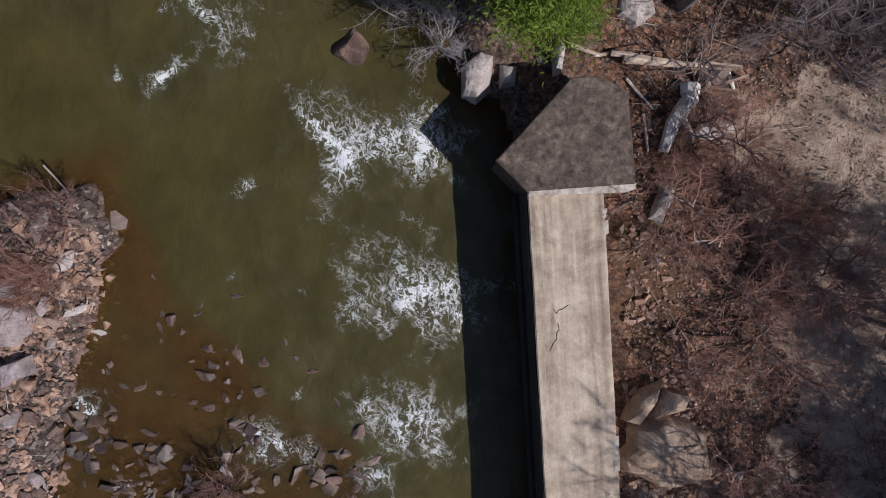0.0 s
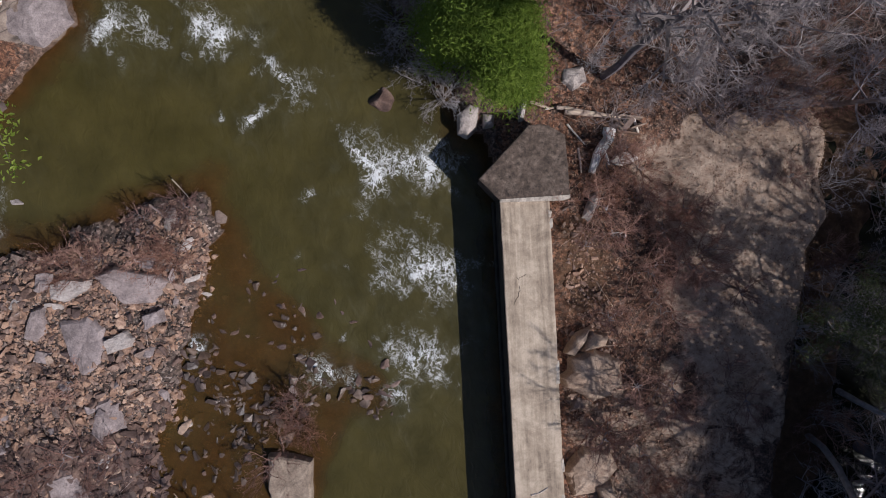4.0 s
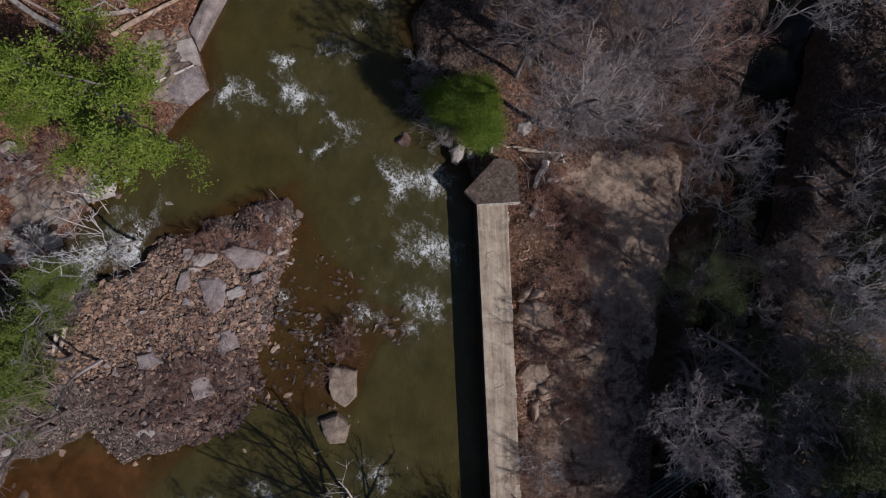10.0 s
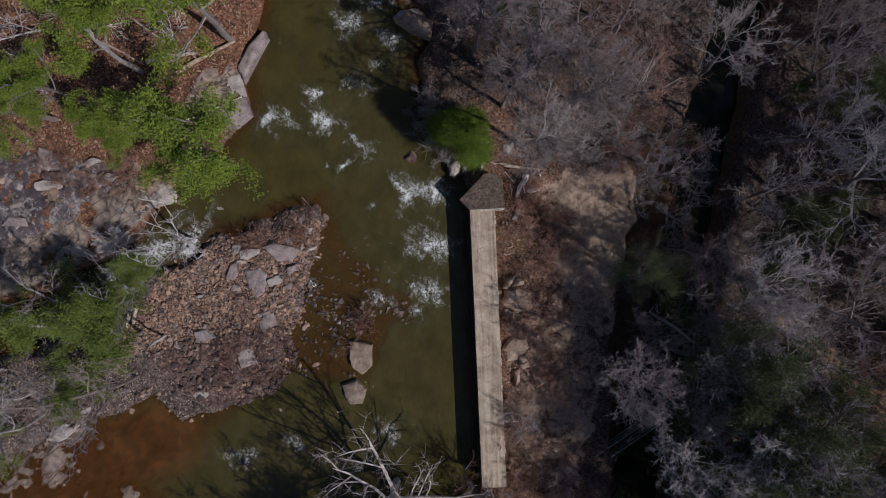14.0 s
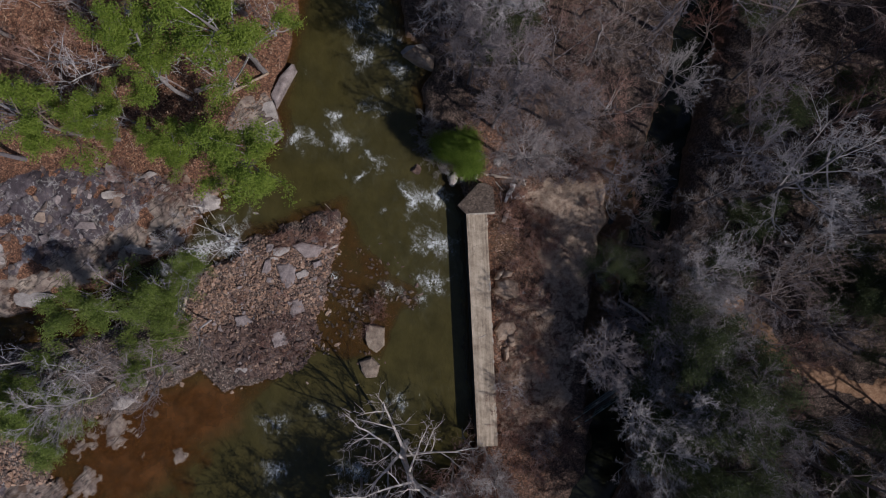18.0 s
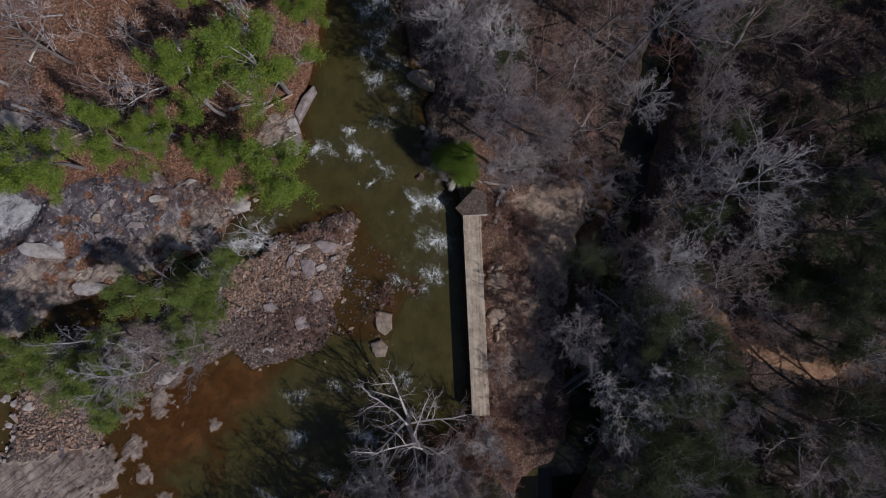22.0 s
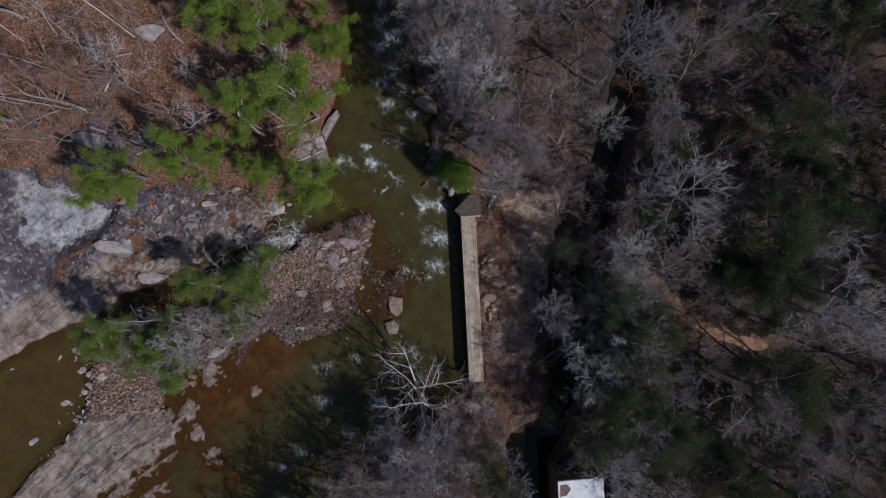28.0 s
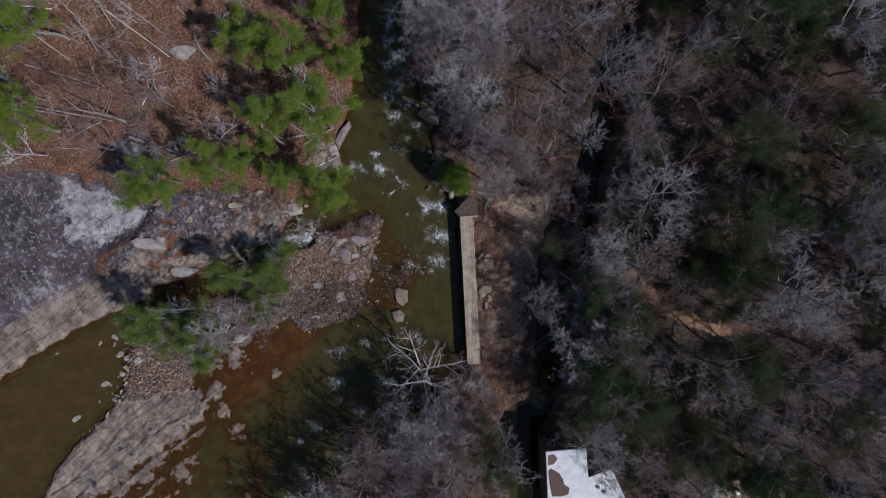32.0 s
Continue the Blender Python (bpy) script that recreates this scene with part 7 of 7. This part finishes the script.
def build_mill():
    h = tagged(new("mill_house"), "tall old brick mill with patchy white-coated flat roof", "building")
    c = [(13.28, -37.8), (19.4, -37.35), (20.08, -47.3), (13.58, -47.75)]
    ground = -0.9
    body = [(x * 0.998 + 0.002 * c[0][0], y) for x, y in c]
    part("wall", prism(body, ground, 7.7), M_BRICK, h)
    cx, cy = sum(p[0] for p in c) / 4, sum(p[1] for p in c) / 4
    part("roof", prism([(cx + (x - cx) * 1.05, cy + (y - cy) * 1.04) for x, y in c], 7.7, 8.0, 0.05), M_ROOF, h, "white coated roof with worn grey blotches")
    patch = [(13.44, -40.72), (13.89, -40.27), (15.24, -41.11), (15.77, -42.03), (16.04, -42.94), (16.85, -43.5), (16.66, -44.5), (15.58, -44.85), (14.05, -44.83), (13.69, -43.09)]
    part("bare_patch", prism(patch, 7.95, 8.012), M_RUST, h, "dark brown patch where the coating is gone")
    patch = [(13.45, -38.17), (14.35, -38.0), (14.98, -38.74), (14.35, -39.64), (13.44, -39.81)]
    part("bare_patch", prism(patch, 7.95, 8.010), M_RUST, h)
    a, b = Vector(c[0]), Vector(c[1])
    d = (b - a).normalized()
    nrm = Vector((-d.y, d.x))
    for lev in (1.6, 4.6):
        for f in (0.22, 0.5, 0.78):
            q = a + (b - a) * f + nrm * 0.03
            w = part("window", box_bm(0.95, 0.12, 1.5, (q.x, q.y, lev), 0.01, math.atan2(d.y, d.x)), M_TRIM, h)
            q2 = a + (b - a) * f + nrm * 0.07
            part("pane", box_bm(0.8, 0.1, 1.35, (q2.x, q2.y, lev), 0, math.atan2(d.y, d.x)), M_GLASS, w)
    porch = [(13.42, -36.99), (19.94, -36.49), (20.13, -37.86), (13.6, -38.36)]
    part("landing", prism(porch, ground, 0.4, 0.02), M_PLANK, h, "dark landing over the race")
    g = tagged(new("mill_wing"), "lower wing with a grimy white roof beside the mill", "building")
    w = [(20.63, -43.62), (24.57, -42.16), (27.75, -49.13), (20.99, -49.7)]
    part("wall", prism(w, -0.5, 4.3), M_BRICK, g)
    cx, cy = sum(p[0] for p in w) / 4, sum(p[1] for p in w) / 4
    part("roof", prism([(cx + (x - cx) * 1.05, cy + (y - cy) * 1.05) for x, y in w], 4.3, 4.5, 0.04), M_ROOF, g)
    for f in (0.3, 0.7):
        part("roof_vent", box_bm(0.4, 0.4, 0.5, (w[0][0] + 1.0 + 2.5 * f, w[0][1] - 2.0 * f - 0.8, 4.7), 0.03), M_RAIL, g)
    # paved court with a small canopy frame
    court = [(42.05, -45.36), (45.75, -45.62), (45.38, -50.53), (41.38, -50.47)]
    zc = max(float(ground_at(*q)[0]) for q in court) + 0.06
    pv = tagged(solid("court", prism(court, zc - 0.6, zc, 0.02), M_CONC_PALE), "pale paved court at the wood's edge", "pavement", kind="structure")
    fr = tagged(new("pergola"), "dark timber frame standing on the paved court", "pergola")
    (x0, y0), (x1, y1) = court[0], court[2]
    for x in (x0 + 0.4, x0 + 1.9, x0 + 3.2):
        part("beam", box_bm(0.14, 3.6, 0.14, (x, y0 - 2.0, zc + 2.4), 0.01, -0.3), M_PLANK, fr)
        for y in (y0 - 0.5, y0 - 3.4):
            part("post", box_bm(0.12, 0.12, 2.4, (x + (0.45 if y < y0 - 2 else -0.4) * -1, y, zc + 1.2), 0.01), M_PLANK, fr)
    for i, (x, y) in enumerate([(45.74, -46.33), (45.26, -48.28)]):
        bx = tagged(new("storage_chest"), "white painted storage chest beside the court", "chest", "chests by the court")
        z = float(ground_at(x, y)[0])
        part("body", box_bm(0.5, 0.9, 0.55, (x, y, z + 0.27), 0.02), M_ROOF, bx)
        part("lid", box_bm(0.55, 0.95, 0.06, (x, y, z + 0.58), 0.015), M_ROOF, bx)


build_mill()


def build_ring():
    (x, y), = [(30.39, -11.26)]
    z = float(ground_at(x, y)[0])
    n, m = 20, 6
    v, f = [], []
    for i in range(n):
        a = 2 * math.pi * i / n
        for j in range(m):
            b = 2 * math.pi * j / m
            rr = 0.45 + 0.11 * math.cos(b)
            v.append((x + rr * math.cos(a), y + rr * math.sin(a), z + 0.12 + 0.12 * math.sin(b)))
            f.append((i * m + j, (i + 1) % n * m + j, (i + 1) % n * m + (j + 1) % m, i * m + (j + 1) % m))
    tagged(solid("fire_ring", mesh_np("fire_ring", v, f), M_CONC_PALE, None, "", True), "pale round ring lying on the dirt track", "ring")


build_ring()


# ---- fallen leaves and sticks ----
def leaf_litter(name, poly, n, size, seed, label, colours, keep=None):
    rng = np.random.default_rng(seed)
    p = scatter(poly, n, seed, 0.0, keep)
    z = ground_at(p[:, 0], p[:, 1])
    ok = z > 0.1
    p, z = p[ok], z[ok]
    a = rng.uniform(0, 2 * np.pi, len(p))
    s = size * rng.uniform(0.6, 1.4, len(p))
    tilt = rng.normal(0, 0.35, (len(p), 2))
    d = np.stack([np.cos(a), np.sin(a), tilt[:, 0]], -1) * s[:, None]
    w = np.stack([-np.sin(a), np.cos(a), tilt[:, 1]], -1) * s[:, None] * 0.55
    c = np.stack([p[:, 0], p[:, 1], z + 0.03 + 0.1 * s], -1)
    up = np.array([0, 0, 0.12]) * s[:, None]
    v = np.stack([c - d * 0.5, c + w * 0.5 + up, c + d * 0.5, c - w * 0.5 + up], 1).reshape(-1, 3)
    k = np.arange(len(p))[:, None] * 4
    f = np.concatenate([k + np.array([[0, 2, 1]]), k + np.array([[0, 3, 2]])], 0)
    m, nt, pr = shader(name)
    isl = nt.nodes.new("ShaderNodeNewGeometry").outputs["Random Per Island"]
    nt.links.new(ramp(nt, isl, [(i / (len(colours) - 1), c) for i, c in enumerate(colours)]), pr.inputs["Base Color"])
    pr.inputs["Roughness"].default_value = 0.7
    tagged(solid(name, mesh_np(name, v, f), m), label, "leaves", kind="stuff")


BANK_LITTER = [(3.33, 7.55), (10.93, 8.48), (15.59, 6.89), (15.36, -0.83), (13.81, -6.55), (10.93, -9.67), (8.28, -17.08), (3.25, -16.98)]
leaf_litter("bank_leaves", BANK_LITTER, 9000, 0.085, 401, "dry brown leaves strewn over the bank", [(0.10, 0.055, 0.035), (0.22, 0.12, 0.07), (0.34, 0.21, 0.13), (0.46, 0.34, 0.24), (0.16, 0.08, 0.05)])
WEST_LITTER = [(-80.54, 42.05), (-17.56, 41.5), (-19.9, 13.75), (-27.57, 5.4), (-38.86, 4.59), (-57.5, 8.54), (-81.74, 9.74)]
leaf_litter("western_leaves", WEST_LITTER, 22000, 0.24, 402, "reddish fallen leaves under the western wood", [(0.11, 0.052, 0.034), (0.24, 0.12, 0.07), (0.36, 0.21, 0.125), (0.47, 0.33, 0.22), (0.16, 0.08, 0.05)])


def sticks(name, poly, n, seed, label, material):
    rng = np.random.default_rng(seed)
    p = scatter(poly, n, seed)
    z = ground_at(p[:, 0], p[:, 1]) + 0.06
    a = rng.uniform(0, np.pi, len(p))
    ln = rng.lognormal(0.0, 0.5, len(p))
    d = np.stack([np.cos(a), np.sin(a), rng.normal(0, 0.12, len(p))], -1) * ln[:, None] * 0.5
    c = np.stack([p[:, 0], p[:, 1], z], -1)
    r = 0.006 + 0.012 * rng.random(len(p))
    tagged(solid(name, mesh_np(name, *tubes(c - d, c + d, r, r * 0.5, 4)), material), label, "sticks", kind="stuff")


sticks("bank_sticks", BANK_LITTER, 150, 411, "thin grey sticks lying on the bank", M_DEADWOOD)
sticks("island_sticks", ISLAND, 260, 412, "bleached sticks caught among island stones", M_DEADWOOD)
sticks("western_sticks", WEST_LITTER, 500, 413, "pale sticks lying on the leaf litter", M_DEADWOOD)


# ---- timber box of an old sluice, let into the bank by the pier ----
def build_sluice():
    box = tagged(new("sluice_box"), "small rotten timber sluice box open over a painted dark hole", "box")
    (x0, y0), (x1, y1) = [(5.53, 3.67), (6.34, 2.95)]
    cx, cy, sx, sy = (x0 + x1) / 2, (y0 + y1) / 2, abs(x1 - x0), abs(y1 - y0)
    z = float(ground_at(cx, cy)[0])
    box.location = (cx, cy, z)
    box.rotation_euler = (0, 0, radians(-8))
    dark = bark_material("hole_shade_board", (0.018, 0.013, 0.01), (0.05, 0.036, 0.028))
    grey_board = bark_material("weathered_board", (0.20, 0.15, 0.11), (0.40, 0.31, 0.24))
    # near-black sheet on the ground, painting the darkness of an open hole
    part("hole_lining", box_bm(sx, sy, 0.04, (0, 0, 0.06), 0.01), dark, box)
    for s in (-1, 1):
        part("side_board", box_bm(0.06, sy, 0.5, (s * sx * 0.5, 0, 0.2), 0.01, 2 * s), grey_board, box)
        part("end_board", box_bm(sx + 0.2, 0.06, 0.55, (0, s * sy * 0.5, 0.2), 0.01), grey_board, box)
    part("cover_board", box_bm(sx * 0.3, sy * 0.9, 0.05, (-sx * 0.1, 0, 0.46), 0.01, 12), grey_board, box, "loose grey board lying askew")


build_sluice()
